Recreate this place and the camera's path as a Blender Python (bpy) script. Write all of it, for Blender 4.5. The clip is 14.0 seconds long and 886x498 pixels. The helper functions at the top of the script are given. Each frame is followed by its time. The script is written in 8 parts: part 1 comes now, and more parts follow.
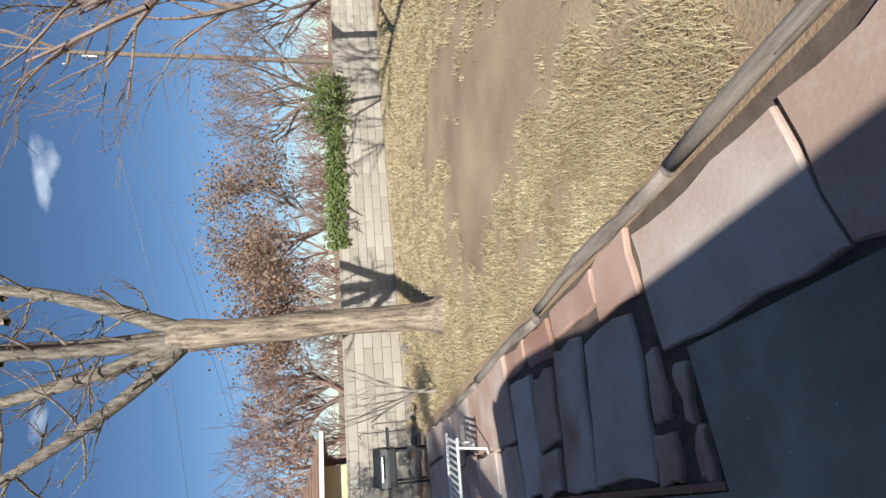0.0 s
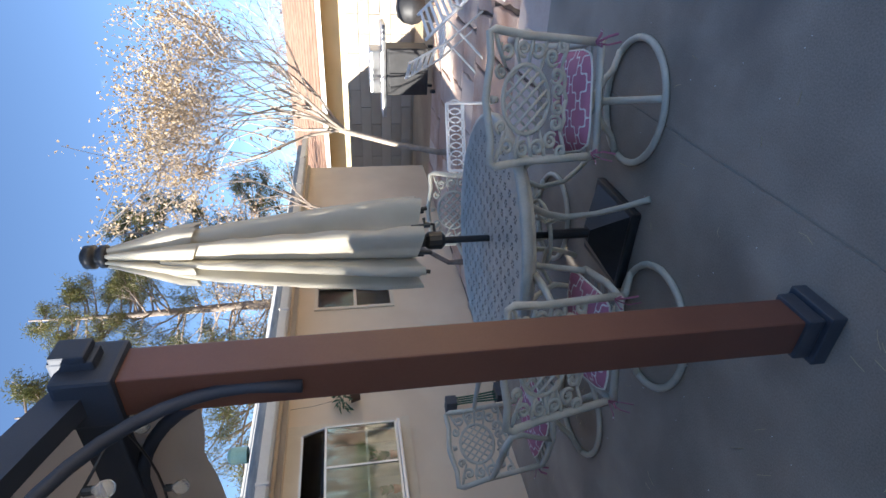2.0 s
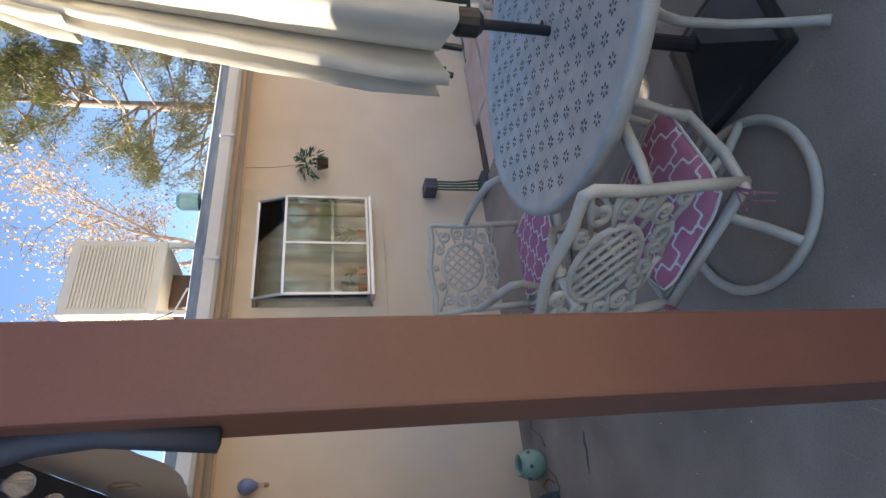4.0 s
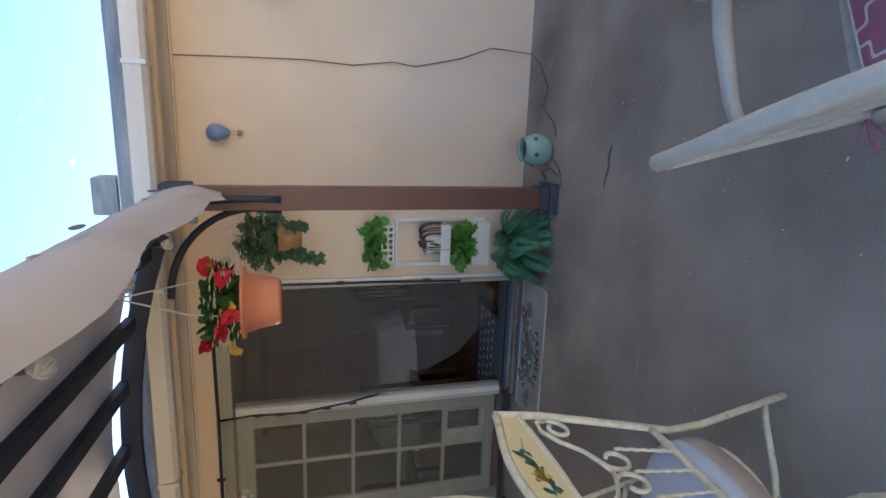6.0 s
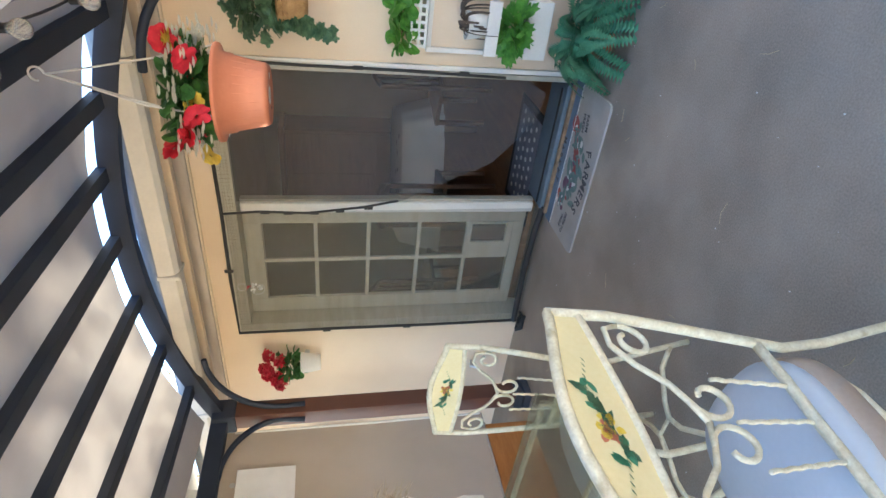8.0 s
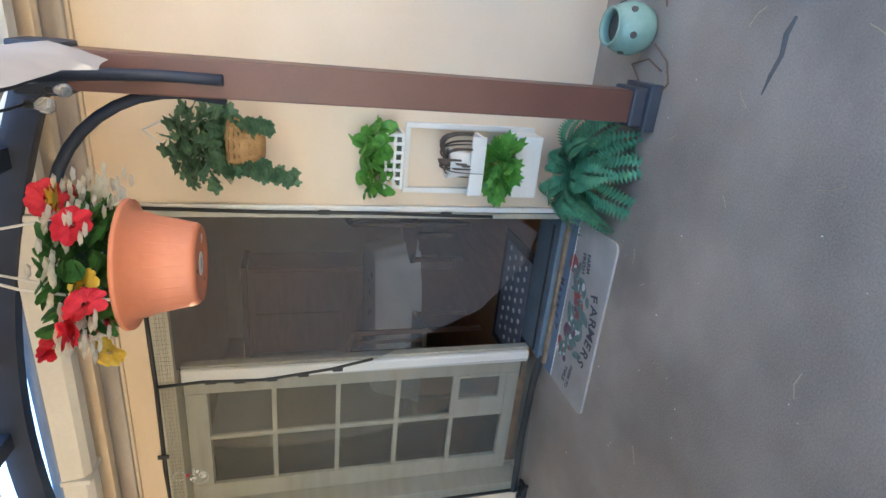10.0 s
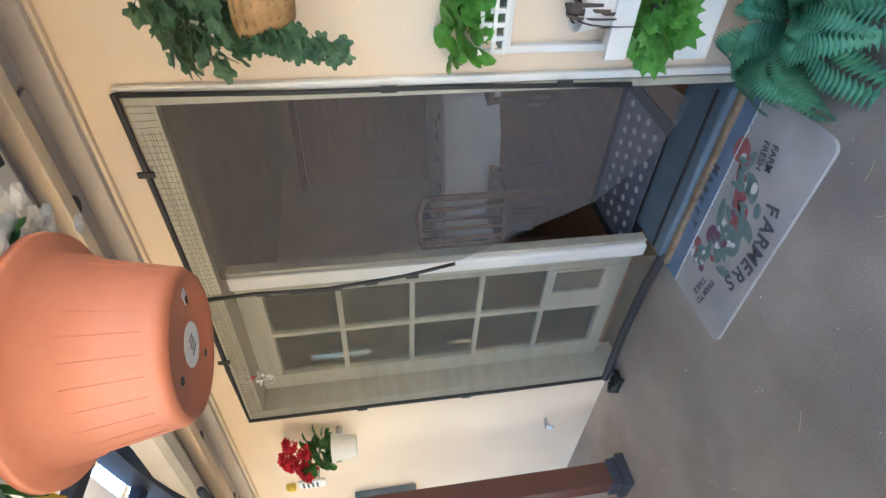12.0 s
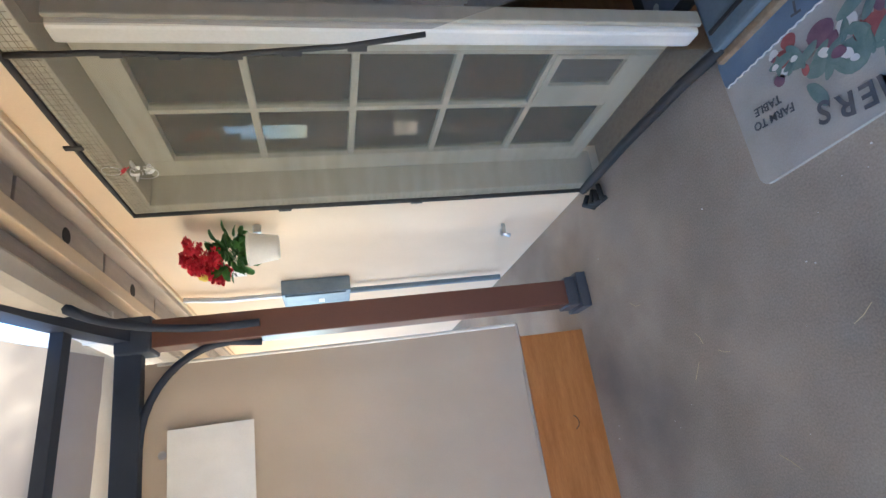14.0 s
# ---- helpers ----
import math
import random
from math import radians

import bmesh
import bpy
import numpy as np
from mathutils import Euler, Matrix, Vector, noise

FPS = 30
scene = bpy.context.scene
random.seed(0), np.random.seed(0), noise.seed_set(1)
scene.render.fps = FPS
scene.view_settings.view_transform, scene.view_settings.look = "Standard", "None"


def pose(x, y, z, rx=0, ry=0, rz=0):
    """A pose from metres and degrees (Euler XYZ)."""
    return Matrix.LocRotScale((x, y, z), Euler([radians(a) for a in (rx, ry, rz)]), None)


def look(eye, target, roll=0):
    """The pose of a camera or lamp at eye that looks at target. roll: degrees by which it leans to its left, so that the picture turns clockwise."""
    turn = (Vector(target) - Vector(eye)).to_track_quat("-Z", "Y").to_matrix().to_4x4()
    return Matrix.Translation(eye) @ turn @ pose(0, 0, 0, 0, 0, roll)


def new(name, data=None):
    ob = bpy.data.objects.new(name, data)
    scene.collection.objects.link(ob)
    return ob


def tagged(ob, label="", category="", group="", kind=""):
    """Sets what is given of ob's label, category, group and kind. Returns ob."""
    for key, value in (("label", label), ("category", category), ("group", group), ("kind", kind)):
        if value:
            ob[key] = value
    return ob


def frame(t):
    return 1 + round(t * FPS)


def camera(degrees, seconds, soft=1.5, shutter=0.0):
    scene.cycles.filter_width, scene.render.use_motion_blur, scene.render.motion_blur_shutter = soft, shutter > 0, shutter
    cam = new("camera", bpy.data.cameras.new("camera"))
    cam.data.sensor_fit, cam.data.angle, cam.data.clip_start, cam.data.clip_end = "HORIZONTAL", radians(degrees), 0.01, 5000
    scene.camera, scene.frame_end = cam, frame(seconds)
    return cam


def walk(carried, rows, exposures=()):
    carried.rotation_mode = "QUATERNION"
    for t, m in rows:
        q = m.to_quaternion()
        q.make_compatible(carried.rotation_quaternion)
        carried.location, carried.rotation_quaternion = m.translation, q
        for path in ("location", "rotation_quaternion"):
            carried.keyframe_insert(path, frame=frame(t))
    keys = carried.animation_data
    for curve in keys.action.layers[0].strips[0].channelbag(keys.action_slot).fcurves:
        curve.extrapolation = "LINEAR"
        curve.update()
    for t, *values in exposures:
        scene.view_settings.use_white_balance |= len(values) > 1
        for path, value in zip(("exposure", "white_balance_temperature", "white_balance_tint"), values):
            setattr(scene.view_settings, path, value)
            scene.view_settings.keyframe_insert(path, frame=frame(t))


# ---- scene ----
cam = camera(77.8, 14.0)
PATH = [
    (0, (-1.065, -0.227, 1.562), (0.706, -1.071, 1.171), -91.7),
    (0.5, (-0.827, -0.361, 1.499), (1.132, -0.448, 1.106), -93.2),
    (1, (-0.629, -0.393, 1.481), (1.3, -0.029, 1.101), -94.5),
    (1.5, (-0.351, -0.315, 1.519), (1.494, 0.377, 1.178), -93.3),
    (2, (-0.082, -0.283, 1.508), (1.593, 0.759, 1.181), -93.0),
    (2.5, (0.181, -0.266, 1.511), (1.63, 1.066, 1.153), -92.3),
    (2.7, (0.286, -0.243, 1.517), (1.662, 1.16, 1.151), -91.5),
    (4.8, (1.183, 0.27, 1.55), (1.764, 2.13, 1.1), -88.2),
    (5, (1.267, 0.315, 1.564), (1.686, 2.216, 1.105), -87.7),
    (5.5, (1.504, 0.452, 1.598), (1.393, 2.385, 1.098), -88.8),
    (6, (1.527, 0.668, 1.592), (1.097, 2.55, 1.072), -91.4),
    (6.5, (1.507, 0.892, 1.46), (0.73, 2.682, 1.025), -93.8),
    (7, (1.443, 1.047, 1.455), (0.161, 2.528, 1.052), -95.0),
    (7.5, (1.469, 1.127, 1.473), (0.111, 2.544, 1.089), -93.1),
    (8, (1.444, 1.256, 1.474), (0.297, 2.843, 1.067), -91.1),
    (8.5, (1.368, 1.375, 1.437), (0.447, 3.076, 0.93), -87.0),
    (8.7, (1.367, 1.418, 1.444), (0.542, 3.15, 0.88), -85.5),
    (10.8, (1.3, 2.085, 1.417), (0.45, 3.851, 1.016), -95.1),
    (11, (1.275, 2.178, 1.433), (0.276, 3.873, 1.077), -95.4),
    (11.5, (1.333, 2.412, 1.435), (0.089, 3.956, 1.17), -95.5),
    (12, (1.347, 2.646, 1.429), (-0.036, 4.061, 1.138), -94.7),
    (12.5, (1.232, 2.849, 1.408), (-0.214, 4.183, 1.047), -94.8),
    (13, (1.105, 3.005, 1.412), (-0.478, 4.151, 0.989), -94.4),
    (13.5, (0.998, 3.146, 1.404), (-0.803, 3.894, 0.959), -93.5),
    (14, (0.855, 3.226, 1.372), (-0.984, 3.875, 0.928), -94.5),
]
EXPOSURES = [(0, 0.65, 5900, 6), (1, 1.2, 5750, 8), (1.5, 1.6, 5850, 9), (2, 2.15, 6200, 10), (2.5, 2.45, 6700, 11), (5, 2.7, 6800, 12), (5.5, 2.86, 6550, 13), (6, 3.1, 6600, 10), (7, 3.72, 6750, 8), (8, 4.13, 6500, 5),
             (11, 4.28, 6450, 4), (13, 4.57, 6300, 7), (14, 4.40, 6150, 7)]
walk(cam, [(t, look(eye, target, roll)) for t, eye, target, roll in PATH], EXPOSURES)

# ---- world, sun, exposure ----
SUN = Vector((-3.35, 1.78, 2.2)).normalized()
sky_world = bpy.data.worlds.new("sky")
scene.world = sky_world
sky_world.use_nodes = True
wn, wl = sky_world.node_tree.nodes, sky_world.node_tree.links
sky = wn.new("ShaderNodeTexSky")
sky.sky_type, sky.sun_disc = "NISHITA", False
sky.sun_elevation = math.asin(SUN.z)
sky.sun_rotation = math.atan2(SUN.x, SUN.y)
sky.air_density, sky.dust_density, sky.ozone_density, sky.altitude = 1.0, 0.0, 3.0, 1600
# thin drifting clouds, low over the horizon and a few puffs
tc = wn.new("ShaderNodeTexCoord")
sc = wn.new("ShaderNodeMapping")
sc.inputs["Scale"].default_value = (2.2, 2.2, 6.0)
cn = wn.new("ShaderNodeTexNoise")
cn.inputs["Scale"].default_value, cn.inputs["Detail"].default_value = 2.3, 7
cr = wn.new("ShaderNodeValToRGB")
cr.color_ramp.elements[0].position, cr.color_ramp.elements[1].position = 0.67, 0.84
mixc = wn.new("ShaderNodeMixRGB")
mixc.inputs["Color2"].default_value = (11, 11.4, 12.2, 1)
wl.new(tc.outputs["Generated"], sc.inputs["Vector"])
wl.new(sc.outputs["Vector"], cn.inputs["Vector"])
wl.new(cn.outputs["Fac"], cr.inputs["Fac"])
wl.new(cr.outputs["Color"], mixc.inputs["Fac"])
wl.new(sky.outputs["Color"], mixc.inputs["Color1"])
wl.new(mixc.outputs["Color"], wn["Background"].inputs["Color"])
wn["Background"].inputs["Strength"].default_value = 0.057
sun = new("sun", bpy.data.lights.new("sun", "SUN"))
sun.data.energy, sun.data.angle, sun.data.color = 4.5, radians(0.55), (1.0, 0.93, 0.82)
sun.matrix_world = look(SUN * 50, (0, 0, 0))


# ---- materials ----
def material(name, low, high, rough=0.7, metal=0.0, coarse=3.0, fine=60.0, bump=0.2, spread=0.35, stain=None, stain_at=0.62,
             per_object=0.0, transmission=0.0, stretch=(1, 1, 1), depth=0.01, sheen=0.0, emit=None):
    """A surface of two tones, with a coarse mottle, a fine grain, stains and relief."""
    m = bpy.data.materials.new(name)
    m.use_nodes = True
    n, l = m.node_tree.nodes, m.node_tree.links
    b = n["Principled BSDF"]
    co = n.new("ShaderNodeTexCoord")
    mp = n.new("ShaderNodeMapping")
    mp.inputs["Scale"].default_value = stretch
    l.new(co.outputs["Object"], mp.inputs["Vector"])
    a = n.new("ShaderNodeTexNoise")
    a.inputs["Scale"].default_value, a.inputs["Detail"].default_value = coarse, 5
    f = n.new("ShaderNodeTexNoise")
    f.inputs["Scale"].default_value, f.inputs["Detail"].default_value = fine, 4
    for t in (a, f):
        l.new(mp.outputs["Vector"], t.inputs["Vector"])
    add = n.new("ShaderNodeMath")
    add.operation = "MULTIPLY_ADD"
    add.inputs[1].default_value = spread
    l.new(f.outputs["Fac"], add.inputs[0])
    sub = n.new("ShaderNodeMath")
    sub.operation = "SUBTRACT"
    sub.inputs[1].default_value = spread / 2
    l.new(a.outputs["Fac"], sub.inputs[0])
    l.new(sub.outputs[0], add.inputs[2])
    last = add
    if per_object:
        info = n.new("ShaderNodeObjectInfo")
        po = n.new("ShaderNodeMath")
        po.operation = "MULTIPLY_ADD"
        po.inputs[1].default_value = per_object
        l.new(info.outputs["Random"], po.inputs[0])
        so = n.new("ShaderNodeMath")
        so.operation = "SUBTRACT"
        so.inputs[1].default_value = per_object / 2
        l.new(add.outputs[0], so.inputs[0])
        l.new(so.outputs[0], po.inputs[2])
        last = po
    r = n.new("ShaderNodeValToRGB")
    r.color_ramp.elements[0].position, r.color_ramp.elements[1].position = 0.28, 0.72
    r.color_ramp.elements[0].color, r.color_ramp.elements[1].color = (*low, 1), (*high, 1)
    l.new(last.outputs[0], r.inputs["Fac"])
    col = r.outputs["Color"]
    if stain:
        s = n.new("ShaderNodeTexNoise")
        s.inputs["Scale"].default_value, s.inputs["Detail"].default_value = coarse * 0.45, 8
        l.new(co.outputs["Object"], s.inputs["Vector"])
        sr = n.new("ShaderNodeValToRGB")
        sr.color_ramp.elements[0].position, sr.color_ramp.elements[1].position = stain_at - 0.06, stain_at + 0.08
        l.new(s.outputs["Fac"], sr.inputs["Fac"])
        mx = n.new("ShaderNodeMixRGB")
        mx.inputs["Color2"].default_value = (*stain, 1)
        l.new(sr.outputs["Color"], mx.inputs["Fac"])
        l.new(col, mx.inputs["Color1"])
        col = mx.outputs["Color"]
    l.new(col, b.inputs["Base Color"])
    b.inputs["Roughness"].default_value, b.inputs["Metallic"].default_value = rough, metal
    b.inputs["Transmission Weight"].default_value = transmission
    b.inputs["Sheen Weight"].default_value = sheen
    if emit:
        b.inputs["Emission Color"].default_value, b.inputs["Emission Strength"].default_value = (*emit[:3], 1), emit[3]
    if bump:
        bp = n.new("ShaderNodeBump")
        bp.inputs["Strength"].default_value, bp.inputs["Distance"].default_value = bump, depth
        l.new(add.outputs[0], bp.inputs["Height"])
        l.new(bp.outputs["Normal"], b.inputs["Normal"])
    return m


def glass(name, colour, rough=0.02, alpha=0.12):
    """A thin clear pane: mostly see-through, glossy at a slant."""
    m = bpy.data.materials.new(name)
    m.use_nodes = True
    n, l = m.node_tree.nodes, m.node_tree.links
    out = n["Material Output"]
    tr, gl, mx, fr = (n.new("ShaderNode" + k) for k in ("BsdfTransparent", "BsdfGlossy", "MixShader", "Fresnel"))
    tr.inputs["Color"].default_value = (*colour, 1)
    gl.inputs["Roughness"].default_value = rough
    fr.inputs["IOR"].default_value = 1.5
    ad = n.new("ShaderNodeMath")
    ad.operation = "MULTIPLY"
    ad.inputs[1].default_value = alpha
    l.new(fr.outputs[0], ad.inputs[0])
    l.new(ad.outputs[0], mx.inputs["Fac"])
    l.new(tr.outputs[0], mx.inputs[1])
    l.new(gl.outputs[0], mx.inputs[2])
    l.new(mx.outputs[0], out.inputs["Surface"])
    return m


def veil(name, colour, cover):
    """A woven net that lets part of the light through."""
    m = material(name, [c * 0.8 for c in colour], colour, 0.8, 0, 2, 300, 0.1)
    n, l = m.node_tree.nodes, m.node_tree.links
    tr, mx = n.new("ShaderNodeBsdfTransparent"), n.new("ShaderNodeMixShader")
    mx.inputs["Fac"].default_value = cover
    l.new(tr.outputs[0], mx.inputs[1])
    l.new(n["Principled BSDF"].outputs[0], mx.inputs[2])
    l.new(mx.outputs[0], n["Material Output"].inputs["Surface"])
    return m


def thin(name, low, high, through_light=0.35, rough=0.7, coarse=4, fine=80):
    """Cloth or leaf that glows when lit from behind."""
    m = material(name, low, high, rough, 0, coarse, fine, 0.15, per_object=0.2)
    n, l = m.node_tree.nodes, m.node_tree.links
    tl, mx = n.new("ShaderNodeBsdfTranslucent"), n.new("ShaderNodeMixShader")
    b = n["Principled BSDF"]
    l.new(b.inputs["Base Color"].links[0].from_socket, tl.inputs["Color"])
    mx.inputs["Fac"].default_value = through_light
    l.new(b.outputs[0], mx.inputs[1])
    l.new(tl.outputs[0], mx.inputs[2])
    l.new(mx.outputs[0], n["Material Output"].inputs["Surface"])
    return m


STUCCO = material("stucco", (0.68, 0.535, 0.385), (0.775, 0.63, 0.47), 0.92, 0, 1.6, 190, 0.35, 0.3, depth=0.004, stain=(0.66, 0.555, 0.46), stain_at=0.66)
CONCRETE = material("patio_concrete", (0.24, 0.203, 0.166), (0.425, 0.365, 0.30), 0.85, 0, 1.7, 150, 0.3, 0.6, stain=(0.185, 0.16, 0.14), stain_at=0.6, depth=0.004)
FLAG = material("flagstone", (0.46, 0.31, 0.24), (0.62, 0.51, 0.44), 0.85, 0, 2.2, 40, 0.5, 0.35, stain=(0.40, 0.23, 0.16), stain_at=0.63, per_object=0.5)
SOIL = material("soil_dry_lawn", (0.28, 0.185, 0.12), (0.46, 0.34, 0.21), 0.95, 0, 0.9, 45, 0.8, 0.5, depth=0.02)
FLAGRED = material("red_flagstone", (0.34, 0.185, 0.13), (0.50, 0.33, 0.26), 0.85, 0, 2.2, 40, 0.5, 0.35, per_object=0.4)
BED = material("paving_bed_earth", (0.085, 0.06, 0.045), (0.18, 0.13, 0.10), 0.95, 0, 6, 60, 0.6)
STRAW = thin("dry_grass", (0.46, 0.36, 0.20), (0.74, 0.63, 0.40), 0.25, 0.8, 2, 30)
WOODLOG = material("weathered_log", (0.18, 0.14, 0.11), (0.36, 0.30, 0.25), 0.85, 0, 3, 30, 0.6, 0.5, stretch=(1, 8, 8))
FENCE = material("fence_block", (0.36, 0.31, 0.25), (0.48, 0.425, 0.36), 0.9, 0, 1.2, 60, 0.4, 0.3, per_object=0.35)
MORTAR = material("fence_mortar", (0.32, 0.278, 0.228), (0.40, 0.355, 0.30), 0.95)
BRICKRED = material("red_brick_edge", (0.28, 0.12, 0.08), (0.36, 0.18, 0.12), 0.85, 0, 8, 60, 0.4)
POSTBROWN = material("post_brown_paint", (0.115, 0.048, 0.034), (0.15, 0.066, 0.046), 0.42, 0, 3, 150, 0.08)
METALBLUE = material("pergola_blue_black_metal", (0.018, 0.027, 0.047), (0.032, 0.045, 0.074), 0.6, 0.0, 4, 200, 0.06)
BASEGREY = material("post_base_metal", (0.05, 0.058, 0.075), (0.08, 0.09, 0.11), 0.45, 0.3, 6, 150, 0.1)
CANVAS = thin("taupe_canvas", (0.40, 0.355, 0.315), (0.48, 0.43, 0.385), 0.11, 0.85, 3, 400)
CURTAIN = thin("curtain_cloth", (0.45, 0.375, 0.30), (0.52, 0.44, 0.36), 0.07, 0.85, 2, 300)
UMBCLOTH = thin("umbrella_cloth", (0.52, 0.47, 0.37), (0.62, 0.57, 0.46), 0.12, 0.8, 5, 300)
CAST = material("cast_aluminium_cream", (0.43, 0.41, 0.34), (0.57, 0.545, 0.46), 0.5, 0, 9, 120, 0.25, 0.35, stain=(0.33, 0.30, 0.24), stain_at=0.66)
CASTTOP = material("table_top_paint", (0.33, 0.335, 0.30), (0.45, 0.45, 0.41), 0.42, 0, 9, 120, 0.2)
# stands in for the shade inside holes; also colours the slab crack
HOLE = material("hole_shade_and_crack", (0.08, 0.08, 0.08), (0.13, 0.13, 0.125), 0.8)
BLACKPLASTIC = material("black_plastic", (0.015, 0.016, 0.018), (0.03, 0.031, 0.034), 0.4, 0, 6, 80, 0.1)
BLACKSTRIP = material("black_strip", (0.02, 0.02, 0.021), (0.04, 0.038, 0.036), 0.7)
IRON = material("antiqued_cream_iron", (0.60, 0.52, 0.34), (0.80, 0.74, 0.55), 0.5, 0, 35, 160, 0.3, 0.6, stain=(0.42, 0.33, 0.17), stain_at=0.66)
PANELYEL = material("painted_crest_panel", (0.72, 0.60, 0.30), (0.80, 0.69, 0.40), 0.45, 0, 4, 90, 0.06)
SEATBLUE = material("pale_blue_vinyl", (0.50, 0.545, 0.585), (0.56, 0.605, 0.645), 0.62, 0, 4, 90, 0.06)
SEATRIM = material("seat_welt_tan", (0.40, 0.31, 0.24), (0.48, 0.39, 0.31), 0.5, 0, 6, 90, 0.1)
TABLEGLASS = glass("table_glass", (0.84, 0.90, 0.88), 0.01, 0.55)
PANE = glass("window_glass", (0.85, 0.87, 0.84), 0.02, 1.0)
WHITEPAINT = material("white_paint", (0.68, 0.66, 0.61), (0.80, 0.78, 0.73), 0.5, 0, 3, 90, 0.12)
TRIMCREAM = material("cream_trim", (0.64, 0.53, 0.39), (0.74, 0.63, 0.48), 0.6, 0, 3, 90, 0.15)
# off-white paint with the net's grey-olive dimming put into the colour
DOORPAINT = material("door_paint_net_dimmed", (0.36, 0.335, 0.26), (0.45, 0.42, 0.34), 0.6, 0, 3, 140, 0.15, stretch=(1, 1, 6))
NET = veil("net_screen", (0.175, 0.155, 0.148), 0.41)
NETTHREAD = material("pale_brown_thread", (0.22, 0.185, 0.14), (0.30, 0.26, 0.20), 0.8)
NETPALE = veil("net_screen_fold", (0.11, 0.10, 0.09), 0.6)
ALU = material("aluminium_frame", (0.60, 0.60, 0.60), (0.72, 0.72, 0.72), 0.35, 0.6, 6, 100, 0.05)
SOFFIT = material("soffit_grey_board", (0.40, 0.36, 0.32), (0.56, 0.51, 0.455), 0.8, 0, 4, 60, 0.3, stretch=(0.6, 4, 4))
GUTTER = material("gutter_white", (0.62, 0.60, 0.55), (0.74, 0.72, 0.66), 0.5, 0, 2, 60, 0.1, stain=(0.45, 0.42, 0.37), stain_at=0.66)
FASCIA = material("fascia_blue_grey", (0.14, 0.17, 0.20), (0.28, 0.30, 0.32), 0.7, 0, 5, 50, 0.4, stretch=(1, 6, 6))
ROOFING = material("roof_rolled", (0.42, 0.40, 0.36), (0.56, 0.54, 0.50), 0.9, 0, 2, 60, 0.4)
SHINGLE = material("roof_shingle_brown", (0.22, 0.13, 0.09), (0.34, 0.21, 0.15), 0.9, 0, 3, 30, 0.5, stretch=(1, 1, 1))
CREAMWALL = material("neighbour_stucco", (0.66, 0.53, 0.31), (0.74, 0.61, 0.38), 0.9, 0, 1, 50, 0.3)
TERRACOTTA = material("terracotta_plastic", (0.50, 0.165, 0.085), (0.58, 0.21, 0.115), 0.5, 0, 5, 60, 0.12)
WICKER = material("wicker", (0.28, 0.15, 0.06), (0.48, 0.29, 0.13), 0.75, 0, 20, 120, 0.5)
LEAF = thin("leaf_green", (0.035, 0.12, 0.03), (0.09, 0.25, 0.06), 0.25, 0.5, 30, 90)
LEAFDARK = thin("ivy_leaf", (0.04, 0.105, 0.06), (0.15, 0.26, 0.14), 0.2, 0.5, 30, 90)
LEAFBRIGHT = thin("bright_leaf", (0.06, 0.22, 0.03), (0.16, 0.42, 0.07), 0.25, 0.5, 30, 90)
FERN = thin("fern_leaf", (0.045, 0.19, 0.10), (0.11, 0.36, 0.20), 0.2, 0.5, 20, 90)
LEAFGOLD = thin("winter_leaf_gold", (0.27, 0.195, 0.12), (0.47, 0.37, 0.25), 0.35, 0.7, 30, 90)
LEAFRUST = thin("winter_leaf_rust", (0.27, 0.17, 0.11), (0.44, 0.31, 0.22), 0.3, 0.7, 30, 90)
NEEDLE = thin("pine_needle", (0.055, 0.075, 0.03), (0.21, 0.20, 0.075), 0.25, 0.7, 3, 60)
IVYLIT = thin("fence_ivy_leaf", (0.07, 0.11, 0.02), (0.24, 0.28, 0.09), 0.25, 0.5, 30, 90)
RED = thin("red_petal", (0.55, 0.015, 0.04), (0.80, 0.045, 0.08), 0.2, 0.6, 40, 90)
YELLOW = thin("yellow_petal", (0.72, 0.50, 0.05), (0.85, 0.68, 0.15), 0.2, 0.6, 40, 90)
WHITEPETAL = thin("white_petal", (0.82, 0.80, 0.70), (0.92, 0.90, 0.82), 0.15, 0.6, 40, 90)
BARK = material("cottonwood_bark", (0.09, 0.062, 0.045), (0.52, 0.41, 0.295), 0.9, 0, 5, 28, 1.0, 0.6, stretch=(3, 3, 0.5), depth=0.03)
BARKLIMB = material("furrowed_grey_limb_bark", (0.075, 0.058, 0.045), (0.36, 0.30, 0.235), 0.9, 0, 6, 30, 1.0, 0.6, stretch=(3, 3, 0.6), depth=0.03)
BARKGREY = material("grey_bark", (0.13, 0.10, 0.085), (0.30, 0.25, 0.21), 0.9, 0, 6, 40, 0.6, 0.5)
TWIG = material("bare_twigs", (0.17, 0.115, 0.09), (0.33, 0.25, 0.20), 0.9, 0, 2, 20, 0.0)
TWIGRED = material("bare_twigs_reddish", (0.20, 0.12, 0.095), (0.34, 0.22, 0.18), 0.9, 0, 2, 20, 0.0)
PALEBARK = material("pale_smooth_bark", (0.24, 0.195, 0.155), (0.40, 0.345, 0.29), 0.8, 0, 6, 40, 0.3)
GREENGLAZE = material("celadon_glaze", (0.22, 0.36, 0.29), (0.31, 0.46, 0.38), 0.22, 0, 7, 60, 0.08)
# dark colour for the shade in pot mouths and holes
INSIDE = material("pot_opening_shade", (0.05, 0.05, 0.045), (0.08, 0.08, 0.07), 0.6)
BALLOON = material("blue_glass_ornament", (0.16, 0.21, 0.38), (0.26, 0.31, 0.48), 0.3, 0, 8, 60, 0.1)
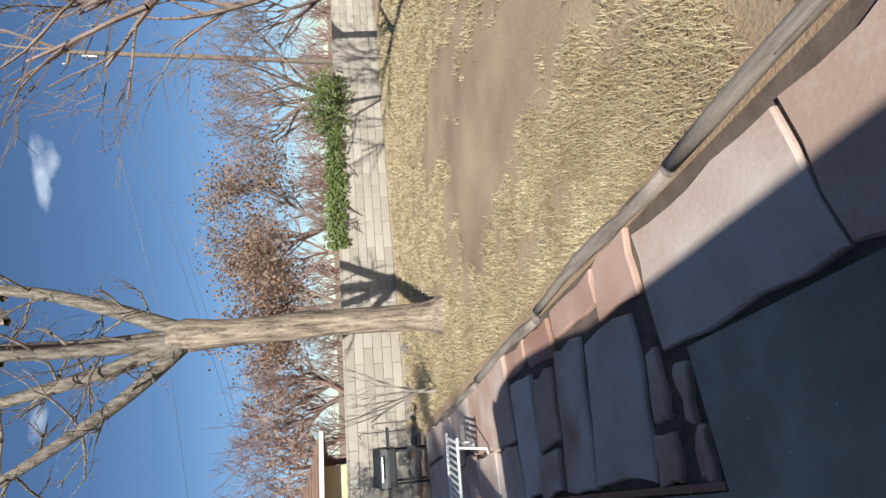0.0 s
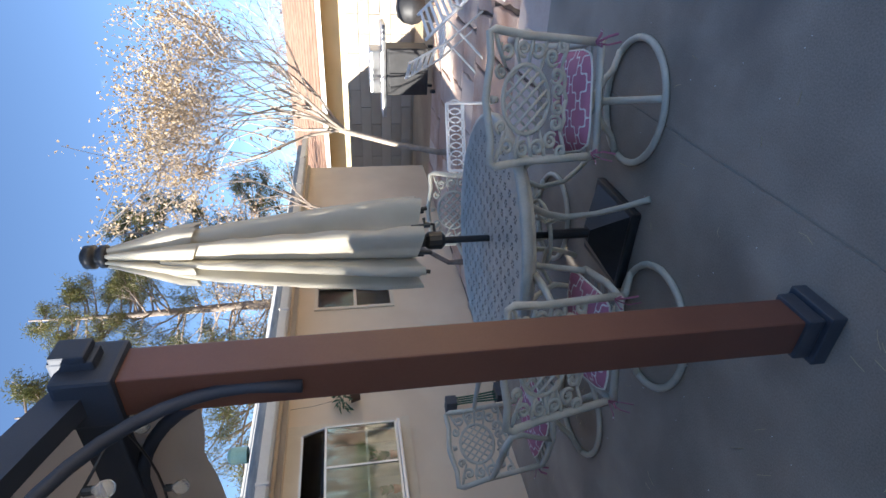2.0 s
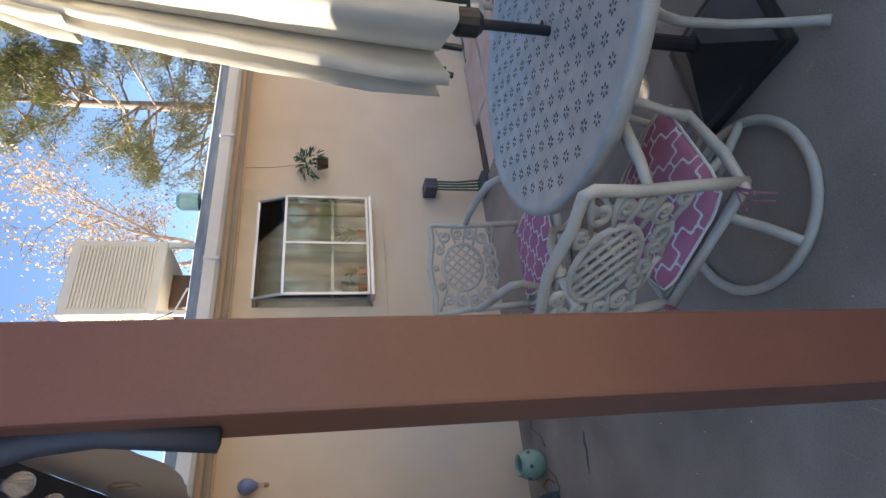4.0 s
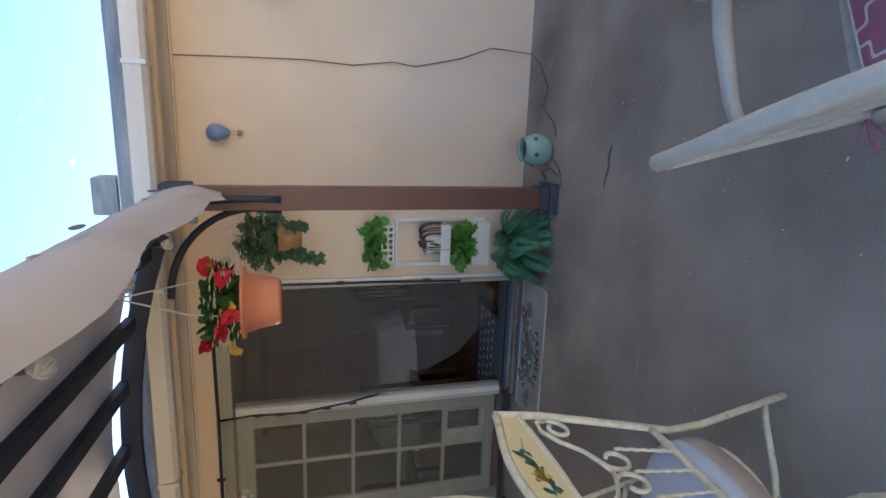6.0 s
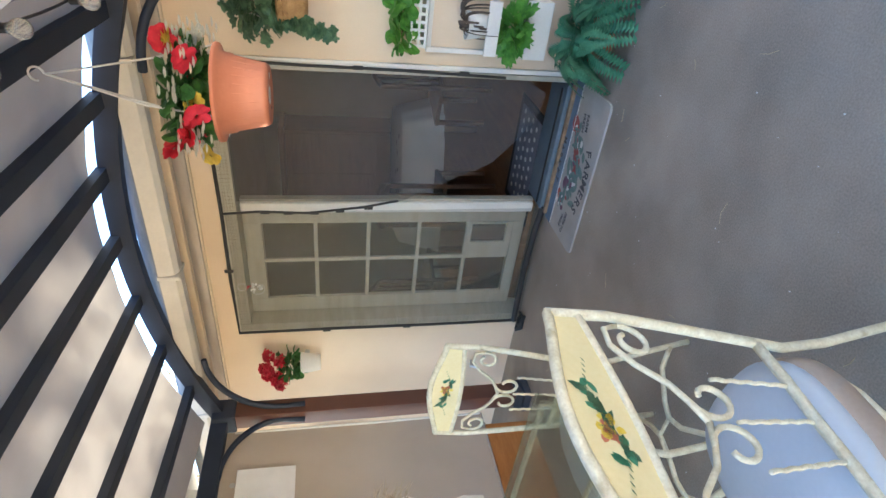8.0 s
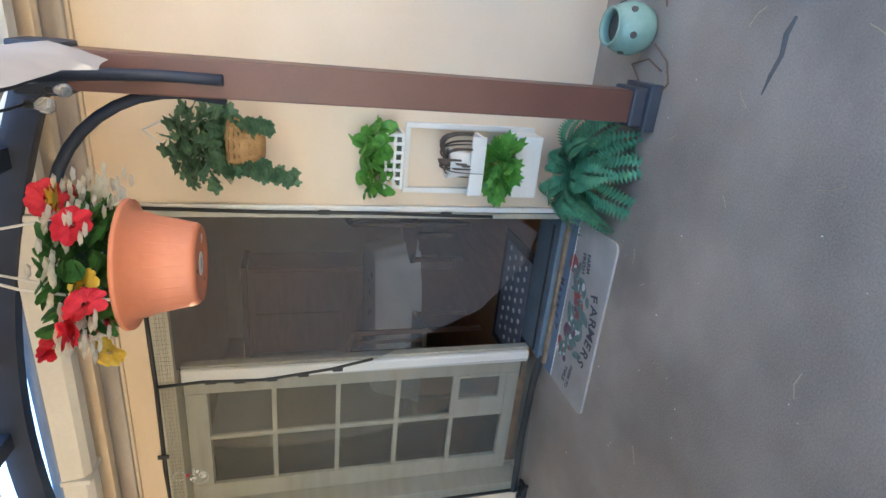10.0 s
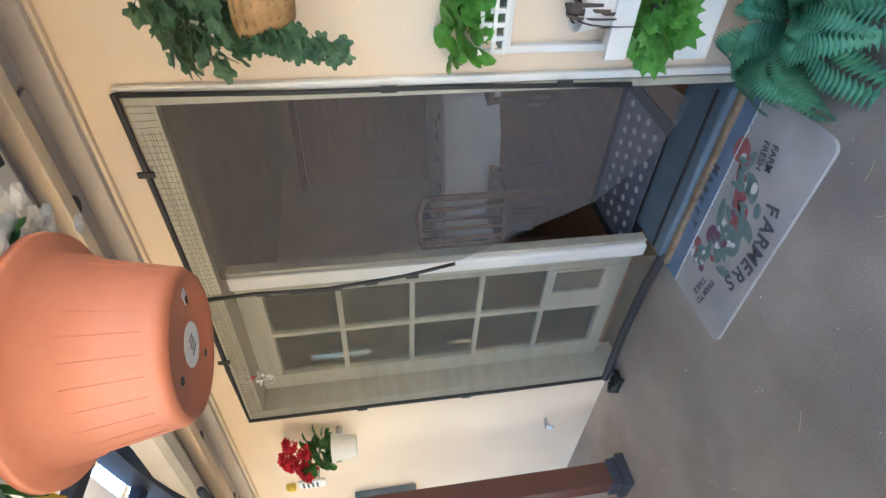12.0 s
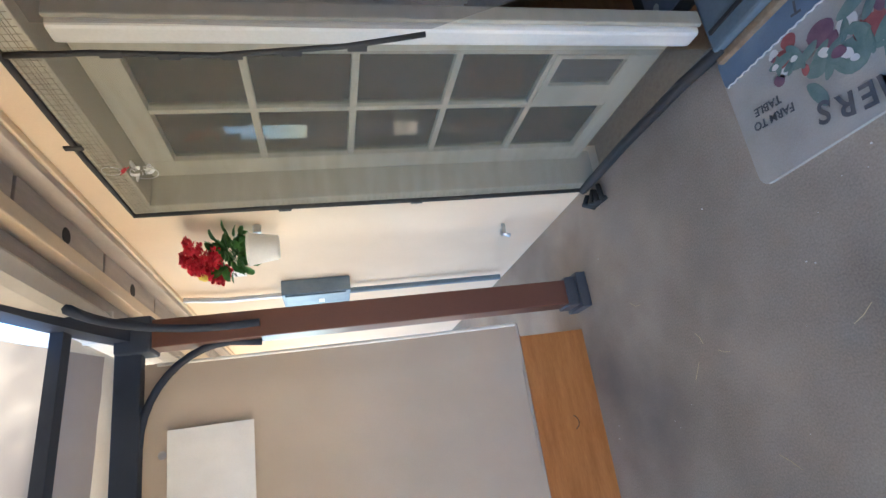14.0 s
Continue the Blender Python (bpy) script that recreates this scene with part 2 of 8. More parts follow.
ROPE = material("jute_rope", (0.45, 0.36, 0.25), (0.62, 0.52, 0.39), 0.95, 0, 60, 200, 0.4)
LINEN = material("white_linen", (0.62, 0.54, 0.43), (0.78, 0.71, 0.60), 0.85, 0, 6, 200, 0.3)
TWIGDARK = material("dark_twig_filling", (0.05, 0.038, 0.03), (0.12, 0.09, 0.07), 0.9, 0, 20, 60, 0.4)
TEAL = thin("teal_fabric", (0.05, 0.24, 0.24), (0.10, 0.36, 0.36), 0.2, 0.7)
ORANGEWOOD = material("varnished_orange_wood", (0.36, 0.13, 0.035), (0.50, 0.21, 0.065), 0.35, 0, 3, 25, 0.15, 0.5, stretch=(8, 1, 8))
FLOORWOOD = material("indoor_wood_floor", (0.20, 0.085, 0.03), (0.32, 0.15, 0.06), 0.35, 0, 3, 25, 0.1, 0.5, stretch=(8, 1, 1))
ROOMWALL = material("room_wall_paint", (0.42, 0.38, 0.30), (0.48, 0.44, 0.36), 0.85)
DARKWOOD = material("dark_wood", (0.06, 0.028, 0.015), (0.11, 0.055, 0.03), 0.4, 0, 4, 30, 0.1)
TABLECLOTH = material("white_tablecloth", (0.74, 0.73, 0.72), (0.84, 0.83, 0.82), 0.85, 0, 6, 200, 0.2)
CABWOOD = material("reddish_cabinet_wood", (0.10, 0.045, 0.028), (0.17, 0.085, 0.055), 0.45, 0, 4, 30, 0.1, stretch=(1, 8, 8))
MATPALE = material("door_mat_pale", (0.36, 0.345, 0.315), (0.49, 0.475, 0.44), 0.9, 0, 4, 220, 0.4, stain=(0.38, 0.36, 0.33), stain_at=0.62)
MATBLUE = material("door_mat_blue", (0.13, 0.19, 0.27), (0.20, 0.27, 0.36), 0.9, 0, 6, 220, 0.4)
MATINK = material("door_mat_ink", (0.07, 0.075, 0.085), (0.13, 0.135, 0.15), 0.95, 0, 20, 200, 0.2)
MATRED = material("door_mat_red", (0.30, 0.085, 0.085), (0.42, 0.14, 0.13), 0.95, 0, 20, 200, 0.2)
MATTEAL = material("door_mat_green", (0.12, 0.20, 0.19), (0.22, 0.30, 0.27), 0.95, 0, 20, 200, 0.2)
MATPLUM = material("door_mat_plum", (0.16, 0.08, 0.12), (0.25, 0.14, 0.18), 0.95, 0, 20, 200, 0.2)
RUGGREY = material("indoor_rug_grey", (0.16, 0.17, 0.21), (0.24, 0.25, 0.30), 0.95, 0, 10, 160, 0.4)
BLUEBOX = material("meter_box_blue_grey", (0.13, 0.19, 0.25), (0.20, 0.27, 0.33), 0.5, 0.1, 8, 80, 0.1)
THRESH = material("threshold_blue_paint", (0.10, 0.145, 0.18), (0.16, 0.21, 0.25), 0.5, 0, 6, 80, 0.2)
THRESHTAN = material("threshold_worn_tan", (0.15, 0.10, 0.065), (0.34, 0.24, 0.15), 0.7, 0, 12, 90, 0.3)
COOLER = material("cooler_beige_metal", (0.55, 0.50, 0.40), (0.63, 0.58, 0.48), 0.55, 0.1, 2, 60, 0.1)
LOUNGEWHITE = material("lounger_white", (0.74, 0.73, 0.70), (0.82, 0.81, 0.78), 0.45, 0, 6, 80, 0.1)
GRILLBLACK = material("grill_enamel", (0.012, 0.012, 0.013), (0.03, 0.03, 0.032), 0.55, 0.0, 6, 80, 0.08)
STEEL = material("brushed_steel", (0.42, 0.42, 0.42), (0.55, 0.55, 0.55), 0.3, 0.9, 4, 80, 0.08)
ROCK = material("rubble_rock", (0.22, 0.18, 0.15), (0.38, 0.33, 0.28), 0.9, 0, 4, 30, 0.6, per_object=0.3)
CABLE = material("brown_cable", (0.16, 0.09, 0.06), (0.22, 0.13, 0.09), 0.7)
HOSE = material("green_hose", (0.02, 0.09, 0.05), (0.04, 0.13, 0.08), 0.5)
POLE = material("utility_pole_wood", (0.15, 0.115, 0.09), (0.24, 0.19, 0.15), 0.9, 0, 3, 20, 0.3)
BULB = material("bulb_glass", (0.80, 0.80, 0.78), (0.90, 0.90, 0.88), 0.06, 0, 8, 60, 0.0, transmission=0.75)
CHALK = material("white_detail", (0.66, 0.66, 0.64), (0.78, 0.78, 0.76), 0.8)
INDOORLIGHT = material("paper_note", (0.55, 0.52, 0.44), (0.62, 0.59, 0.50), 0.8)


def trellis_cloth():
    """Plum cushion cloth with a white quatrefoil trellis."""
    m = material("plum_trellis_cloth", (0.40, 0.145, 0.215), (0.50, 0.20, 0.28), 0.85, 0, 6, 250, 0.2)
    n, l = m.node_tree.nodes, m.node_tree.links
    b = n["Principled BSDF"]
    base = b.inputs["Base Color"].links[0].from_socket
    co, sep = n.new("ShaderNodeTexCoord"), n.new("ShaderNodeSeparateXYZ")
    l.new(co.outputs["Object"], sep.inputs[0])

    def op(kind, a, c=None):
        k = n.new("ShaderNodeMath")
        k.operation = kind
        for i, v in enumerate((a, c)):
            if v is None:
                continue
            if isinstance(v, (int, float)):
                k.inputs[i].default_value = v
            else:
                l.new(v, k.inputs[i])
        return k.outputs[0]
    x, y = op("MULTIPLY", sep.outputs[0], 6.8), op("MULTIPLY", sep.outputs[1], 6.8)
    u, v = op("ADD", x, y), op("SUBTRACT", x, y)
    lines = []
    for p, q in ((u, v), (v, u)):
        wig = op("MULTIPLY", op("SINE", op("MULTIPLY", q, 4 * math.pi)), 0.085)
        d = op("ABSOLUTE", op("SUBTRACT", op("FRACT", op("ADD", p, wig)), 0.5))
        lines.append(op("GREATER_THAN", d, 0.455))
    mx = n.new("ShaderNodeMixRGB")
    mx.inputs["Color2"].default_value = (0.72, 0.68, 0.66, 1)
    l.new(op("MAXIMUM", *lines), mx.inputs["Fac"])
    l.new(base, mx.inputs["Color1"])
    l.new(mx.outputs[0], b.inputs["Base Color"])
    return m


CUSHION = trellis_cloth()


# ---- mesh helpers ----
def finish(bm, name, mat, smooth=False):
    me = bpy.data.meshes.new(name)
    bm.normal_update()
    bm.to_mesh(me)
    bm.free()
    for k in (mat if isinstance(mat, (list, tuple)) else [mat]):
        me.materials.append(k)
    if smooth:
        me.polygons.foreach_set("use_smooth", [True] * len(me.polygons))
    return me


def thing(name, m, label, category, group="", kind=""):
    """An empty at a thing's base, which parents its parts."""
    ob = new(name)
    ob.empty_display_size = 0.1
    ob.matrix_world = m
    return tagged(ob, label, category, group, kind)


def part(name, bm, mat, parent, label="", smooth=False, m=None):
    ob = new(name, finish(bm, name, mat, smooth))
    ob.parent = parent
    if m is not None:
        ob.matrix_basis = m
    return tagged(ob, label) if label else ob


def solid(name, bm, mat, label, category, kind="", group="", smooth=False, m=None):
    ob = new(name, finish(bm, name, mat, smooth))
    if m is not None:
        ob.matrix_world = m
    return tagged(ob, label, category, group, kind)


def box(bm, x0, x1, y0, y1, z0, z1, bevel=0.0, m=None):
    r = bmesh.ops.create_cube(bm, size=1, matrix=(m or Matrix()) @ Matrix.Translation(((x0 + x1) / 2, (y0 + y1) / 2, (z0 + z1) / 2)) @ Matrix.Diagonal((x1 - x0, y1 - y0, z1 - z0, 1)))
    if bevel:
        es = {e for v in r["verts"] for e in v.link_edges}
        bmesh.ops.bevel(bm, geom=list(es), offset=bevel, segments=2, affect="EDGES", profile=0.6)
    return bm


def boxed(*a, **k):
    return box(bmesh.new(), *a, **k)


def tube(bm, pts, r, n=8, closed=False, flat=1.0, cap=True):
    """A round bar along points; r one radius or one for each point."""
    pts = [Vector(p) for p in pts]
    rs = r if isinstance(r, (list, tuple)) else [r] * len(pts)
    k = len(pts)
    tang = []
    for i in range(k):
        a = pts[i - 1] if (i or closed) else pts[i]
        c = pts[(i + 1) % k] if (i < k - 1 or closed) else pts[i]
        d = c - a
        tang.append(d.normalized() if d.length > 1e-9 else Vector((0, 0, 1)))
    u = tang[0].orthogonal().normalized()
    rings = []
    for i in range(k):
        u = u - tang[i] * u.dot(tang[i])
        u = u.normalized() if u.length > 1e-6 else tang[i].orthogonal().normalized()
        w = tang[i].cross(u)
        rings.append([bm.verts.new(pts[i] + (u * math.cos(2 * math.pi * j / n) + w * math.sin(2 * math.pi * j / n) * flat) * rs[i]) for j in range(n)])
    for i in range(k if closed else k - 1):
        a, c = rings[i], rings[(i + 1) % k]
        for j in range(n):
            bm.faces.new((a[j], a[(j + 1) % n], c[(j + 1) % n], c[j]))
    if cap and not closed and n > 2:
        bm.faces.new(rings[0][::-1])
        bm.faces.new(rings[-1])
    return bm


def tubed(*a, **k):
    return tube(bmesh.new(), *a, **k)


def lathe(bm, profile, n=24, wave=0.0, waves=0):
    rings = []
    for r, z in profile:
        rings.append([bm.verts.new(((r * (1 + wave * math.cos(waves * 2 * math.pi * j / n))) * math.cos(2 * math.pi * j / n),
                                    (r * (1 + wave * math.cos(waves * 2 * math.pi * j / n))) * math.sin(2 * math.pi * j / n), z)) for j in range(n)])
    for a, c in zip(rings, rings[1:]):
        for j in range(n):
            bm.faces.new((a[j], a[(j + 1) % n], c[(j + 1) % n], c[j]))
    if profile[0][0] > 1e-4:
        bm.faces.new(rings[0][::-1])
    if profile[-1][0] > 1e-4:
        bm.faces.new(rings[-1])
    return bm


def prism(bm, poly, z0, z1, bevel=0.0):
    low = [bm.verts.new((x, y, z0)) for x, y in poly]
    cx, cy = sum(p[0] for p in poly) / len(poly), sum(p[1] for p in poly) / len(poly)
    k = len(poly)
    mid = [bm.verts.new((x, y, z1 - bevel)) for x, y in poly]
    def inner(x, y):
        d = math.hypot(cx - x, cy - y) or 1
        return (x + (cx - x) / d * bevel, y + (cy - y) / d * bevel, z1)
    top = [bm.verts.new(inner(x, y)) for x, y in poly] if bevel else mid
    for a, c in ((low, mid),) + (((mid, top),) if bevel else ()):
        for i in range(k):
            bm.faces.new((a[i], a[(i + 1) % k], c[(i + 1) % k], c[i]))
    bm.faces.new(top)
    bm.faces.new(low[::-1])
    return bm


def arc(cx, cy, cz, r, a0, a1, n, plane="xz"):
    out = []
    for i in range(n + 1):
        a = radians(a0 + (a1 - a0) * i / n)
        u, v = r * math.cos(a), r * math.sin(a)
        out.append({"xz": (cx + u, cy, cz + v), "xy": (cx + u, cy + v, cz), "yz": (cx, cy + u, cz + v)}[plane])
    return out


def spiral(cx, cz, r0, r1, a0, a1, n, y=0.0):
    return [(cx + (r0 + (r1 - r0) * i / n) * math.cos(radians(a0 + (a1 - a0) * i / n)), y,
             cz + (r0 + (r1 - r0) * i / n) * math.sin(radians(a0 + (a1 - a0) * i / n))) for i in range(n + 1)]


def leaf(bm, base, way, up, length, width, curl=0.2):
    """One leaf: a folded blade of four faces."""
    way, up = Vector(way).normalized(), Vector(up)
    side = way.cross(up)
    side = side.normalized() if side.length > 1e-5 else way.orthogonal().normalized()
    nrm = side.cross(way)
    b = Vector(base)
    v = [bm.verts.new(b), bm.verts.new(b + way * length * 0.45 + side * width / 2 + nrm * curl * length * 0.2),
         bm.verts.new(b + way * length - nrm * curl * length * 0.4), bm.verts.new(b + way * length * 0.45 - side * width / 2 + nrm * curl * length * 0.2),
         bm.verts.new(b + way * length * 0.5)]
    for i, j in ((0, 1), (1, 2), (2, 3), (3, 0)):
        bm.faces.new((v[i], v[j], v[4]))


def broad(bm, base, way, up, length, width, curl=0.25, lobes=0):
    """A rounded or lobed leaf or petal, cupped along its length."""
    way, up = Vector(way).normalized(), Vector(up)
    side = way.cross(up)
    side = side.normalized() if side.length > 1e-5 else way.orthogonal().normalized()
    nrm = side.cross(way)
    n = 16 if lobes else 9
    mid = bm.verts.new(Vector(base) + way * length * 0.5 - nrm * curl * length * 0.12)
    ring = []
    for i in range(n):
        a = 2 * math.pi * i / n
        k = 1 + (0.26 * math.cos(lobes * a) if lobes else 0.0)
        u, v = 0.5 - 0.5 * math.cos(a) * k, 0.5 * math.sin(a) * k
        ring.append(bm.verts.new(Vector(base) + way * length * u + side * width * v + nrm * curl * length * (1.1 * v * v - 0.5 * u * u)))
    for i in range(n):
        bm.faces.new((ring[i], ring[(i + 1) % n], mid))


def bloom(bm, c, r, petals=14, rng=random):
    """A many-petalled flower head."""
    face = Vector((rng.gauss(0, 0.6), rng.gauss(-0.3, 0.6), 1)).normalized()
    u = face.orthogonal().normalized()
    w = face.cross(u)
    for i in range(petals):
        k = math.sqrt((i + 0.5) / petals)
        a = i * 2.4
        out = u * math.cos(a) + w * math.sin(a)
        way = face * (1.15 - k) + out * (0.25 + k) + Vector((rng.gauss(0, 0.12), rng.gauss(0, 0.12), rng.gauss(0, 0.12)))
        broad(bm, Vector(c) + out * r * 0.22 * k - face * r * 0.3 * k, way, face, r * (0.55 + 0.35 * k), r * (0.5 + 0.4 * k), 0.35)


def rough_poly(x0, x1, y0, y1, rng, gap=0.026, jag=0.024, skew=0.08):
    cs = [(x0 + gap, y0 + gap), (x1 - gap, y0 + gap), (x1 - gap, y1 - gap), (x0 + gap, y1 - gap)]
    cs = [(x + rng.uniform(-skew, skew) * 0.6, y + rng.uniform(-skew, skew) * 0.6) for x, y in cs]
    out = []
    for i in range(4):
        a, c = Vector(cs[i]), Vector(cs[(i + 1) % 4])
        k = max(3, int((c - a).length / 0.16))
        for j in range(k):
            p = a.lerp(c, j / k)
            out.append((p.x + rng.uniform(-jag, jag), p.y + rng.uniform(-jag, jag)))
    return out


# ---- ground, patio ----
WALL = 4.34
GROUND = -0.06
bm = bmesh.new()
bmesh.ops.create_grid(bm, x_segments=150, y_segments=150, size=30)
for v in bm.verts:
    v.co.x += 8
    far = max(0.0, math.hypot(v.co.x - 1, v.co.y + 1) - 6)
    v.co.z = GROUND + (noise.noise(Vector((v.co.x * 0.5, v.co.y * 0.5, 0))) * 0.03 if v.co.y < -1.9 else -0.02) * min(1, far / 3 + 0.4)
    if max(abs(v.co.x - 8), abs(v.co.y)) > 29.7:
        v.co.x, v.co.y = 8 + (v.co.x - 8) * 60, v.co.y * 60
solid("ground", bm, SOIL, "dry dirt yard with thin straw-coloured winter lawn", "ground", "structure", smooth=True)

SLAB_TOP = 0.0
patio = thing("pavement", pose(0, 0, 0), "dark grey-brown painted concrete patio slab with a joint", "patio", kind="structure")
bm = prism(bmesh.new(), [(-9, -0.77), (1.17, -0.76), (1.18, -0.15), (4.05, -0.12), (4.05, 0.535), (-9, 0.535)], -0.14, SLAB_TOP, 0.012)
part("slab", bm, CONCRETE, patio)
part("slab", prism(bmesh.new(), [(-9, 0.545), (4.05, 0.545), (4.05, WALL + 0.02), (-9, WALL + 0.02)], -0.14, SLAB_TOP, 0.004), CONCRETE, patio)
part("joint_filler", boxed(-9, 4.04, 0.53, 0.55, -0.1, -0.006), MORTAR, patio, "pale sandy joint filler")
part("edge_strip", boxed(1.19, 4.05, -0.19, -0.155, -0.12, -0.004, 0.004), BRICKRED, patio, "red brick edging strip")
bm = tubed([(1.47, 3.22, 0.001), (1.42, 3.235, 0.001), (1.36, 3.23, 0.001), (1.3, 3.25, 0.001), (1.24, 3.265, 0.001)], [0.006, 0.011, 0.009, 0.008, 0.002], 6, flat=0.35)
part("crack", bm, HOLE, patio, "dark chipped crack")
# litter of dry needles and specks on the slab
rng = random.Random(5)
bm = bmesh.new()
for i in range(130):
    x, y, a, s = rng.uniform(-1.6, 2.6), rng.uniform(-0.3, 4.1), rng.uniform(0, 6.28), rng.uniform(0.03, 0.09)
    bend = rng.uniform(-0.3, 0.3)
    tube(bm, [(x, y, 0.002), (x + s * 0.5 * math.cos(a), y + s * 0.5 * math.sin(a), 0.003), (x + s * math.cos(a + bend), y + s * math.sin(a + bend), 0.002)], 0.0011, 3)
solid("dry_needles", bm, STRAW, "scattered dry pine needles lying on the patio", "litter", "stuff")
bm = bmesh.new()
for i in range(240):
    x, y, s = rng.uniform(-1.8, 2.6), rng.uniform(-0.5, 4.25), rng.uniform(0.001, 0.0035)
    bmesh.ops.create_icosphere(bm, subdivisions=1, radius=s, matrix=pose(x, y, s * 0.4))
solid("paint_flecks", bm, CHALK, "small pale specks and crumbs on the patio", "litter", "stuff")

# ---- house ----
DX0, DX1, DZ = -1.44, 0.46, 2.09
WX0, WX1, WZ0, WZ1 = 2.80, 3.86, 1.12, 2.10
SX0, SX1, SZ0, SZ1 = 5.98, 6.52, 1.02, 2.0
TOP = 2.42
bm = bmesh.new()
T = 0.2
for x0, x1, z0, z1 in ((-9, DX0, -0.1, TOP), (DX0, DX1, DZ, TOP), (DX1, WX0, -0.1, TOP), (WX0, WX1, -0.1, WZ0), (WX0, WX1, WZ1, TOP), (WX1, SX0, -0.1, TOP),
                       (SX0, SX1, -0.1, SZ0), (SX0, SX1, SZ1, TOP), (SX1, 10.8, -0.1, TOP)):
    box(bm, x0, x1, WALL, WALL + T, z0, z1)
solid("wall_north", bm, STUCCO, "peach-beige painted stucco house wall, slightly stained", "wall", "structure")
solid("wall_east", boxed(10.6, 10.8, WALL + T, 13, -0.1, TOP), STUCCO, "peach-beige stucco end wall of the house", "wall", "structure")
solid("wall_far", boxed(-9, 10.6, 12.8, 13, -0.1, TOP), STUCCO, "peach-beige stucco rear wall of the house", "wall", "structure")
solid("wall_west", boxed(-9.2, -9.0, WALL, 13, -0.1, TOP), STUCCO, "peach-beige stucco west wall of the house", "wall", "structure")

roof = thing("roof", pose(0, 0, -0.035), "low-pitched house roof with pale rolled roofing", "roof", kind="structure")
bm = bmesh.new()
vs = [bm.verts.new(p) for p in ((-9.4, 3.98, 2.53), (11.1, 3.98, 2.53), (11.1, 8.6, 3.7), (-9.4, 8.6, 3.7), (11.1, 13.3, 2.5), (-9.4, 13.3, 2.5),
                                (-9.4, 3.98, 2.45), (11.1, 3.98, 2.45), (11.1, 8.6, 3.55), (-9.4, 8.6, 3.55), (11.1, 13.3, 2.42), (-9.4, 13.3, 2.42))]
for f in ((0, 1, 2, 3), (3, 2, 4, 5), (7, 6, 9, 8), (8, 9, 11, 10), (0, 6, 7, 1), (1, 7, 8, 2), (2, 8, 10, 4), (0, 3, 9, 6), (3, 5, 11, 9), (4, 10, 11, 5)):
    bm.faces.new([vs[i] for i in f])
part("roof_deck", bm, ROOFING, roof)
bm = bmesh.new()
for i in range(60):
    x = -9.4 + 20.5 * i / 59
    dz = 0.012 * noise.noise(Vector((x * 1.7, 0, 3)))
    vsr = [bm.verts.new((x, 3.975 + dz, 2.41 + dz)), bm.verts.new((x, 3.95 + dz, 2.44 + dz)), bm.verts.new((x, 3.955, 2.525 + dz)), bm.verts.new((x, 3.985, 2.54 + dz))]
    if i:
        for j in range(3):
            bm.faces.new((prev[j], vsr[j], vsr[j + 1], prev[j + 1]))
    prev = vsr
part("fascia", bm, FASCIA, roof, "weathered blue-grey fascia board", True)
part("soffit", boxed(-9.4, 11, 3.99, WALL, 2.395, 2.41), SOFFIT, roof, "weathered grey soffit board")
part("eave_beam", boxed(-9, 10.8, 4.07, 4.13, 2.325, 2.394, 0.006), TRIMCREAM, roof, "cream beam along the eave")
part("eave_strip", boxed(-9, 10.8, 4.275, 4.306, 2.30, 2.394, 0.004), SOFFIT, roof, "grey strip above the wall")
for i in range(26):
    x = -8.8 + i * 0.78
    part("eave_block", boxed(x, x + 0.76, 4.135, 4.27, 2.372, 2.394, 0.004), SOFFIT, roof, "grey eave block with a round vent hole")
    # black disc on the uncut block stands in for the shaded hole
    part("vent_hole_shade", lathe(bmesh.new(), [(0.0, -0.002), (0.032, -0.002), (0.036, 0.001), (0.0, 0.002)], 14), BLACKSTRIP, roof, m=pose(x + 0.38, 4.20, 2.3705))
part("frieze", boxed(-9, 10.8, WALL - 0.03, WALL - 0.002, 2.29, 2.33, 0.005), TRIMCREAM, roof, "cream frieze moulding along the wall top")

gutter = thing("gutter", pose(0, 0, -0.04), "white metal rain gutter along the eave with strap joints", "gutter", kind="structure")
prof = [(3.975, 2.44), (3.972, 2.36), (3.955, 2.345), (3.90, 2.345), (3.872, 2.365), (3.865, 2.41), (3.858, 2.44), (3.85, 2.44), (3.857, 2.40), (3.866, 2.36), (3.895, 2.338), (3.96, 2.338), (3.98, 2.355), (3.983, 2.44)]
x = -9.0
while x < 10.8:
    bm = bmesh.new()
    sag = 0.006 * noise.noise(Vector((x, 1, 1)))
    a = [bm.verts.new((x, y, z + sag)) for y, z in prof]
    c = [bm.verts.new((x + 1.195, y, z - sag)) for y, z in prof]
    for i in range(len(prof)):
        bm.faces.new((a[i], a[(i + 1) % len(prof)], c[(i + 1) % len(prof)], c[i]))
    part("gutter_length", bm, GUTTER, gutter)
    part("strap", boxed(x - 0.012, x + 0.012, 3.846, 3.99, 2.333, 2.448, 0.003), GUTTER, gutter, "dark-edged gutter strap")
    x += 1.2

# door opening: frame, threshold, leaf, net screen
door = thing("door_1", pose(0, 0, 0), "white double door, one leaf glazed, other covered by a sagging dark net screen", "door", kind="structure")
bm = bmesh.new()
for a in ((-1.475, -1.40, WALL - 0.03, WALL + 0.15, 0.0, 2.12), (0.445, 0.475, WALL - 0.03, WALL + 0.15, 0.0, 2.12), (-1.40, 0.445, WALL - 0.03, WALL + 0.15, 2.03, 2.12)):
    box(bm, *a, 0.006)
part("door_frame", bm, DOORPAINT, door, "off-white door casing, coloured as dimmed by the net")
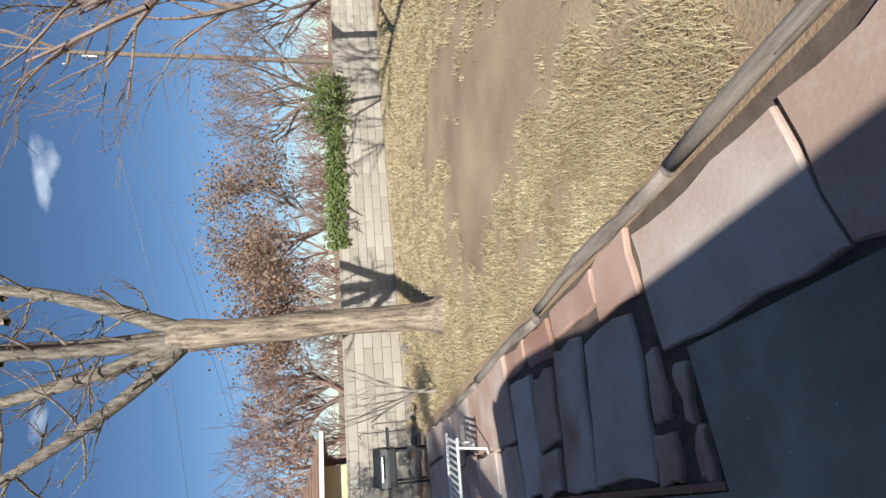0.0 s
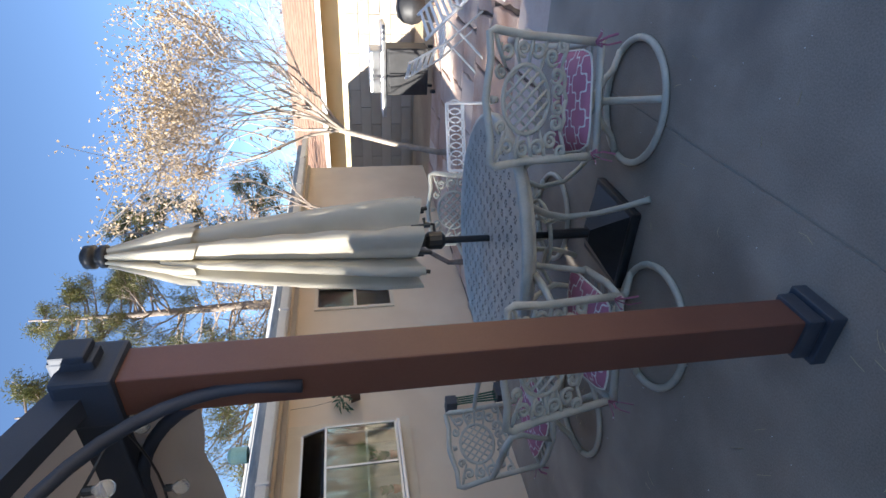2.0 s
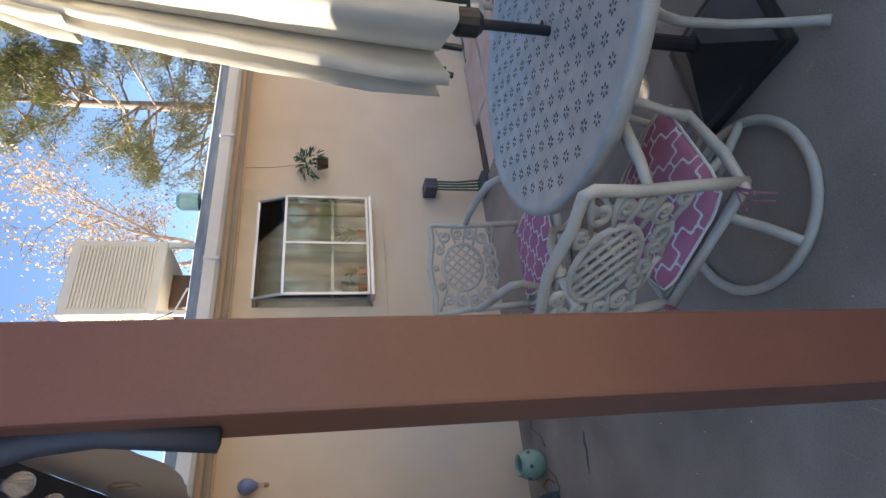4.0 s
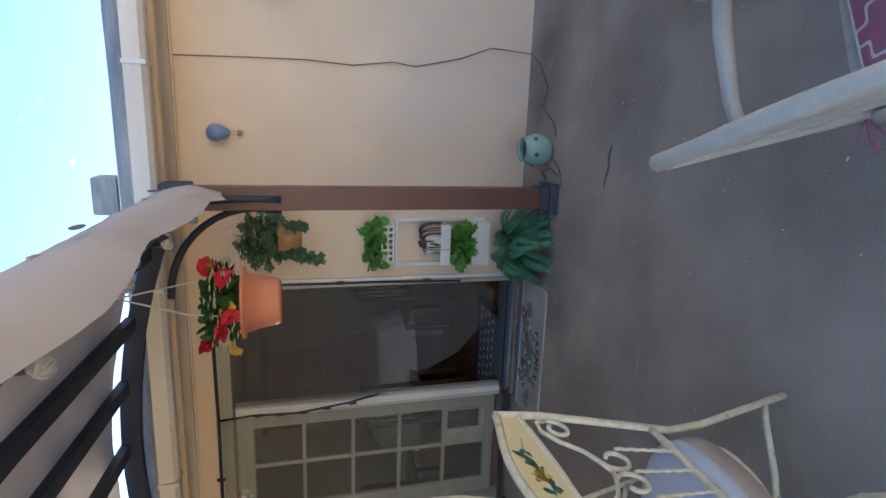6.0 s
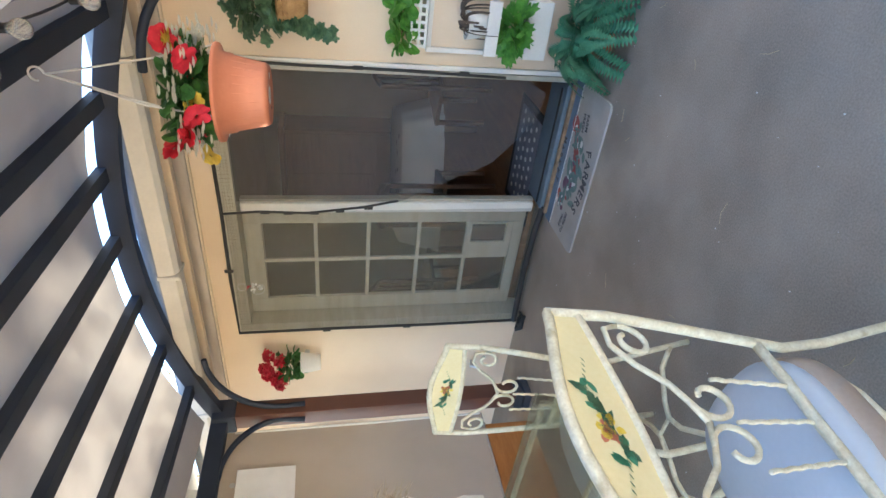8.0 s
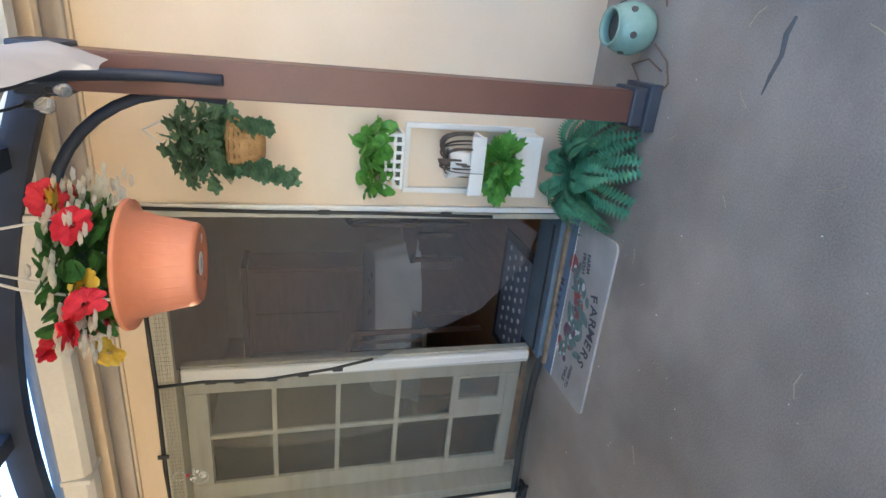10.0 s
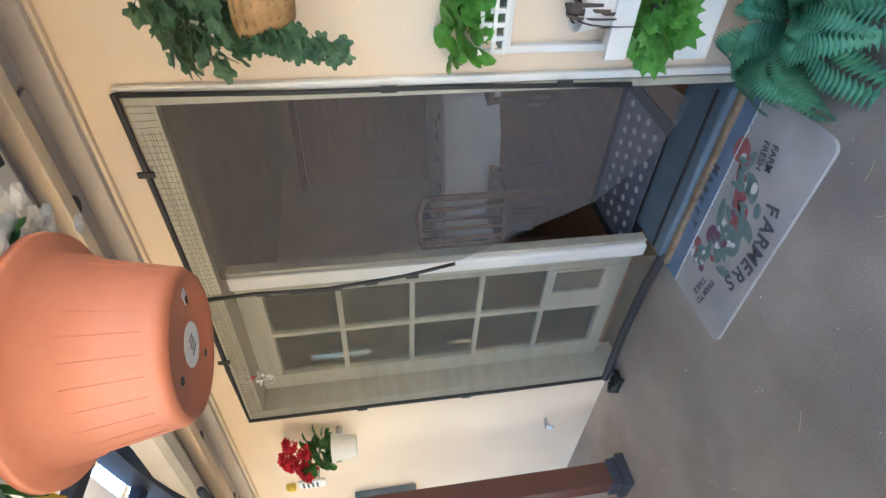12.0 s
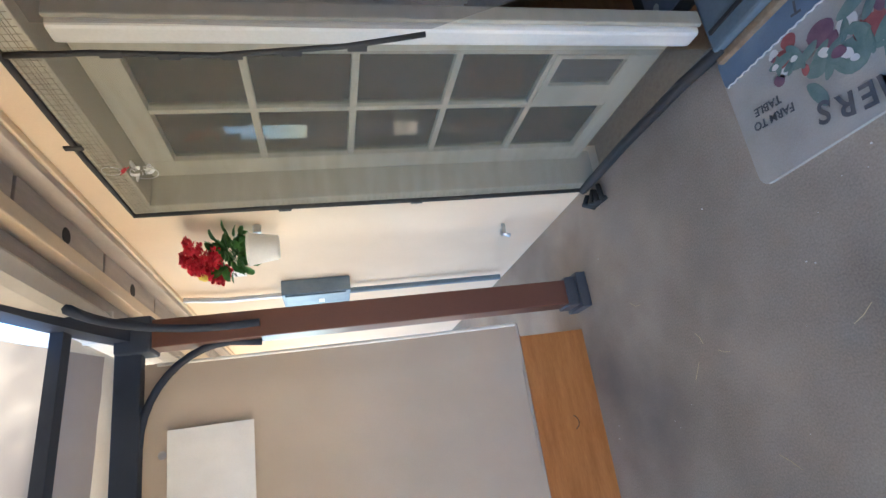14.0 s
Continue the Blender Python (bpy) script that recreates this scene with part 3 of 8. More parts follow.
part("outer_trim", boxed(0.478, 0.505, WALL - 0.025, WALL - 0.001, 0, 2.14, 0.004), WHITEPAINT, door, "white trim board with a rusty caulk line")
part("threshold", boxed(-0.42, 0.444, WALL - 0.06, WALL + 0.20, 0.0, 0.06, 0.012), THRESH, door, "worn blue-grey painted threshold")
part("threshold_groove", boxed(-0.40, 0.40, WALL - 0.004, WALL + 0.012, 0.061, 0.068, 0.002), BLACKSTRIP, door, "dark seam in the threshold")
part("threshold_edge", boxed(-0.44, 0.46, WALL - 0.088, WALL - 0.062, 0.0, 0.035, 0.004), THRESHTAN, door, "worn tan edge of the threshold")
# loose net threads over the casing
bm = bmesh.new()
for i in range(78):
    x = -1.44 + i * 0.0245
    tube(bm, [(x, WALL - 0.0335, 2.035), (x + 0.004 * math.sin(i), WALL - 0.0345, 2.115)], 0.0009, 3)
for k in range(5):
    tube(bm, [(-1.44 + 0.2 * i, WALL - 0.0335, 2.045 + k * 0.012 + 0.004 * math.sin(i * 1.3 + k * 2)) for i in range(10)], 0.0009, 3)
for i in range(70):
    z = 0.1 + i * 0.027
    tube(bm, [(-1.47, WALL - 0.0335, z), (-1.405, WALL - 0.0345, z + 0.003 * math.sin(i * 2))], 0.0011, 3)
tagged(part("net_threads", bm, NETTHREAD, door, "brown net threads over the casing"), kind="stuff")
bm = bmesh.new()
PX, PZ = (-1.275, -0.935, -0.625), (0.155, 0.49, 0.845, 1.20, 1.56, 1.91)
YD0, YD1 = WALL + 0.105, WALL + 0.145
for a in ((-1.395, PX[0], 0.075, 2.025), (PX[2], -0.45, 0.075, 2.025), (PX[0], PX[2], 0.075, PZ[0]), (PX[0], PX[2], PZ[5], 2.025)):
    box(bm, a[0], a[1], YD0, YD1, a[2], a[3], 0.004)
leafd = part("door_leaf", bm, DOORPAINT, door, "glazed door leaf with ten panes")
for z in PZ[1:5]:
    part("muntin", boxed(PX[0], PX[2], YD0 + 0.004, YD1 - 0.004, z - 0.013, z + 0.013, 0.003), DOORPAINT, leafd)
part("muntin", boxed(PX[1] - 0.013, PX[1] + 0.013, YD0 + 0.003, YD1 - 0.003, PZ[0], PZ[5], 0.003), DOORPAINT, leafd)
for i in range(2):
    for j in range(5):
        if (i, j) == (1, 0):
            continue
        g = part("pane", boxed(PX[i] + 0.008, PX[i + 1] - 0.008, YD0 + 0.018, YD0 + 0.022, PZ[j] + 0.008, PZ[j + 1] - 0.008), PANE, leafd)
bm = bmesh.new()
for a in ((-0.918, -0.80, PZ[0], PZ[1]), (-0.645, -0.627, PZ[0], PZ[1]), (-0.80, -0.645, PZ[0], PZ[0] + 0.05), (-0.80, -0.645, PZ[1] - 0.03, PZ[1])):
    box(bm, a[0], a[1], YD0 - 0.004, YD1, a[2] + 0.002, a[3] - 0.002, 0.003)
flap = part("pet_flap", bm, DOORPAINT, door, "off-white framed pet flap, coloured as dimmed by the net")
part("flap_sheet", boxed(-0.80, -0.645, YD0 + 0.012, YD0 + 0.018, PZ[0] + 0.027, PZ[1] - 0.037), NETPALE, flap)
part("meeting_stile", boxed(-0.503, -0.43, WALL + 0.035, WALL + 0.10, 0.065, 2.02, 0.014), WHITEPAINT, door, "bright white rounded meeting stile")
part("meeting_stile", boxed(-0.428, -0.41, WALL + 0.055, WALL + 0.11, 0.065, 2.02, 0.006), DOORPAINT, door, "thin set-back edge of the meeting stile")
# screen netting: hangs loose, torn free at its lower corner
def net_sheet(outline, y, step=0.06, wave=0.012):
    bm = bmesh.new()
    vs = [bm.verts.new((x, y, z)) for x, z in outline]
    bmesh.ops.triangulate(bm, faces=[bm.faces.new(vs)])
    bmesh.ops.subdivide_edges(bm, edges=bm.edges[:], cuts=5, use_grid_fill=True)
    for v in bm.verts:
        v.co.y += wave * noise.noise(Vector((v.co.x * 3.5, 0, v.co.z * 1.3)))
    return bm
part("net_screen", net_sheet([(-0.40, 2.04), (0.443, 2.04), (0.443, 0.30), (0.36, 0.16), (0.16, 0.20), (-0.11, 0.43), (-0.26, 0.735), (-0.40, 1.0)], WALL + 0.01), NET, door, "dark sagging net screen, torn free below", True)
part("net_screen", net_sheet([(-1.455, 2.10), (-0.46, 2.10), (-0.44, 1.3), (-0.43, 0.03), (-1.455, 0.0)], WALL - 0.036, wave=0.008), veil("pale_net", (0.30, 0.28, 0.22), 0.28), door, "pale fine net over the glazed leaf", True)
bm = bmesh.new()
tube(bm, [(-1.47, WALL - 0.036, 0.02), (-1.472, WALL - 0.04, 0.7), (-1.468, WALL - 0.038, 1.4), (-1.472, WALL - 0.036, 2.115), (-1.0, WALL - 0.038, 2.122), (-0.46, WALL - 0.036, 2.118), (0.1, WALL - 0.038, 2.125), (0.492, WALL - 0.036, 2.135)], 0.011, 6)
tube(bm, [(0.49, WALL - 0.036, 2.13), (0.478, WALL - 0.04, 1.6), (0.474, WALL - 0.035, 1.1), (0.46, WALL - 0.04, 0.45)], 0.009, 6)
tube(bm, [(-0.46, WALL - 0.038, 2.11), (-0.44, WALL - 0.045, 1.9), (-0.455, WALL - 0.04, 1.6), (-0.41, WALL - 0.045, 1.25), (-0.365, WALL - 0.04, 1.03)], 0.008, 6)
tube(bm, [(-1.47, WALL - 0.04, 0.045), (-1.0, WALL - 0.045, 0.06), (-0.6, WALL - 0.045, 0.05), (-0.40, WALL - 0.05, 0.03)], 0.022, 6)
part("screen_tape", bm, BLACKSTRIP, door, "black fastening tape round the net", True)
for x, z in ((-0.444, 1.86), (-0.45, 1.72), (-0.45, 1.56), (-0.435, 1.4), (-0.415, 1.22), (-1.474, 1.5), (-1.474, 0.9), (0.48, 1.3), (0.476, 0.7), (-0.9, 2.122), (0.2, 2.128)):
    part("tape_tab", boxed(x - 0.012, x + 0.012, WALL - 0.051, WALL - 0.043, z - 0.028, z + 0.028, 0.003), BLACKSTRIP, door)
bm = bmesh.new()
for k in range(7):
    tube(bm, [(-1.49 + 0.02 * k, WALL - 0.06 - 0.012 * (k % 3), 0.015), (-1.52 + 0.03 * k, WALL - 0.10 - 0.01 * k, 0.03 + 0.012 * (k % 2)), (-1.46 + 0.02 * k, WALL - 0.14, 0.008)], 0.013, 5)
part("net_bunch", bm, BLACKSTRIP, door, "bunched end of black net on the floor", True)

# room behind the door
def room_part(name, a, mat, label, cat):
    return solid(name, boxed(*a), mat, label, cat, "structure")
room_part("floor", (-3, 4.6, WALL + 0.2, 9, -0.02, 0.03), FLOORWOOD, "orange-brown wooden floor inside the house", "floor")
room_part("wall_room_back", (-3, 4.6, 8.9, 9, 0.03, 2.36), ROOMWALL, "beige painted back wall of the room", "wall")
room_part("wall_room_west", (-3.1, -3, WALL + 0.2, 9, 0.03, 2.36), ROOMWALL, "beige painted side wall of the room", "wall")
room_part("wall_room_east", (4.6, 4.7, WALL + 0.2, 9, 0.03, 2.36), ROOMWALL, "beige painted partition wall of the room", "wall")
room_part("ceiling", (-3.1, 4.7, WALL + 0.2, 9, 2.36, 2.39), ROOMWALL, "beige painted room ceiling", "ceiling")
rug = thing("indoor_rug", pose(-0.30, 4.78, 0.031), "dark grey patterned rug just inside the door", "rug")
part("backing", boxed(-0.42, 0.42, -0.27, 0.27, 0, 0.012, 0.004), BLACKSTRIP, rug, "black rubber border")
part("field", boxed(-0.36, 0.36, -0.21, 0.21, 0.0125, 0.017), RUGGREY, rug, "grey tufted field")
spot = part("spot", lathe(bmesh.new(), [(0.018, 0.018), (0.018, 0.020), (0.0, 0.021)], 7), CHALK, rug, m=pose(-0.30, -0.14, 0))
for i in range(9):
    for j in range(4):
        if i or j:
            k = spot.copy()
            scene.collection.objects.link(k)
            k.location = (-0.30 + i * 0.075 + 0.03 * (j % 2), -0.14 + j * 0.09, 0)
dt = thing("dining_table", pose(-1.25, 6.35, 0.03, 0, 0, 18), "indoor dining table under a white cloth with a printed border", "table")
bm = bmesh.new()
prev = None
for k, (w, d, z) in enumerate(((0.2, 0.15, 0.752), (0.62, 0.45, 0.75), (0.66, 0.49, 0.742), (0.69, 0.52, 0.62), (0.72, 0.545, 0.48), (0.74, 0.56, 0.36))):
    row = []
    for j in range(80):
        a = 2 * math.pi * j / 80
        u, v = math.copysign(abs(math.cos(a)) ** 0.35, math.cos(a)), math.copysign(abs(math.sin(a)) ** 0.35, math.sin(a))
        fold = 1 + (0.035 * math.sin(j * 0.95) * (k - 2) / 3 if k > 2 else 0)
        row.append(bm.verts.new((u * w * fold, v * d * fold, z)))
    if prev:
        for j in range(80):
            bm.faces.new((row[j], row[(j + 1) % 80], prev[(j + 1) % 80], prev[j]))
    else:
        bm.faces.new(row)
    prev = row
cloth = part("cloth", bm, TABLECLOTH, dt, "white tablecloth with falling folds", True)
for sx in (-0.5, 0.5):
    for sy in (-0.33, 0.33):
        part("leg", boxed(sx - 0.03, sx + 0.03, sy - 0.03, sy + 0.03, 0, 0.74, 0.006), DARKWOOD, dt)
rng = random.Random(7)
for k in range(9):
    part("printed_motif", prism(bmesh.new(), [(0.03 * math.cos(a) * rng.uniform(0.6, 1.2), 0.03 * math.sin(a) * rng.uniform(0.6, 1.2)) for a in [0.7 * i for i in range(9)]], 0, 0.001), RUGGREY, cloth, m=pose(-0.45 + rng.random() * 0.9, -0.3 + 0.25 * rng.random(), 0.7535))
for dx, dy, rz in ((0.95, -0.25, 75), (0.2, -0.85, 10), (-0.75, -0.75, -20)):
    dc = thing("dining_chair", pose(-1.25 + dx, 6.35 + dy, 0.03, 0, 0, rz), "dark wooden dining chair with a curved top rail", "chair", "indoor chairs")
    part("seat", boxed(-0.21, 0.21, -0.2, 0.2, 0.43, 0.47, 0.01), DARKWOOD, dc)
    part("top_rail", tubed([(-0.2, -0.205, 0.98), (-0.1, -0.225, 1.03), (0.1, -0.225, 1.03), (0.2, -0.205, 0.98)], 0.024, 8), DARKWOOD, dc, "", True)
    for q in range(4):
        part("back_slat", boxed(-0.125 + q * 0.075, -0.1 + q * 0.075, -0.222, -0.205, 0.47, 1.0, 0.004), DARKWOOD, dc)
    for lx in (-0.18, 0.18):
        for ly in (-0.19, 0.18):
            part("leg", boxed(lx - 0.018, lx + 0.018, ly - 0.018, ly + 0.018, 0, 0.43 if ly > 0 else 0.98, 0.004), DARKWOOD, dc)
cab = thing("china_cabinet", pose(-2.3, 8.6, 0.03), "tall reddish-brown wooden cabinet with drawers against the back wall", "cabinet")
part("body", boxed(-0.62, 0.62, -0.25, 0.28, 0, 2.0, 0.01), CABWOOD, cab)
part("cornice", boxed(-0.66, 0.66, -0.29, 0.28, 2.001, 2.08, 0.012), CABWOOD, cab)
for z in (0.08, 0.32, 0.56):
    part("drawer", boxed(-0.58, 0.58, -0.272, -0.252, z, z + 0.21, 0.006), CABWOOD, cab)
for q in (-1, 1):
    part("cabinet_door", boxed(0.02 if q > 0 else -0.58, 0.58 if q > 0 else -0.02, -0.268, -0.252, 0.82, 1.92, 0.004), CABWOOD, cab)
    for z in range(9):
        part("louvre", boxed(0.06 if q > 0 else -0.54, 0.54 if q > 0 else -0.06, -0.276, -0.2685, 0.90 + z * 0.11, 0.95 + z * 0.11, 0.003), CABWOOD, cab)
for k, (x, z, w, h) in enumerate(((-0.35, 1.75, 0.2, 0.14), (1.1, 1.5, 0.16, 0.2))):
    fp = thing("wall_picture", pose(x, 8.88, z), "dark framed picture on the beige room wall", "picture", "room pictures")
    part("frame", boxed(-w, w, -0.02, 0.015, -h, h, 0.006), DARKWOOD, fp)
    part("sheet", boxed(-w + 0.035, w - 0.035, -0.024, -0.021, -h + 0.035, h - 0.035), RUGGREY, fp)
pic = thing("wall_picture", pose(0.45, 8.88, 1.55), "small framed picture on the room wall", "picture")
part("frame", boxed(-0.12, 0.12, -0.02, 0.015, -0.09, 0.09, 0.006), DARKWOOD, pic)
part("sheet", boxed(-0.09, 0.09, -0.024, -0.021, -0.06, 0.06), INDOORLIGHT, pic)

# garden window
win = thing("window_1", pose(0, 0, 0), "white aluminium garden box window with a sloped glass top", "window", kind="structure")
bm = bmesh.new()
for a in ((2.65, 2.80, 1.0, 2.25), (3.86, 3.98, 1.0, 2.25), (2.80, 3.86, 1.0, 1.12), (2.80, 3.86, 2.10, 2.25)):
    box(bm, a[0], a[1], WALL - 0.022, WALL - 0.001, a[2], a[3], 0.002)
part("trim_board", bm, TRIMCREAM, win, "flat cream surround board")
FY = WALL - 0.13
bm = bmesh.new()
def bar(p, q, r=0.014):
    tube(bm, [p, q], r, 4)
L, R, B, M, U = 2.87, 3.83, 1.16, 1.86, 2.10
for p, q in (((L, FY, B), (R, FY, B)), ((L, FY, M), (R, FY, M)), ((L, FY, B), (L, FY, M)), ((R, FY, B), (R, FY, M)), (((L + R) / 2, FY, B), ((L + R) / 2, FY, M)),
             ((L, FY, M), (L, WALL - 0.03, U)), ((R, FY, M), (R, WALL - 0.03, U)), ((L, WALL - 0.03, U), (R, WALL - 0.03, U)), ((L, FY, B), (L, WALL - 0.03, B)),
             ((R, FY, B), (R, WALL - 0.03, B)), ((L, WALL - 0.03, B), (L, WALL - 0.03, U)), ((R, WALL - 0.03, B), (R, WALL - 0.03, U)), ((L, (FY + WALL) / 2, B + 0.3), (R, (FY + WALL) / 2, B + 0.3))):
    bar(p, q)
part("window_frame", bm, ALU, win)
def sheet(*pts):
    b = bmesh.new()
    b.faces.new([b.verts.new(p) for p in pts])
    r = bmesh.ops.extrude_face_region(b, geom=b.faces[:])
    nrm = (Vector(pts[1]) - Vector(pts[0])).cross(Vector(pts[2]) - Vector(pts[0])).normalized() * 0.004
    bmesh.ops.translate(b, vec=nrm, verts=[v for v in r["geom"] if isinstance(v, bmesh.types.BMVert)])
    return b
C = (L + R) / 2
for pts in (((L, FY, B), (C, FY, B), (C, FY, M), (L, FY, M)), ((C, FY, B), (R, FY, B), (R, FY, M), (C, FY, M)), ((L, FY, M), (R, FY, M), (R, WALL - 0.03, U), (L, WALL - 0.03, U)),
            ((L, WALL - 0.03, B), (L, FY, B), (L, FY, M), (L, WALL - 0.03, U)), ((R, FY, B), (R, WALL - 0.03, B), (R, WALL - 0.03, U), (R, FY, M))):
    part("pane", sheet(*pts), PANE, win).visible_shadow = False
part("window_sill", boxed(L - 0.02, R + 0.02, FY - 0.02, WALL - 0.023, B - 0.05, B - 0.015, 0.006), ALU, win)
blind = thing("window_curtain", pose(3.33, WALL + 0.25, 1.05), "cream gathered curtain behind the garden window", "curtain")
bm = bmesh.new()
for i in range(46):
    x = -0.55 + 1.1 * i / 45
    y = 0.03 * math.sin(i * 1.1) + 0.012 * math.sin(i * 2.7)
    row = [bm.verts.new((x, y * (0.6 + 0.4 * k / 4), k * 0.26)) for k in range(5)]
    if i:
        for k in range(4):
            bm.faces.new((prev[k], row[k], row[k + 1], prev[k + 1]))
    prev = row
part("cloth", bm, LINEN, blind, "", True)
part("rod", tubed([(-0.58, -0.01, 1.05), (0.58, -0.01, 1.05)], 0.01), ALU, blind)
for k, (x, h) in enumerate(((3.0, 0.2), (3.16, 0.14), (3.55, 0.22))):
    pl = thing("window_plant", pose(x, WALL + 0.03, 1.165), "small green plant in the garden window", "plant", "window plants")
    part("pot", lathe(bmesh.new(), [(0.03, 0), (0.042, 0.07), (0.038, 0.07), (0.03, 0.06)], 12), TERRACOTTA, pl)
    bm = bmesh.new()
    rng = random.Random(40 + k)
    for i in range(40):
        d = Vector((rng.gauss(0, 0.6), rng.gauss(0, 0.35), 1)).normalized()
        leaf(bm, (rng.gauss(0, 0.01), rng.gauss(0, 0.01), 0.06 + rng.random() * h * 0.6), d, (1, 0, 0.2), h * 0.5, 0.03)
    part("foliage", bm, LEAF, pl)

w2 = thing("window_2", pose(0, 0, 0), "small cream-framed sash window, dark inside", "window", kind="structure")
bm = bmesh.new()
for a in ((SX0 - 0.05, SX0, SZ0 - 0.05, SZ1 + 0.05), (SX1, SX1 + 0.05, SZ0 - 0.05, SZ1 + 0.05), (SX0, SX1, SZ0 - 0.05, SZ0), (SX0, SX1, SZ1, SZ1 + 0.05), (SX0, SX1, 1.48, 1.52)):
    box(bm, a[0], a[1], WALL - 0.025, WALL + 0.05, a[2], a[3], 0.004)
part("window_frame", bm, TRIMCREAM, w2)
part("pane", boxed(SX0 + 0.002, SX1 - 0.002, WALL + 0.06, WALL + 0.065, SZ0, SZ1), PANE, w2)
part("blind", boxed(SX0 + 0.002, SX1 - 0.002, WALL + 0.12, WALL + 0.13, SZ0, SZ1), ROOMWALL, w2, "drawn beige blind")

# ---- pergola ----
PXW, PXE, PYS, PYN = -1.83, 1.115, 0.83, 3.86
HALF = (PXE - PXW) / 2
MIDX = (PXE + PXW) / 2
def arch(x):
    """Height of the arched rafters' underside over the ground."""
    u = (x - MIDX) / HALF
    return 2.20 + 0.30 * (1 - u * u)
def camber(y):
    """How far the roof rises between its two end arches."""
    return 0.03 + 0.045 * min(PYN - y, max(0.0, y - PYS), 1.3)
pergola = thing("pergola", pose(0, 0, 0), "brown-posted garden pergola with dark blue arched metal roof frame", "pergola")
for px, py in ((PXE, PYS), (PXE, PYN), (PXW, PYN), (PXW, PYS)):
    po = part("post", boxed(-0.064, 0.064, -0.064, 0.064, 0.07, 2.15, 0.006), POSTBROWN, pergola, "brown painted square post", m=pose(px, py, 0))
    bm = box(bmesh.new(), -0.094, 0.094, -0.094, 0.094, 0, 0.055, 0.006)
    box(bm, -0.077, 0.077, -0.077, 0.077, 0.055, 0.115, 0.008)
    part("post_base", bm, BASEGREY, po, "blue-grey metal post base")
    part("post_cap", boxed(-0.082, 0.082, -0.082, 0.082, 2.12, 2.27, 0.012), METALBLUE, po, "dark metal corner bracket")
    sx, sy = (1 if px == PXE else -1), (1 if py == PYN else -1)
    pts = [(-sx * (0.06 + 0.50 * (1 - math.cos(a))), 0, 1.80 + 0.46 * math.sin(a)) for a in [math.pi / 2 * i / 10 for i in range(11)]]
    part("brace", tubed([(-sx * 0.075, 0, 1.66)] + [(p[0], 0, p[2]) for p in pts], 0.02, 6), METALBLUE, po, "curved metal knee brace", True)
    pts = [(0, -sy * (0.06 + 0.42 * (1 - math.cos(a))), 1.80 + 0.38 * math.sin(a)) for a in [math.pi / 2 * i / 10 for i in range(11)]]
    part("brace", tubed([(0, -sy * 0.075, 1.66)] + pts, 0.02, 6), METALBLUE, po, "curved metal knee brace", True)
for y in (PYS, PYN):
    bm = bmesh.new()
    prev = None
    for i in range(25):
        x = PXW - 0.02 + (PXE - PXW + 0.04) * i / 24
        z = arch(x)
        row = [bm.verts.new((x, y + dy, z + dz)) for dy, dz in ((-0.03, -0.03), (0.03, -0.03), (0.03, 0.07), (-0.03, 0.07))]
        if prev:
            for j in range(4):
                bm.faces.new((prev[j], prev[(j + 1) % 4], row[(j + 1) % 4], row[j]))
        else:
            bm.faces.new(row)
        prev = row
    bm.faces.new(prev[::-1])
    part("arched_beam", bm, METALBLUE, pergola, "dark blue arched end beam")
for x in (PXW, PXE):
    part("side_beam", boxed(x - 0.035, x + 0.035, PYS - 0.11, PYN + 0.08, 2.17, 2.28, 0.008), METALBLUE, pergola, "dark blue straight side beam")
    part("beam_end", boxed(x - 0.038, x + 0.038, PYS - 0.13, PYS - 0.105, 2.185, 2.27, 0.006), METALBLUE, pergola, "dark beam end cap")
RIBS = (0.82, 0.43, 0.06, -0.33, -0.73, -1.12, -1.5)
for x in RIBS:
    bm = bmesh.new()
    prev = None
    for i in range(13):
        y = PYS + 0.02 + (PYN - PYS - 0.04) * i / 12
        z = arch(x) + camber(y)
        row = [bm.verts.new((x + dx, y, z + dz)) for dx, dz in ((-0.036, -0.005), (0.036, -0.005), (0.036, 0.042), (-0.036, 0.042))]
        if prev:
            for q in range(4):
                bm.faces.new((prev[q], row[q], row[(q + 1) % 4], prev[(q + 1) % 4]))
        else:
            bm.faces.new(row)
        prev = row
    bm.faces.new(prev[::-1])
    part("rafter", bm, METALBLUE, pergola, "dark blue roof rafter")
# canvas over the rafters, falling over the side beam
canopy = thing("canopy", pose(0, 0, 0), "taupe canvas canopy slung over the pergola rafters, slightly wrinkled", "canopy")
def canvas(x0, x1, nx, y0, y1, ny, zf):
    bm = bmesh.new()
    g = [[bm.verts.new((x0 + (x1 - x0) * i / nx, y0 + (y1 - y0) * j / ny, 0)) for j in range(ny + 1)] for i in range(nx + 1)]
    for i in range(nx):
        for j in range(ny):
            bm.faces.new((g[i][j], g[i + 1][j], g[i + 1][j + 1], g[i][j + 1]))
    for v in bm.verts:
        v.co.z = zf(v.co.x, v.co.y)
    return bm
def roof_z(x, y):
    edge = min(1.0, max(0.0, (PXE - 0.05 - x) / 0.3))
    return arch(x) + camber(y) * edge + 0.058 + 0.012 * noise.noise(Vector((x * 5, y * 0.9, 0))) + 0.005 * noise.noise(Vector((x * 3, y * 11, 2)))
part("canvas_panel", canvas(PXW + 0.05, PXE + 0.06, 60, PYS - 0.02, 3.78, 60, roof_z), CANVAS, canopy, "", True)
bm = bmesh.new()
prev = None
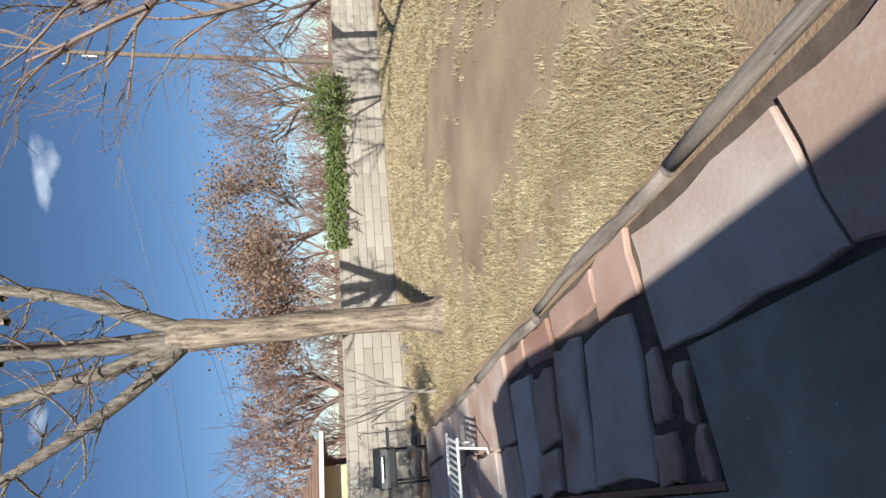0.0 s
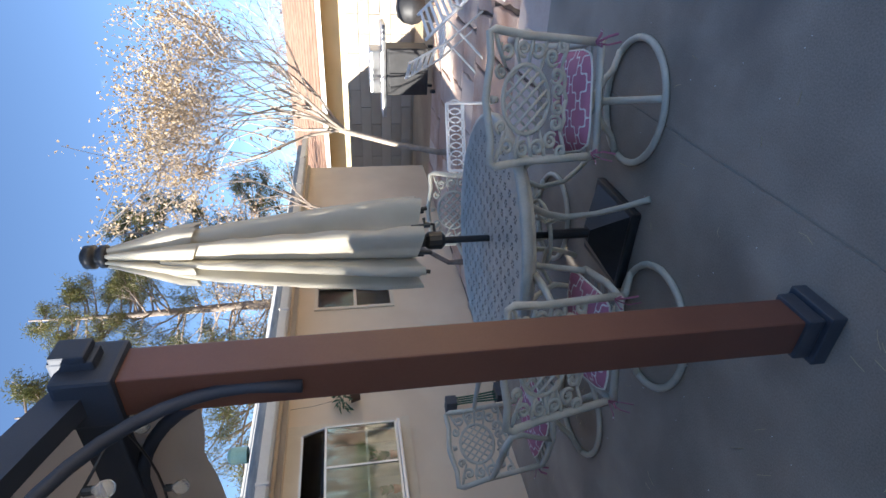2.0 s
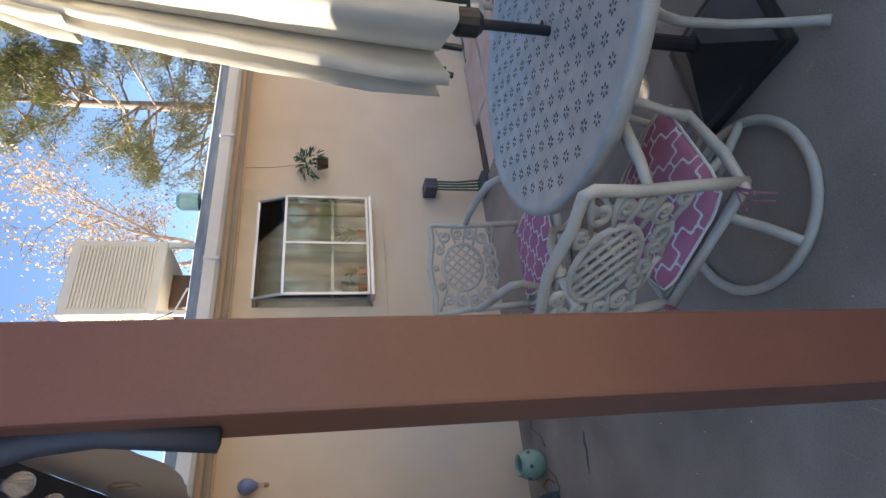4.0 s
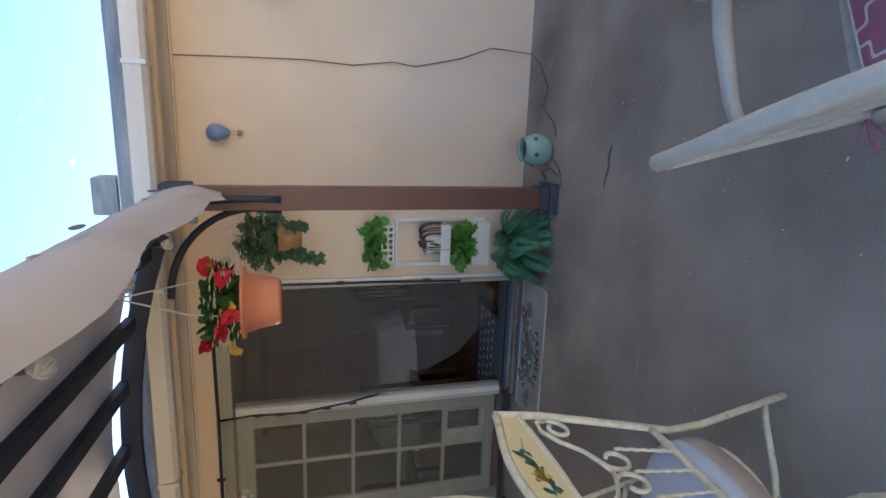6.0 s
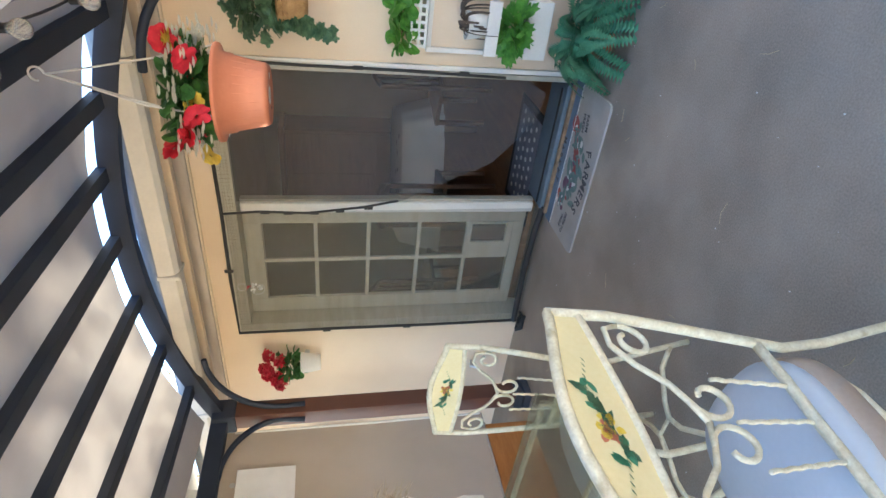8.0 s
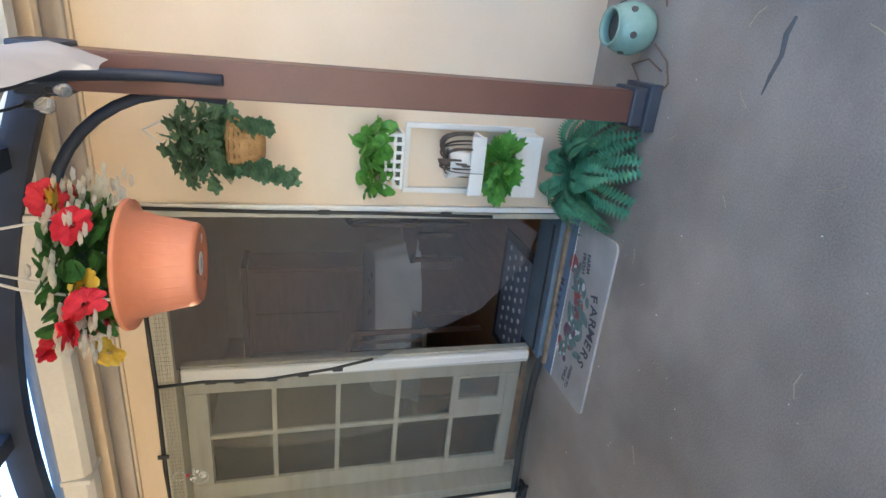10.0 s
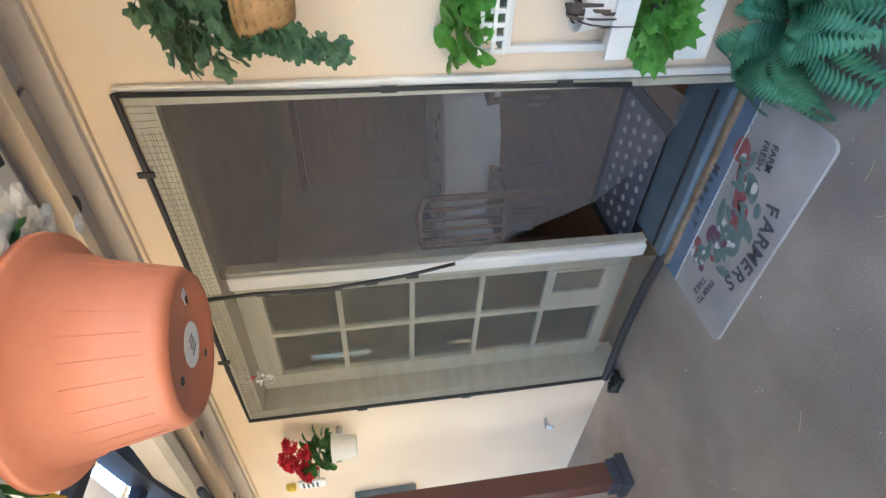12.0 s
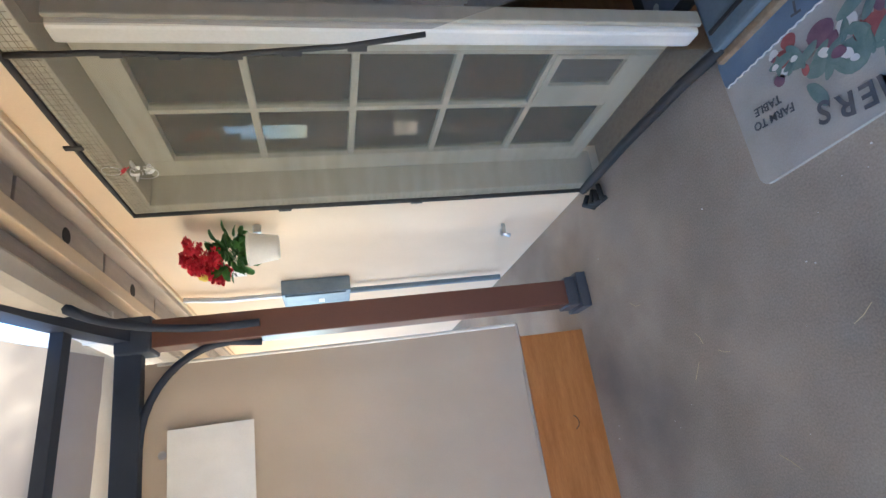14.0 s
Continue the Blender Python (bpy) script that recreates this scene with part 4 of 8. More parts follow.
for j in range(61):
    y = PYS + 0.06 + (3.60 - PYS - 0.06) * j / 60
    droop = 0.05 * abs(math.sin(y * 2.6)) + 0.02 * noise.noise(Vector((y * 3, 0, 0))) + (0.05 if y > 3.3 else 0)
    row = [bm.verts.new((PXE + 0.06 + 0.035 * math.sin(k * 0.8) + 0.01 * noise.noise(Vector((y * 4, k, 0))), y, roof_z(PXE + 0.06, y) - k * (0.055 + droop * 0.35))) for k in range(5)]
    if prev:
        for k in range(4):
            bm.faces.new((prev[k], row[k], row[k + 1], prev[k + 1]))
    prev = row
part("valance", bm, CANVAS, canopy, "hanging canvas edge with tie holes", True)
# the canvas is whole; dark discs paint the tie holes' shade on it
for y in (1.35, 2.15, 3.0):
    part("tie_hole", lathe(bmesh.new(), [(0.0, 0.0), (0.022, 0.0), (0.026, 0.003), (0.0, 0.004)], 14), HOLE, canopy, "dark oval disc for the shade in a tie hole", m=pose(PXE + 0.112, y + 0.2, 2.165, 0, 90, 0) @ Matrix.Diagonal((0.7, 1.6, 1, 1)))
for y in (2.15, 3.2):
    part("tie", tubed(arc(PXE + 0.075, y, 2.16, 0.045, -60, 250, 10, "yz"), 0.006, 5), CANVAS, canopy, "", True)

curtain = thing("side_curtain", pose(0, 0, 0), "hanging beige canvas curtain on the pergola's closed side", "curtain")
bm = bmesh.new()
prev = None
for j in range(91):
    y = 0.95 + (3.74 - 0.95) * j / 90
    x = -1.865 + 0.008 * math.sin(y * 9) + 0.008 * noise.noise(Vector((y * 5, 0, 0)))
    row = [bm.verts.new((x + 0.006 * noise.noise(Vector((y * 4, k, 5))), y, 2.178 - k * 0.298 + (0.004 * math.sin(y * 14) if k == 0 else 0))) for k in range(7)]
    if prev:
        for k in range(6):
            bm.faces.new((prev[k], row[k], row[k + 1], prev[k + 1]))
    prev = row
part("cloth", bm, CURTAIN, curtain, "", True)
part("hem", tubed([(-1.865, 0.95, 0.392), (-1.862, 2.3, 0.39), (-1.865, 3.74, 0.392)], 0.008, 6), CANVAS, curtain)
part("side_hem", tubed([(-1.862, 3.735, 2.12), (-1.858, 3.73, 1.2), (-1.862, 3.735, 0.4)], 0.009, 6), WHITEPAINT, curtain, "pale side hem")
for i in range(9):
    y = 3.66 - i * 0.32
    part("grommet", lathe(bmesh.new(), [(0.008, 0), (0.016, 0.002), (0.018, 0.006), (0.008, 0.006)], 12), STEEL, curtain, "steel grommet", m=pose(-1.852, y, 2.09, 0, 90, 0))
# hung before the opaque curtain; stands in for a white panel glimpsed behind it
sheetp = thing("show_through_sheet", pose(-1.845, 3.08, 1.71), "white sheet on the curtain for a panel showing through it", "cloth")
bm = bmesh.new()
prev = None
for j in range(14):
    row = [bm.verts.new((0.004 * math.sin(j * 0.9 + k), -0.36 + 0.72 * j / 13, k * 0.12)) for k in range(4)]
    if prev:
        for k in range(3):
            bm.faces.new((prev[k], row[k], row[k + 1], prev[k + 1]))
    prev = row
part("sheet", bm, TABLECLOTH, sheetp, "", True)
chest = thing("wooden_chest", pose(-2.13, 2.66, 0), "low varnished orange wooden chest standing behind the curtain", "chest")
part("front_board", boxed(0.185, 0.21, -1.02, 1.02, 0.0, 0.36, 0.004), ORANGEWOOD, chest)
part("back_board", boxed(-0.21, -0.185, -1.02, 1.02, 0.0, 0.36, 0.004), ORANGEWOOD, chest)
for y in (-1.0, 1.0):
    part("end_board", boxed(-0.184, 0.184, y - 0.018, y + 0.018, 0.0, 0.36, 0.004), ORANGEWOOD, chest)
part("lid", boxed(-0.22, 0.22, -1.03, 1.03, 0.362, 0.385, 0.006), ORANGEWOOD, chest)
part("scratch", tubed(arc(0.212, 0.55, 0.17, 0.035, 200, 340, 8, "yz"), 0.003, 4), DARKWOOD, chest, "dark curved scuff mark")

# flat cover added farther west along the house to cast the patio's shade
cover = thing("added_shade_cover", pose(0, 0, 0), "flat white cover on posts, added to shade the patio from the west", "patio cover")
part("cover_roof", boxed(-7.9, -1.86, 1.0, 4.08, 2.56, 2.64, 0.01), WHITEPAINT, cover)
for i in range(6):
    part("cover_beam", boxed(-7.6 + i * 0.98, -7.54 + i * 0.98, 1.02, 3.84, 2.44, 2.559, 0.004), WHITEPAINT, cover)
for x in (-7.7, -5.2, -2.7):
    part("cover_post", boxed(x - 0.05, x + 0.05, 1.0, 1.1, 0, 2.42, 0.006), WHITEPAINT, cover)

# string of bulbs under the east beam and along the arch
lights = thing("string_lights", pose(0, 0, 0), "string of clear round bulbs hung along the pergola beam", "lights")
def cable_run(pts, n, sag):
    out = []
    for a, c in zip(pts, pts[1:]):
        a, c = Vector(a), Vector(c)
        for i in range(n):
            u = i / n
            out.append(a.lerp(c, u) - Vector((0, 0, sag * 4 * u * (1 - u))))
    return out + [Vector(pts[-1])]
run = cable_run([(PXE - 0.05, y, 2.15) for y in (0.95, 1.5, 2.05, 2.6, 3.15, 3.7)], 8, 0.05)
part("cable", tubed(run, 0.004, 5), BLACKPLASTIC, lights)
bulb_profile = [(0.0, -0.068), (0.012, -0.065), (0.020, -0.057), (0.0225, -0.045), (0.020, -0.034), (0.013, -0.026), (0.010, -0.018)]
for i in range(0, len(run), 4):
    p = run[i]
    b = part("socket", lathe(bmesh.new(), [(0.011, -0.02), (0.012, 0.0), (0.006, 0.006)], 8), BLACKPLASTIC, lights, m=pose(p.x, p.y, p.z - 0.004))
    part("bulb", lathe(bmesh.new(), bulb_profile, 12), BULB, b, "clear glass bulb", True)
run2 = cable_run([(1.0, PYS + 0.06, 2.14), (0.3, PYS + 0.05, 2.33), (-0.4, PYS + 0.05, 2.36), (-1.1, PYS + 0.05, 2.32), (-1.7, PYS + 0.06, 2.16)], 8, 0.05)
part("cable", tubed(run2, 0.004, 5), BLACKPLASTIC, lights)
for i in range(2, len(run2), 5):
    p = run2[i]
    b = part("socket", lathe(bmesh.new(), [(0.011, -0.02), (0.012, 0.0), (0.006, 0.006)], 8), BLACKPLASTIC, lights, m=pose(p.x, p.y, p.z - 0.004))
    part("bulb", lathe(bmesh.new(), bulb_profile, 12), BULB, b, "clear glass bulb", True)


# ---- cast aluminium patio set ----
def facing(x, y, dx, dy):
    """A pose on the floor that turns local +y towards (dx, dy)."""
    return pose(x, y, 0, 0, 0, math.degrees(math.atan2(-dx, dy)))


def back_lattice():
    """Cast filling of a chair back: a diamond lattice in an oval, ringed by leaf scrolls, open below."""
    bm = bmesh.new()
    CZ, RX, RZ = 0.70, 0.135, 0.115
    for s in (-1, 1):
        for k in range(-4, 5):
            pts = []
            for i in range(17):
                u = i / 16 * 2 - 1
                x, z = k * 0.052 + s * u * 0.11, CZ + u * 0.125
                if (x / RX) ** 2 + ((z - CZ) / RZ) ** 2 < 1.05:
                    pts.append((x, 0.003 * s, z))
            if len(pts) > 2:
                tube(bm, [pts[0], pts[-1]], 0.0075, 5, flat=0.6)
    tube(bm, [(RX * math.cos(a), 0, CZ + RZ * math.sin(a)) for a in [2 * math.pi * i / 24 for i in range(24)]], 0.010, 6, True)
    for s in (-1, 1):
        for cx, cz, r, a0, turn in ((0.185, 0.795, 0.036, 40, 430), (0.195, 0.715, 0.032, 200, -430), (0.192, 0.64, 0.034, 60, 430), (0.165, 0.57, 0.036, 230, -430),
                                    (0.105, 0.825, 0.026, 0, 400), (0.095, 0.545, 0.034, 120, 430), (0.035, 0.535, 0.030, 200, -430), (0.21, 0.515, 0.026, 0, 400)):
            tube(bm, [(s * x, 0, z) for x, _, z in spiral(cx, cz, r, r * 0.35, a0, a0 + turn, 15)], [0.0065 + 0.004 * math.sin(math.pi * i / 15) for i in range(16)], 5)
            tube(bm, [(s * cx, 0.002, cz - r * 0.25), (s * (cx + 0.004), 0.004, cz + r * 0.25)], [0.009, 0.004], 5)
        for a, b, c in (((0.245, 0.85), (0.20, 0.835), (0.12, 0.80)), ((0.245, 0.745), (0.20, 0.755), (0.13, 0.73)), ((0.243, 0.665), (0.20, 0.675), (0.135, 0.69)), ((0.24, 0.60), (0.20, 0.605), (0.12, 0.63)), ((0.24, 0.49), (0.19, 0.50), (0.13, 0.52))):
            tube(bm, [(s * p[0], 0, p[1]) for p in (a, b, c)], [0.008, 0.011, 0.007], 5, flat=0.6)
        tube(bm, [(s * 0.13, 0, 0.52), (s * 0.08, 0, 0.498), (s * 0.04, 0, 0.505), (0, 0, 0.49)], 0.009, 6)
    tube(bm, [(0, 0, 0.84), (0, 0, 0.87)], [0.012, 0.018], 6)
    lean = Matrix.Translation((0, -0.24, 0.42)) @ Matrix.Rotation(radians(12), 4, "X") @ Matrix.Translation((0, 0, -0.42))
    bmesh.ops.transform(bm, matrix=lean, verts=bm.verts)
    return bm


def patio_chair(m, label, turn=0.0):
    c = thing("patio_chair", m, label, "chair", "chairs round the patio table")
    ring = [(0.285 * math.cos(a), 0.285 * math.sin(a), 0.018) for a in [2 * math.pi * i / 32 for i in range(32)]]
    base = part("base_ring", tubed(ring, 0.017, 8, True), CAST, c, "", True)
    for k in range(3):
        a = radians(30 + 120 * k + turn)
        pts = [(r * math.cos(a), r * math.sin(a), z) for r, z in ((0.28, 0.03), (0.25, 0.045), (0.18, 0.085), (0.12, 0.15), (0.06, 0.20), (0.02, 0.235))]
        part("base_leg", tubed(pts, 0.017, 7), CAST, base, "", True)
    part("swivel_hub", lathe(bmesh.new(), [(0.03, 0.19), (0.045, 0.22), (0.045, 0.265), (0.10, 0.285), (0.10, 0.30)], 14), CAST, c, "", True)
    fr = [(-0.235, -0.24, 0.325), (-0.25, -0.1, 0.315), (-0.255, 0.12, 0.320), (-0.21, 0.23, 0.330), (-0.1, 0.265, 0.330), (0.1, 0.265, 0.330), (0.21, 0.23, 0.330), (0.255, 0.12, 0.320), (0.25, -0.1, 0.315), (0.235, -0.24, 0.325)]
    part("seat_frame", tubed(fr, 0.018, 8, True), CAST, c, "", True)
    bm = bmesh.new()
    for k in range(7):
        y = -0.2 + k * 0.07
        tube(bm, [(-0.24, y, 0.32), (0, y, 0.305), (0.24, y, 0.32)], 0.008, 4)
    part("seat_slats", bm, CAST, c)
    lean = lambda x, z: (x, -0.24 - (z - 0.42) * math.tan(radians(12)), z)
    bf = [lean(-0.232, 0.30), lean(-0.24, 0.5), lean(-0.245, 0.7), lean(-0.262, 0.84), lean(-0.25, 0.868), lean(-0.15, 0.862), lean(-0.06, 0.878), lean(0, 0.886), lean(0.06, 0.878), lean(0.15, 0.862), lean(0.25, 0.868), lean(0.262, 0.84), lean(0.245, 0.7), lean(0.24, 0.5), lean(0.232, 0.30)]
    part("back_frame", tubed(bf, 0.017, 8), CAST, c, "", True)
    part("back_lattice", back_lattice(), CAST, c, "cast scrollwork back filling", True)
    for s in (-1, 1):
        pts = [(s * 0.245, -0.29, 0.66), (s * 0.27, -0.2, 0.655), (s * 0.285, -0.05, 0.645), (s * 0.285, 0.12, 0.63), (s * 0.275, 0.2, 0.60), (s * 0.265, 0.2, 0.54), (s * 0.26, 0.14, 0.42), (s * 0.255, 0.1, 0.325)]
        part("armrest", tubed(pts, [0.014, 0.016, 0.02, 0.021, 0.019, 0.016, 0.015, 0.015], 8), CAST, c, "", True)
    # cushion
    bm = bmesh.new()
    n = 14
    g = []
    for i in range(n + 1):
        row = []
        for j in range(n + 1):
            u, v = 2 * i / n - 1, 2 * j / n - 1
            w = 0.222 + 0.02 * v
            x, y = u * w, v * 0.225
            k = max(abs(u), abs(v))
            if abs(u) + abs(v) > 1.6:
                sq = 1 - (abs(u) + abs(v) - 1.6) * 0.22
                x, y = x * sq, y * sq
            row.append((x, y, 0.032 * (1 - k ** 4)))
        g.append(row)
    up = [[bm.verts.new((x, y, 0.36 + z)) for x, y, z in row] for row in g]
    dn = [[bm.verts.new((x, y, 0.352 - z * 0.5)) for x, y, z in row] for row in g]
    for i in range(n):
        for j in range(n):
            bm.faces.new((up[i][j], up[i + 1][j], up[i + 1][j + 1], up[i][j + 1]))
            bm.faces.new((dn[i][j], dn[i][j + 1], dn[i + 1][j + 1], dn[i + 1][j]))
    rim_i = [(i, 0) for i in range(n)] + [(n, j) for j in range(n)] + [(n - i, n) for i in range(n)] + [(0, n - j) for j in range(n)]
    for q, (i, j) in enumerate(rim_i):
        a, b = rim_i[(q + 1) % len(rim_i)]
        bm.faces.new((dn[i][j], dn[a][b], up[a][b], up[i][j]))
    cu = part("cushion", bm, CUSHION, c, "plum cushion with white trellis pattern", True)
    part("piping", tubed([(g[i][j][0] * 1.012, g[i][j][1] * 1.012, 0.356) for i, j in rim_i], 0.005, 5, True), WHITEPETAL, cu, "white piping")
    for s in (-1, 1):
        bm = bmesh.new()
        for dx, dz, dy in ((0.02, -0.07, -0.03), (-0.01, -0.09, -0.02), (0.03, 0.02, -0.05), (-0.02, 0.015, -0.05)):
            tube(bm, [(s * 0.225, -0.235, 0.35), (s * (0.225 + dx), -0.27 + dy * 0.5, 0.345 + dz * 0.4), (s * (0.235 + dx), -0.27 + dy, 0.345 + dz)], 0.006, 4, flat=0.4)
        part("cushion_tie", bm, CUSHION, cu)
    return c


WIDE = Matrix.Diagonal((1.11, 1.07, 1.02, 1))
patio_chair(facing(2.56, 0.515, 0.946, 0.324) @ WIDE, "cream cast-aluminium swivel chair with a plum trellis cushion, turned aside")
patio_chair(facing(1.90, 1.48, 0.95, 0.31) @ WIDE, "cream cast-aluminium swivel chair with plum cushion beside the post", 15)
patio_chair(facing(2.37, 2.58, -0.13, -0.99) @ WIDE, "cream cast-aluminium swivel chair with plum cushion before the house wall", 40)
patio_chair(facing(3.36, 1.62, -1.0, -0.25) @ WIDE, "cream cast-aluminium swivel chair behind the patio table", 70)

TX, TY, TR, TZ = 2.555, 1.295, 0.70, 0.75
table = thing("patio_table", pose(TX, TY, 0), "round cream cast-aluminium patio table with a pierced flower pattern", "table")
top = part("tabletop", lathe(bmesh.new(), [(TR - 0.03, TZ - 0.055), (TR - 0.005, TZ - 0.05), (TR, TZ - 0.03), (TR, TZ - 0.008), (TR - 0.008, TZ), (TR - 0.03, TZ + 0.001), (TR - 0.035, TZ - 0.004), (0.0, TZ - 0.004)], 56), CASTTOP, table, "", True)
# nothing is cut: flat dark petals paint the shade of six-petal holes
bm = bmesh.new()
k = 0.085
for i in range(-8, 9):
    for j in range(-9, 10):
        x, y = (i + 0.5 * (j % 2)) * k, j * k * 0.866
        if 0.05 < math.hypot(x, y) < TR - 0.07:
            for p in range(6):
                a = math.pi / 3 * p + 0.3
                c, s = math.cos(a), math.sin(a)
                pts = [(0.007, 0), (0.016, 0.0055), (0.025, 0), (0.016, -0.0055)]
                bm.faces.new([bm.verts.new((x + c * u - s * v, y + s * u + c * v, TZ - 0.0028)) for u, v in pts])
tagged(part("pierced_pattern", bm, HOLE, top, "rows of flat dark petals painted as shaded flower holes"), kind="stuff")
part("hole_ring", lathe(bmesh.new(), [(0.028, TZ - 0.003), (0.032, TZ + 0.003), (0.026, TZ + 0.003), (0.024, TZ - 0.003)], 16), CAST, top)
part("apron", lathe(bmesh.new(), [(TR - 0.09, TZ - 0.09), (TR - 0.075, TZ - 0.09), (TR - 0.075, TZ - 0.056), (TR - 0.09, TZ - 0.056)], 40), CAST, table, "", True)
for q in range(4):
    a = radians(48 + 90 * q)
    pts = [(r * math.cos(a), r * math.sin(a), z) for r, z in ((0.50, TZ - 0.06), (0.47, 0.62), (0.36, 0.50), (0.30, 0.38), (0.33, 0.22), (0.42, 0.10), (0.50, 0.02), (0.52, 0.004))]
    part("leg", tubed(pts, [0.022, 0.024, 0.024, 0.024, 0.022, 0.022, 0.024, 0.026], 8, flat=0.7), CAST, table, "", True)
    pts = [(r * math.cos(a), r * math.sin(a), z) for r, z in ((0.30, 0.40), (0.2, 0.44), (0.1, 0.40), (0.06, 0.36))]
    part("stretcher", tubed(pts, 0.012, 6), CAST, table, "", True)
part("shelf_ring", tubed([(0.2 * math.cos(a), 0.2 * math.sin(a), 0.43) for a in [2 * math.pi * i / 24 for i in range(24)]], 0.012, 6, True), CAST, table, "", True)

umb = thing("patio_umbrella", pose(TX - 0.07, TY - 0.04, 0), "closed beige patio umbrella standing through the table", "umbrella")
part("pole", tubed([(0, 0, 0.12), (0.012, 0.01, 1.2), (0.03, 0.02, 2.78)], 0.019, 10), BLACKPLASTIC, umb, "black metal pole", True)
bm = box(bmesh.new(), -0.24, 0.24, -0.24, 0.24, 0.0, 0.05, 0.015)
low = [bm.verts.new((x * 0.21, y * 0.21, 0.05)) for x, y in ((-1, -1), (1, -1), (1, 1), (-1, 1))]
hi = [bm.verts.new((x * 0.04, y * 0.04, 0.17)) for x, y in ((-1, -1), (1, -1), (1, 1), (-1, 1))]
for i in range(4):
    bm.faces.new((low[i], low[(i + 1) % 4], hi[(i + 1) % 4], hi[i]))
bm.faces.new(hi)
tube(bm, [(0, 0, 0.15), (0, 0, 0.40)], 0.03, 10)
part("base", bm, BLACKPLASTIC, umb, "black moulded umbrella base")
def folds(zs, rs, seed, n=192, ribs=8, hem=0.05):
    """Closed cloth: eight hanging pleats that lap one over the next, with a stepped hem."""
    bm = bmesh.new()
    prev = None
    for k, (z, r) in enumerate(zip(zs, rs)):
        row = []
        for j in range(n):
            a = 2 * math.pi * j / n
            q = (a * ribs / (2 * math.pi) + 0.10 * math.sin(z * 1.7 + seed)) % ribs
            f, rib = q % 1, int(q)
            w = (f / 0.78) ** 0.8 if f < 0.78 else ((1 - f) / 0.22) ** 1.2
            size = 1 + 0.20 * noise.noise(Vector((rib * 3.1, seed, z * 0.5)))
            rr = r * (0.46 + 0.60 * w * size + 0.05 * math.sin(f * 11 + rib + z * 1.5))
            tw = a + 0.30 * w * (0.5 if f < 0.78 else 1.0)
            drop = hem * (w + 0.5 * noise.noise(Vector((rib * 1.7, 0, seed)))) if k == 0 else 0.0
            row.append(bm.verts.new((0.008 + 0.013 * (z - 1.1) + rr * math.cos(tw), 0.01 + 0.008 * (z - 1.1) + rr * math.sin(tw), z - drop)))
        if prev:
            for j in range(n):
                bm.faces.new((prev[j], prev[(j + 1) % n], row[(j + 1) % n], row[j]))
        prev = row
    return bm
part("canopy", folds([1.19, 1.26, 1.38, 1.5, 1.6, 1.75, 1.85, 2.0, 2.1, 2.2, 2.30, 2.40, 2.46], [0.262, 0.260, 0.250, 0.238, 0.228, 0.210, 0.198, 0.178, 0.164, 0.150, 0.132, 0.112, 0.09], 0.0), UMBCLOTH, umb, "beige cloth folded in long pleats", True)
part("vent_flap", folds([2.34, 2.38, 2.47, 2.58, 2.68, 2.75], [0.158, 0.148, 0.122, 0.09, 0.062, 0.045], 4.0, hem=0.07), UMBCLOTH, umb, "small upper flap of beige cloth", True)
part("finial", lathe(bmesh.new(), [(0.045, 2.72), (0.06, 2.73), (0.06, 2.76), (0.045, 2.77), (0.045, 2.785), (0.062, 2.79), (0.06, 2.835), (0.03, 2.855), (0, 2.86)], 18), BLACKPLASTIC, umb, "black stepped finial", True, m=pose(0.035, 0.02, 0))
part("hub", lathe(bmesh.new(), [(0.03, 1.0), (0.05, 1.02), (0.05, 1.09), (0.035, 1.11), (0.035, 1.2)], 12), BLACKPLASTIC, umb, "black crank housing")
part("crank", tubed([(0.03, -0.02, 1.05), (0.09, -0.05, 1.05), (0.10, -0.055, 1.10), (0.13, -0.07, 1.10)], 0.009, 6), BLACKPLASTIC, umb)
for q in range(8):
    a = 2 * math.pi * q / 8 + 0.2
    part("rib_tip", tubed([(0.17 * math.cos(a), 0.17 * math.sin(a), 1.2), (0.185 * math.cos(a), 0.185 * math.sin(a), 1.10)], 0.012, 6), BLACKPLASTIC, umb)

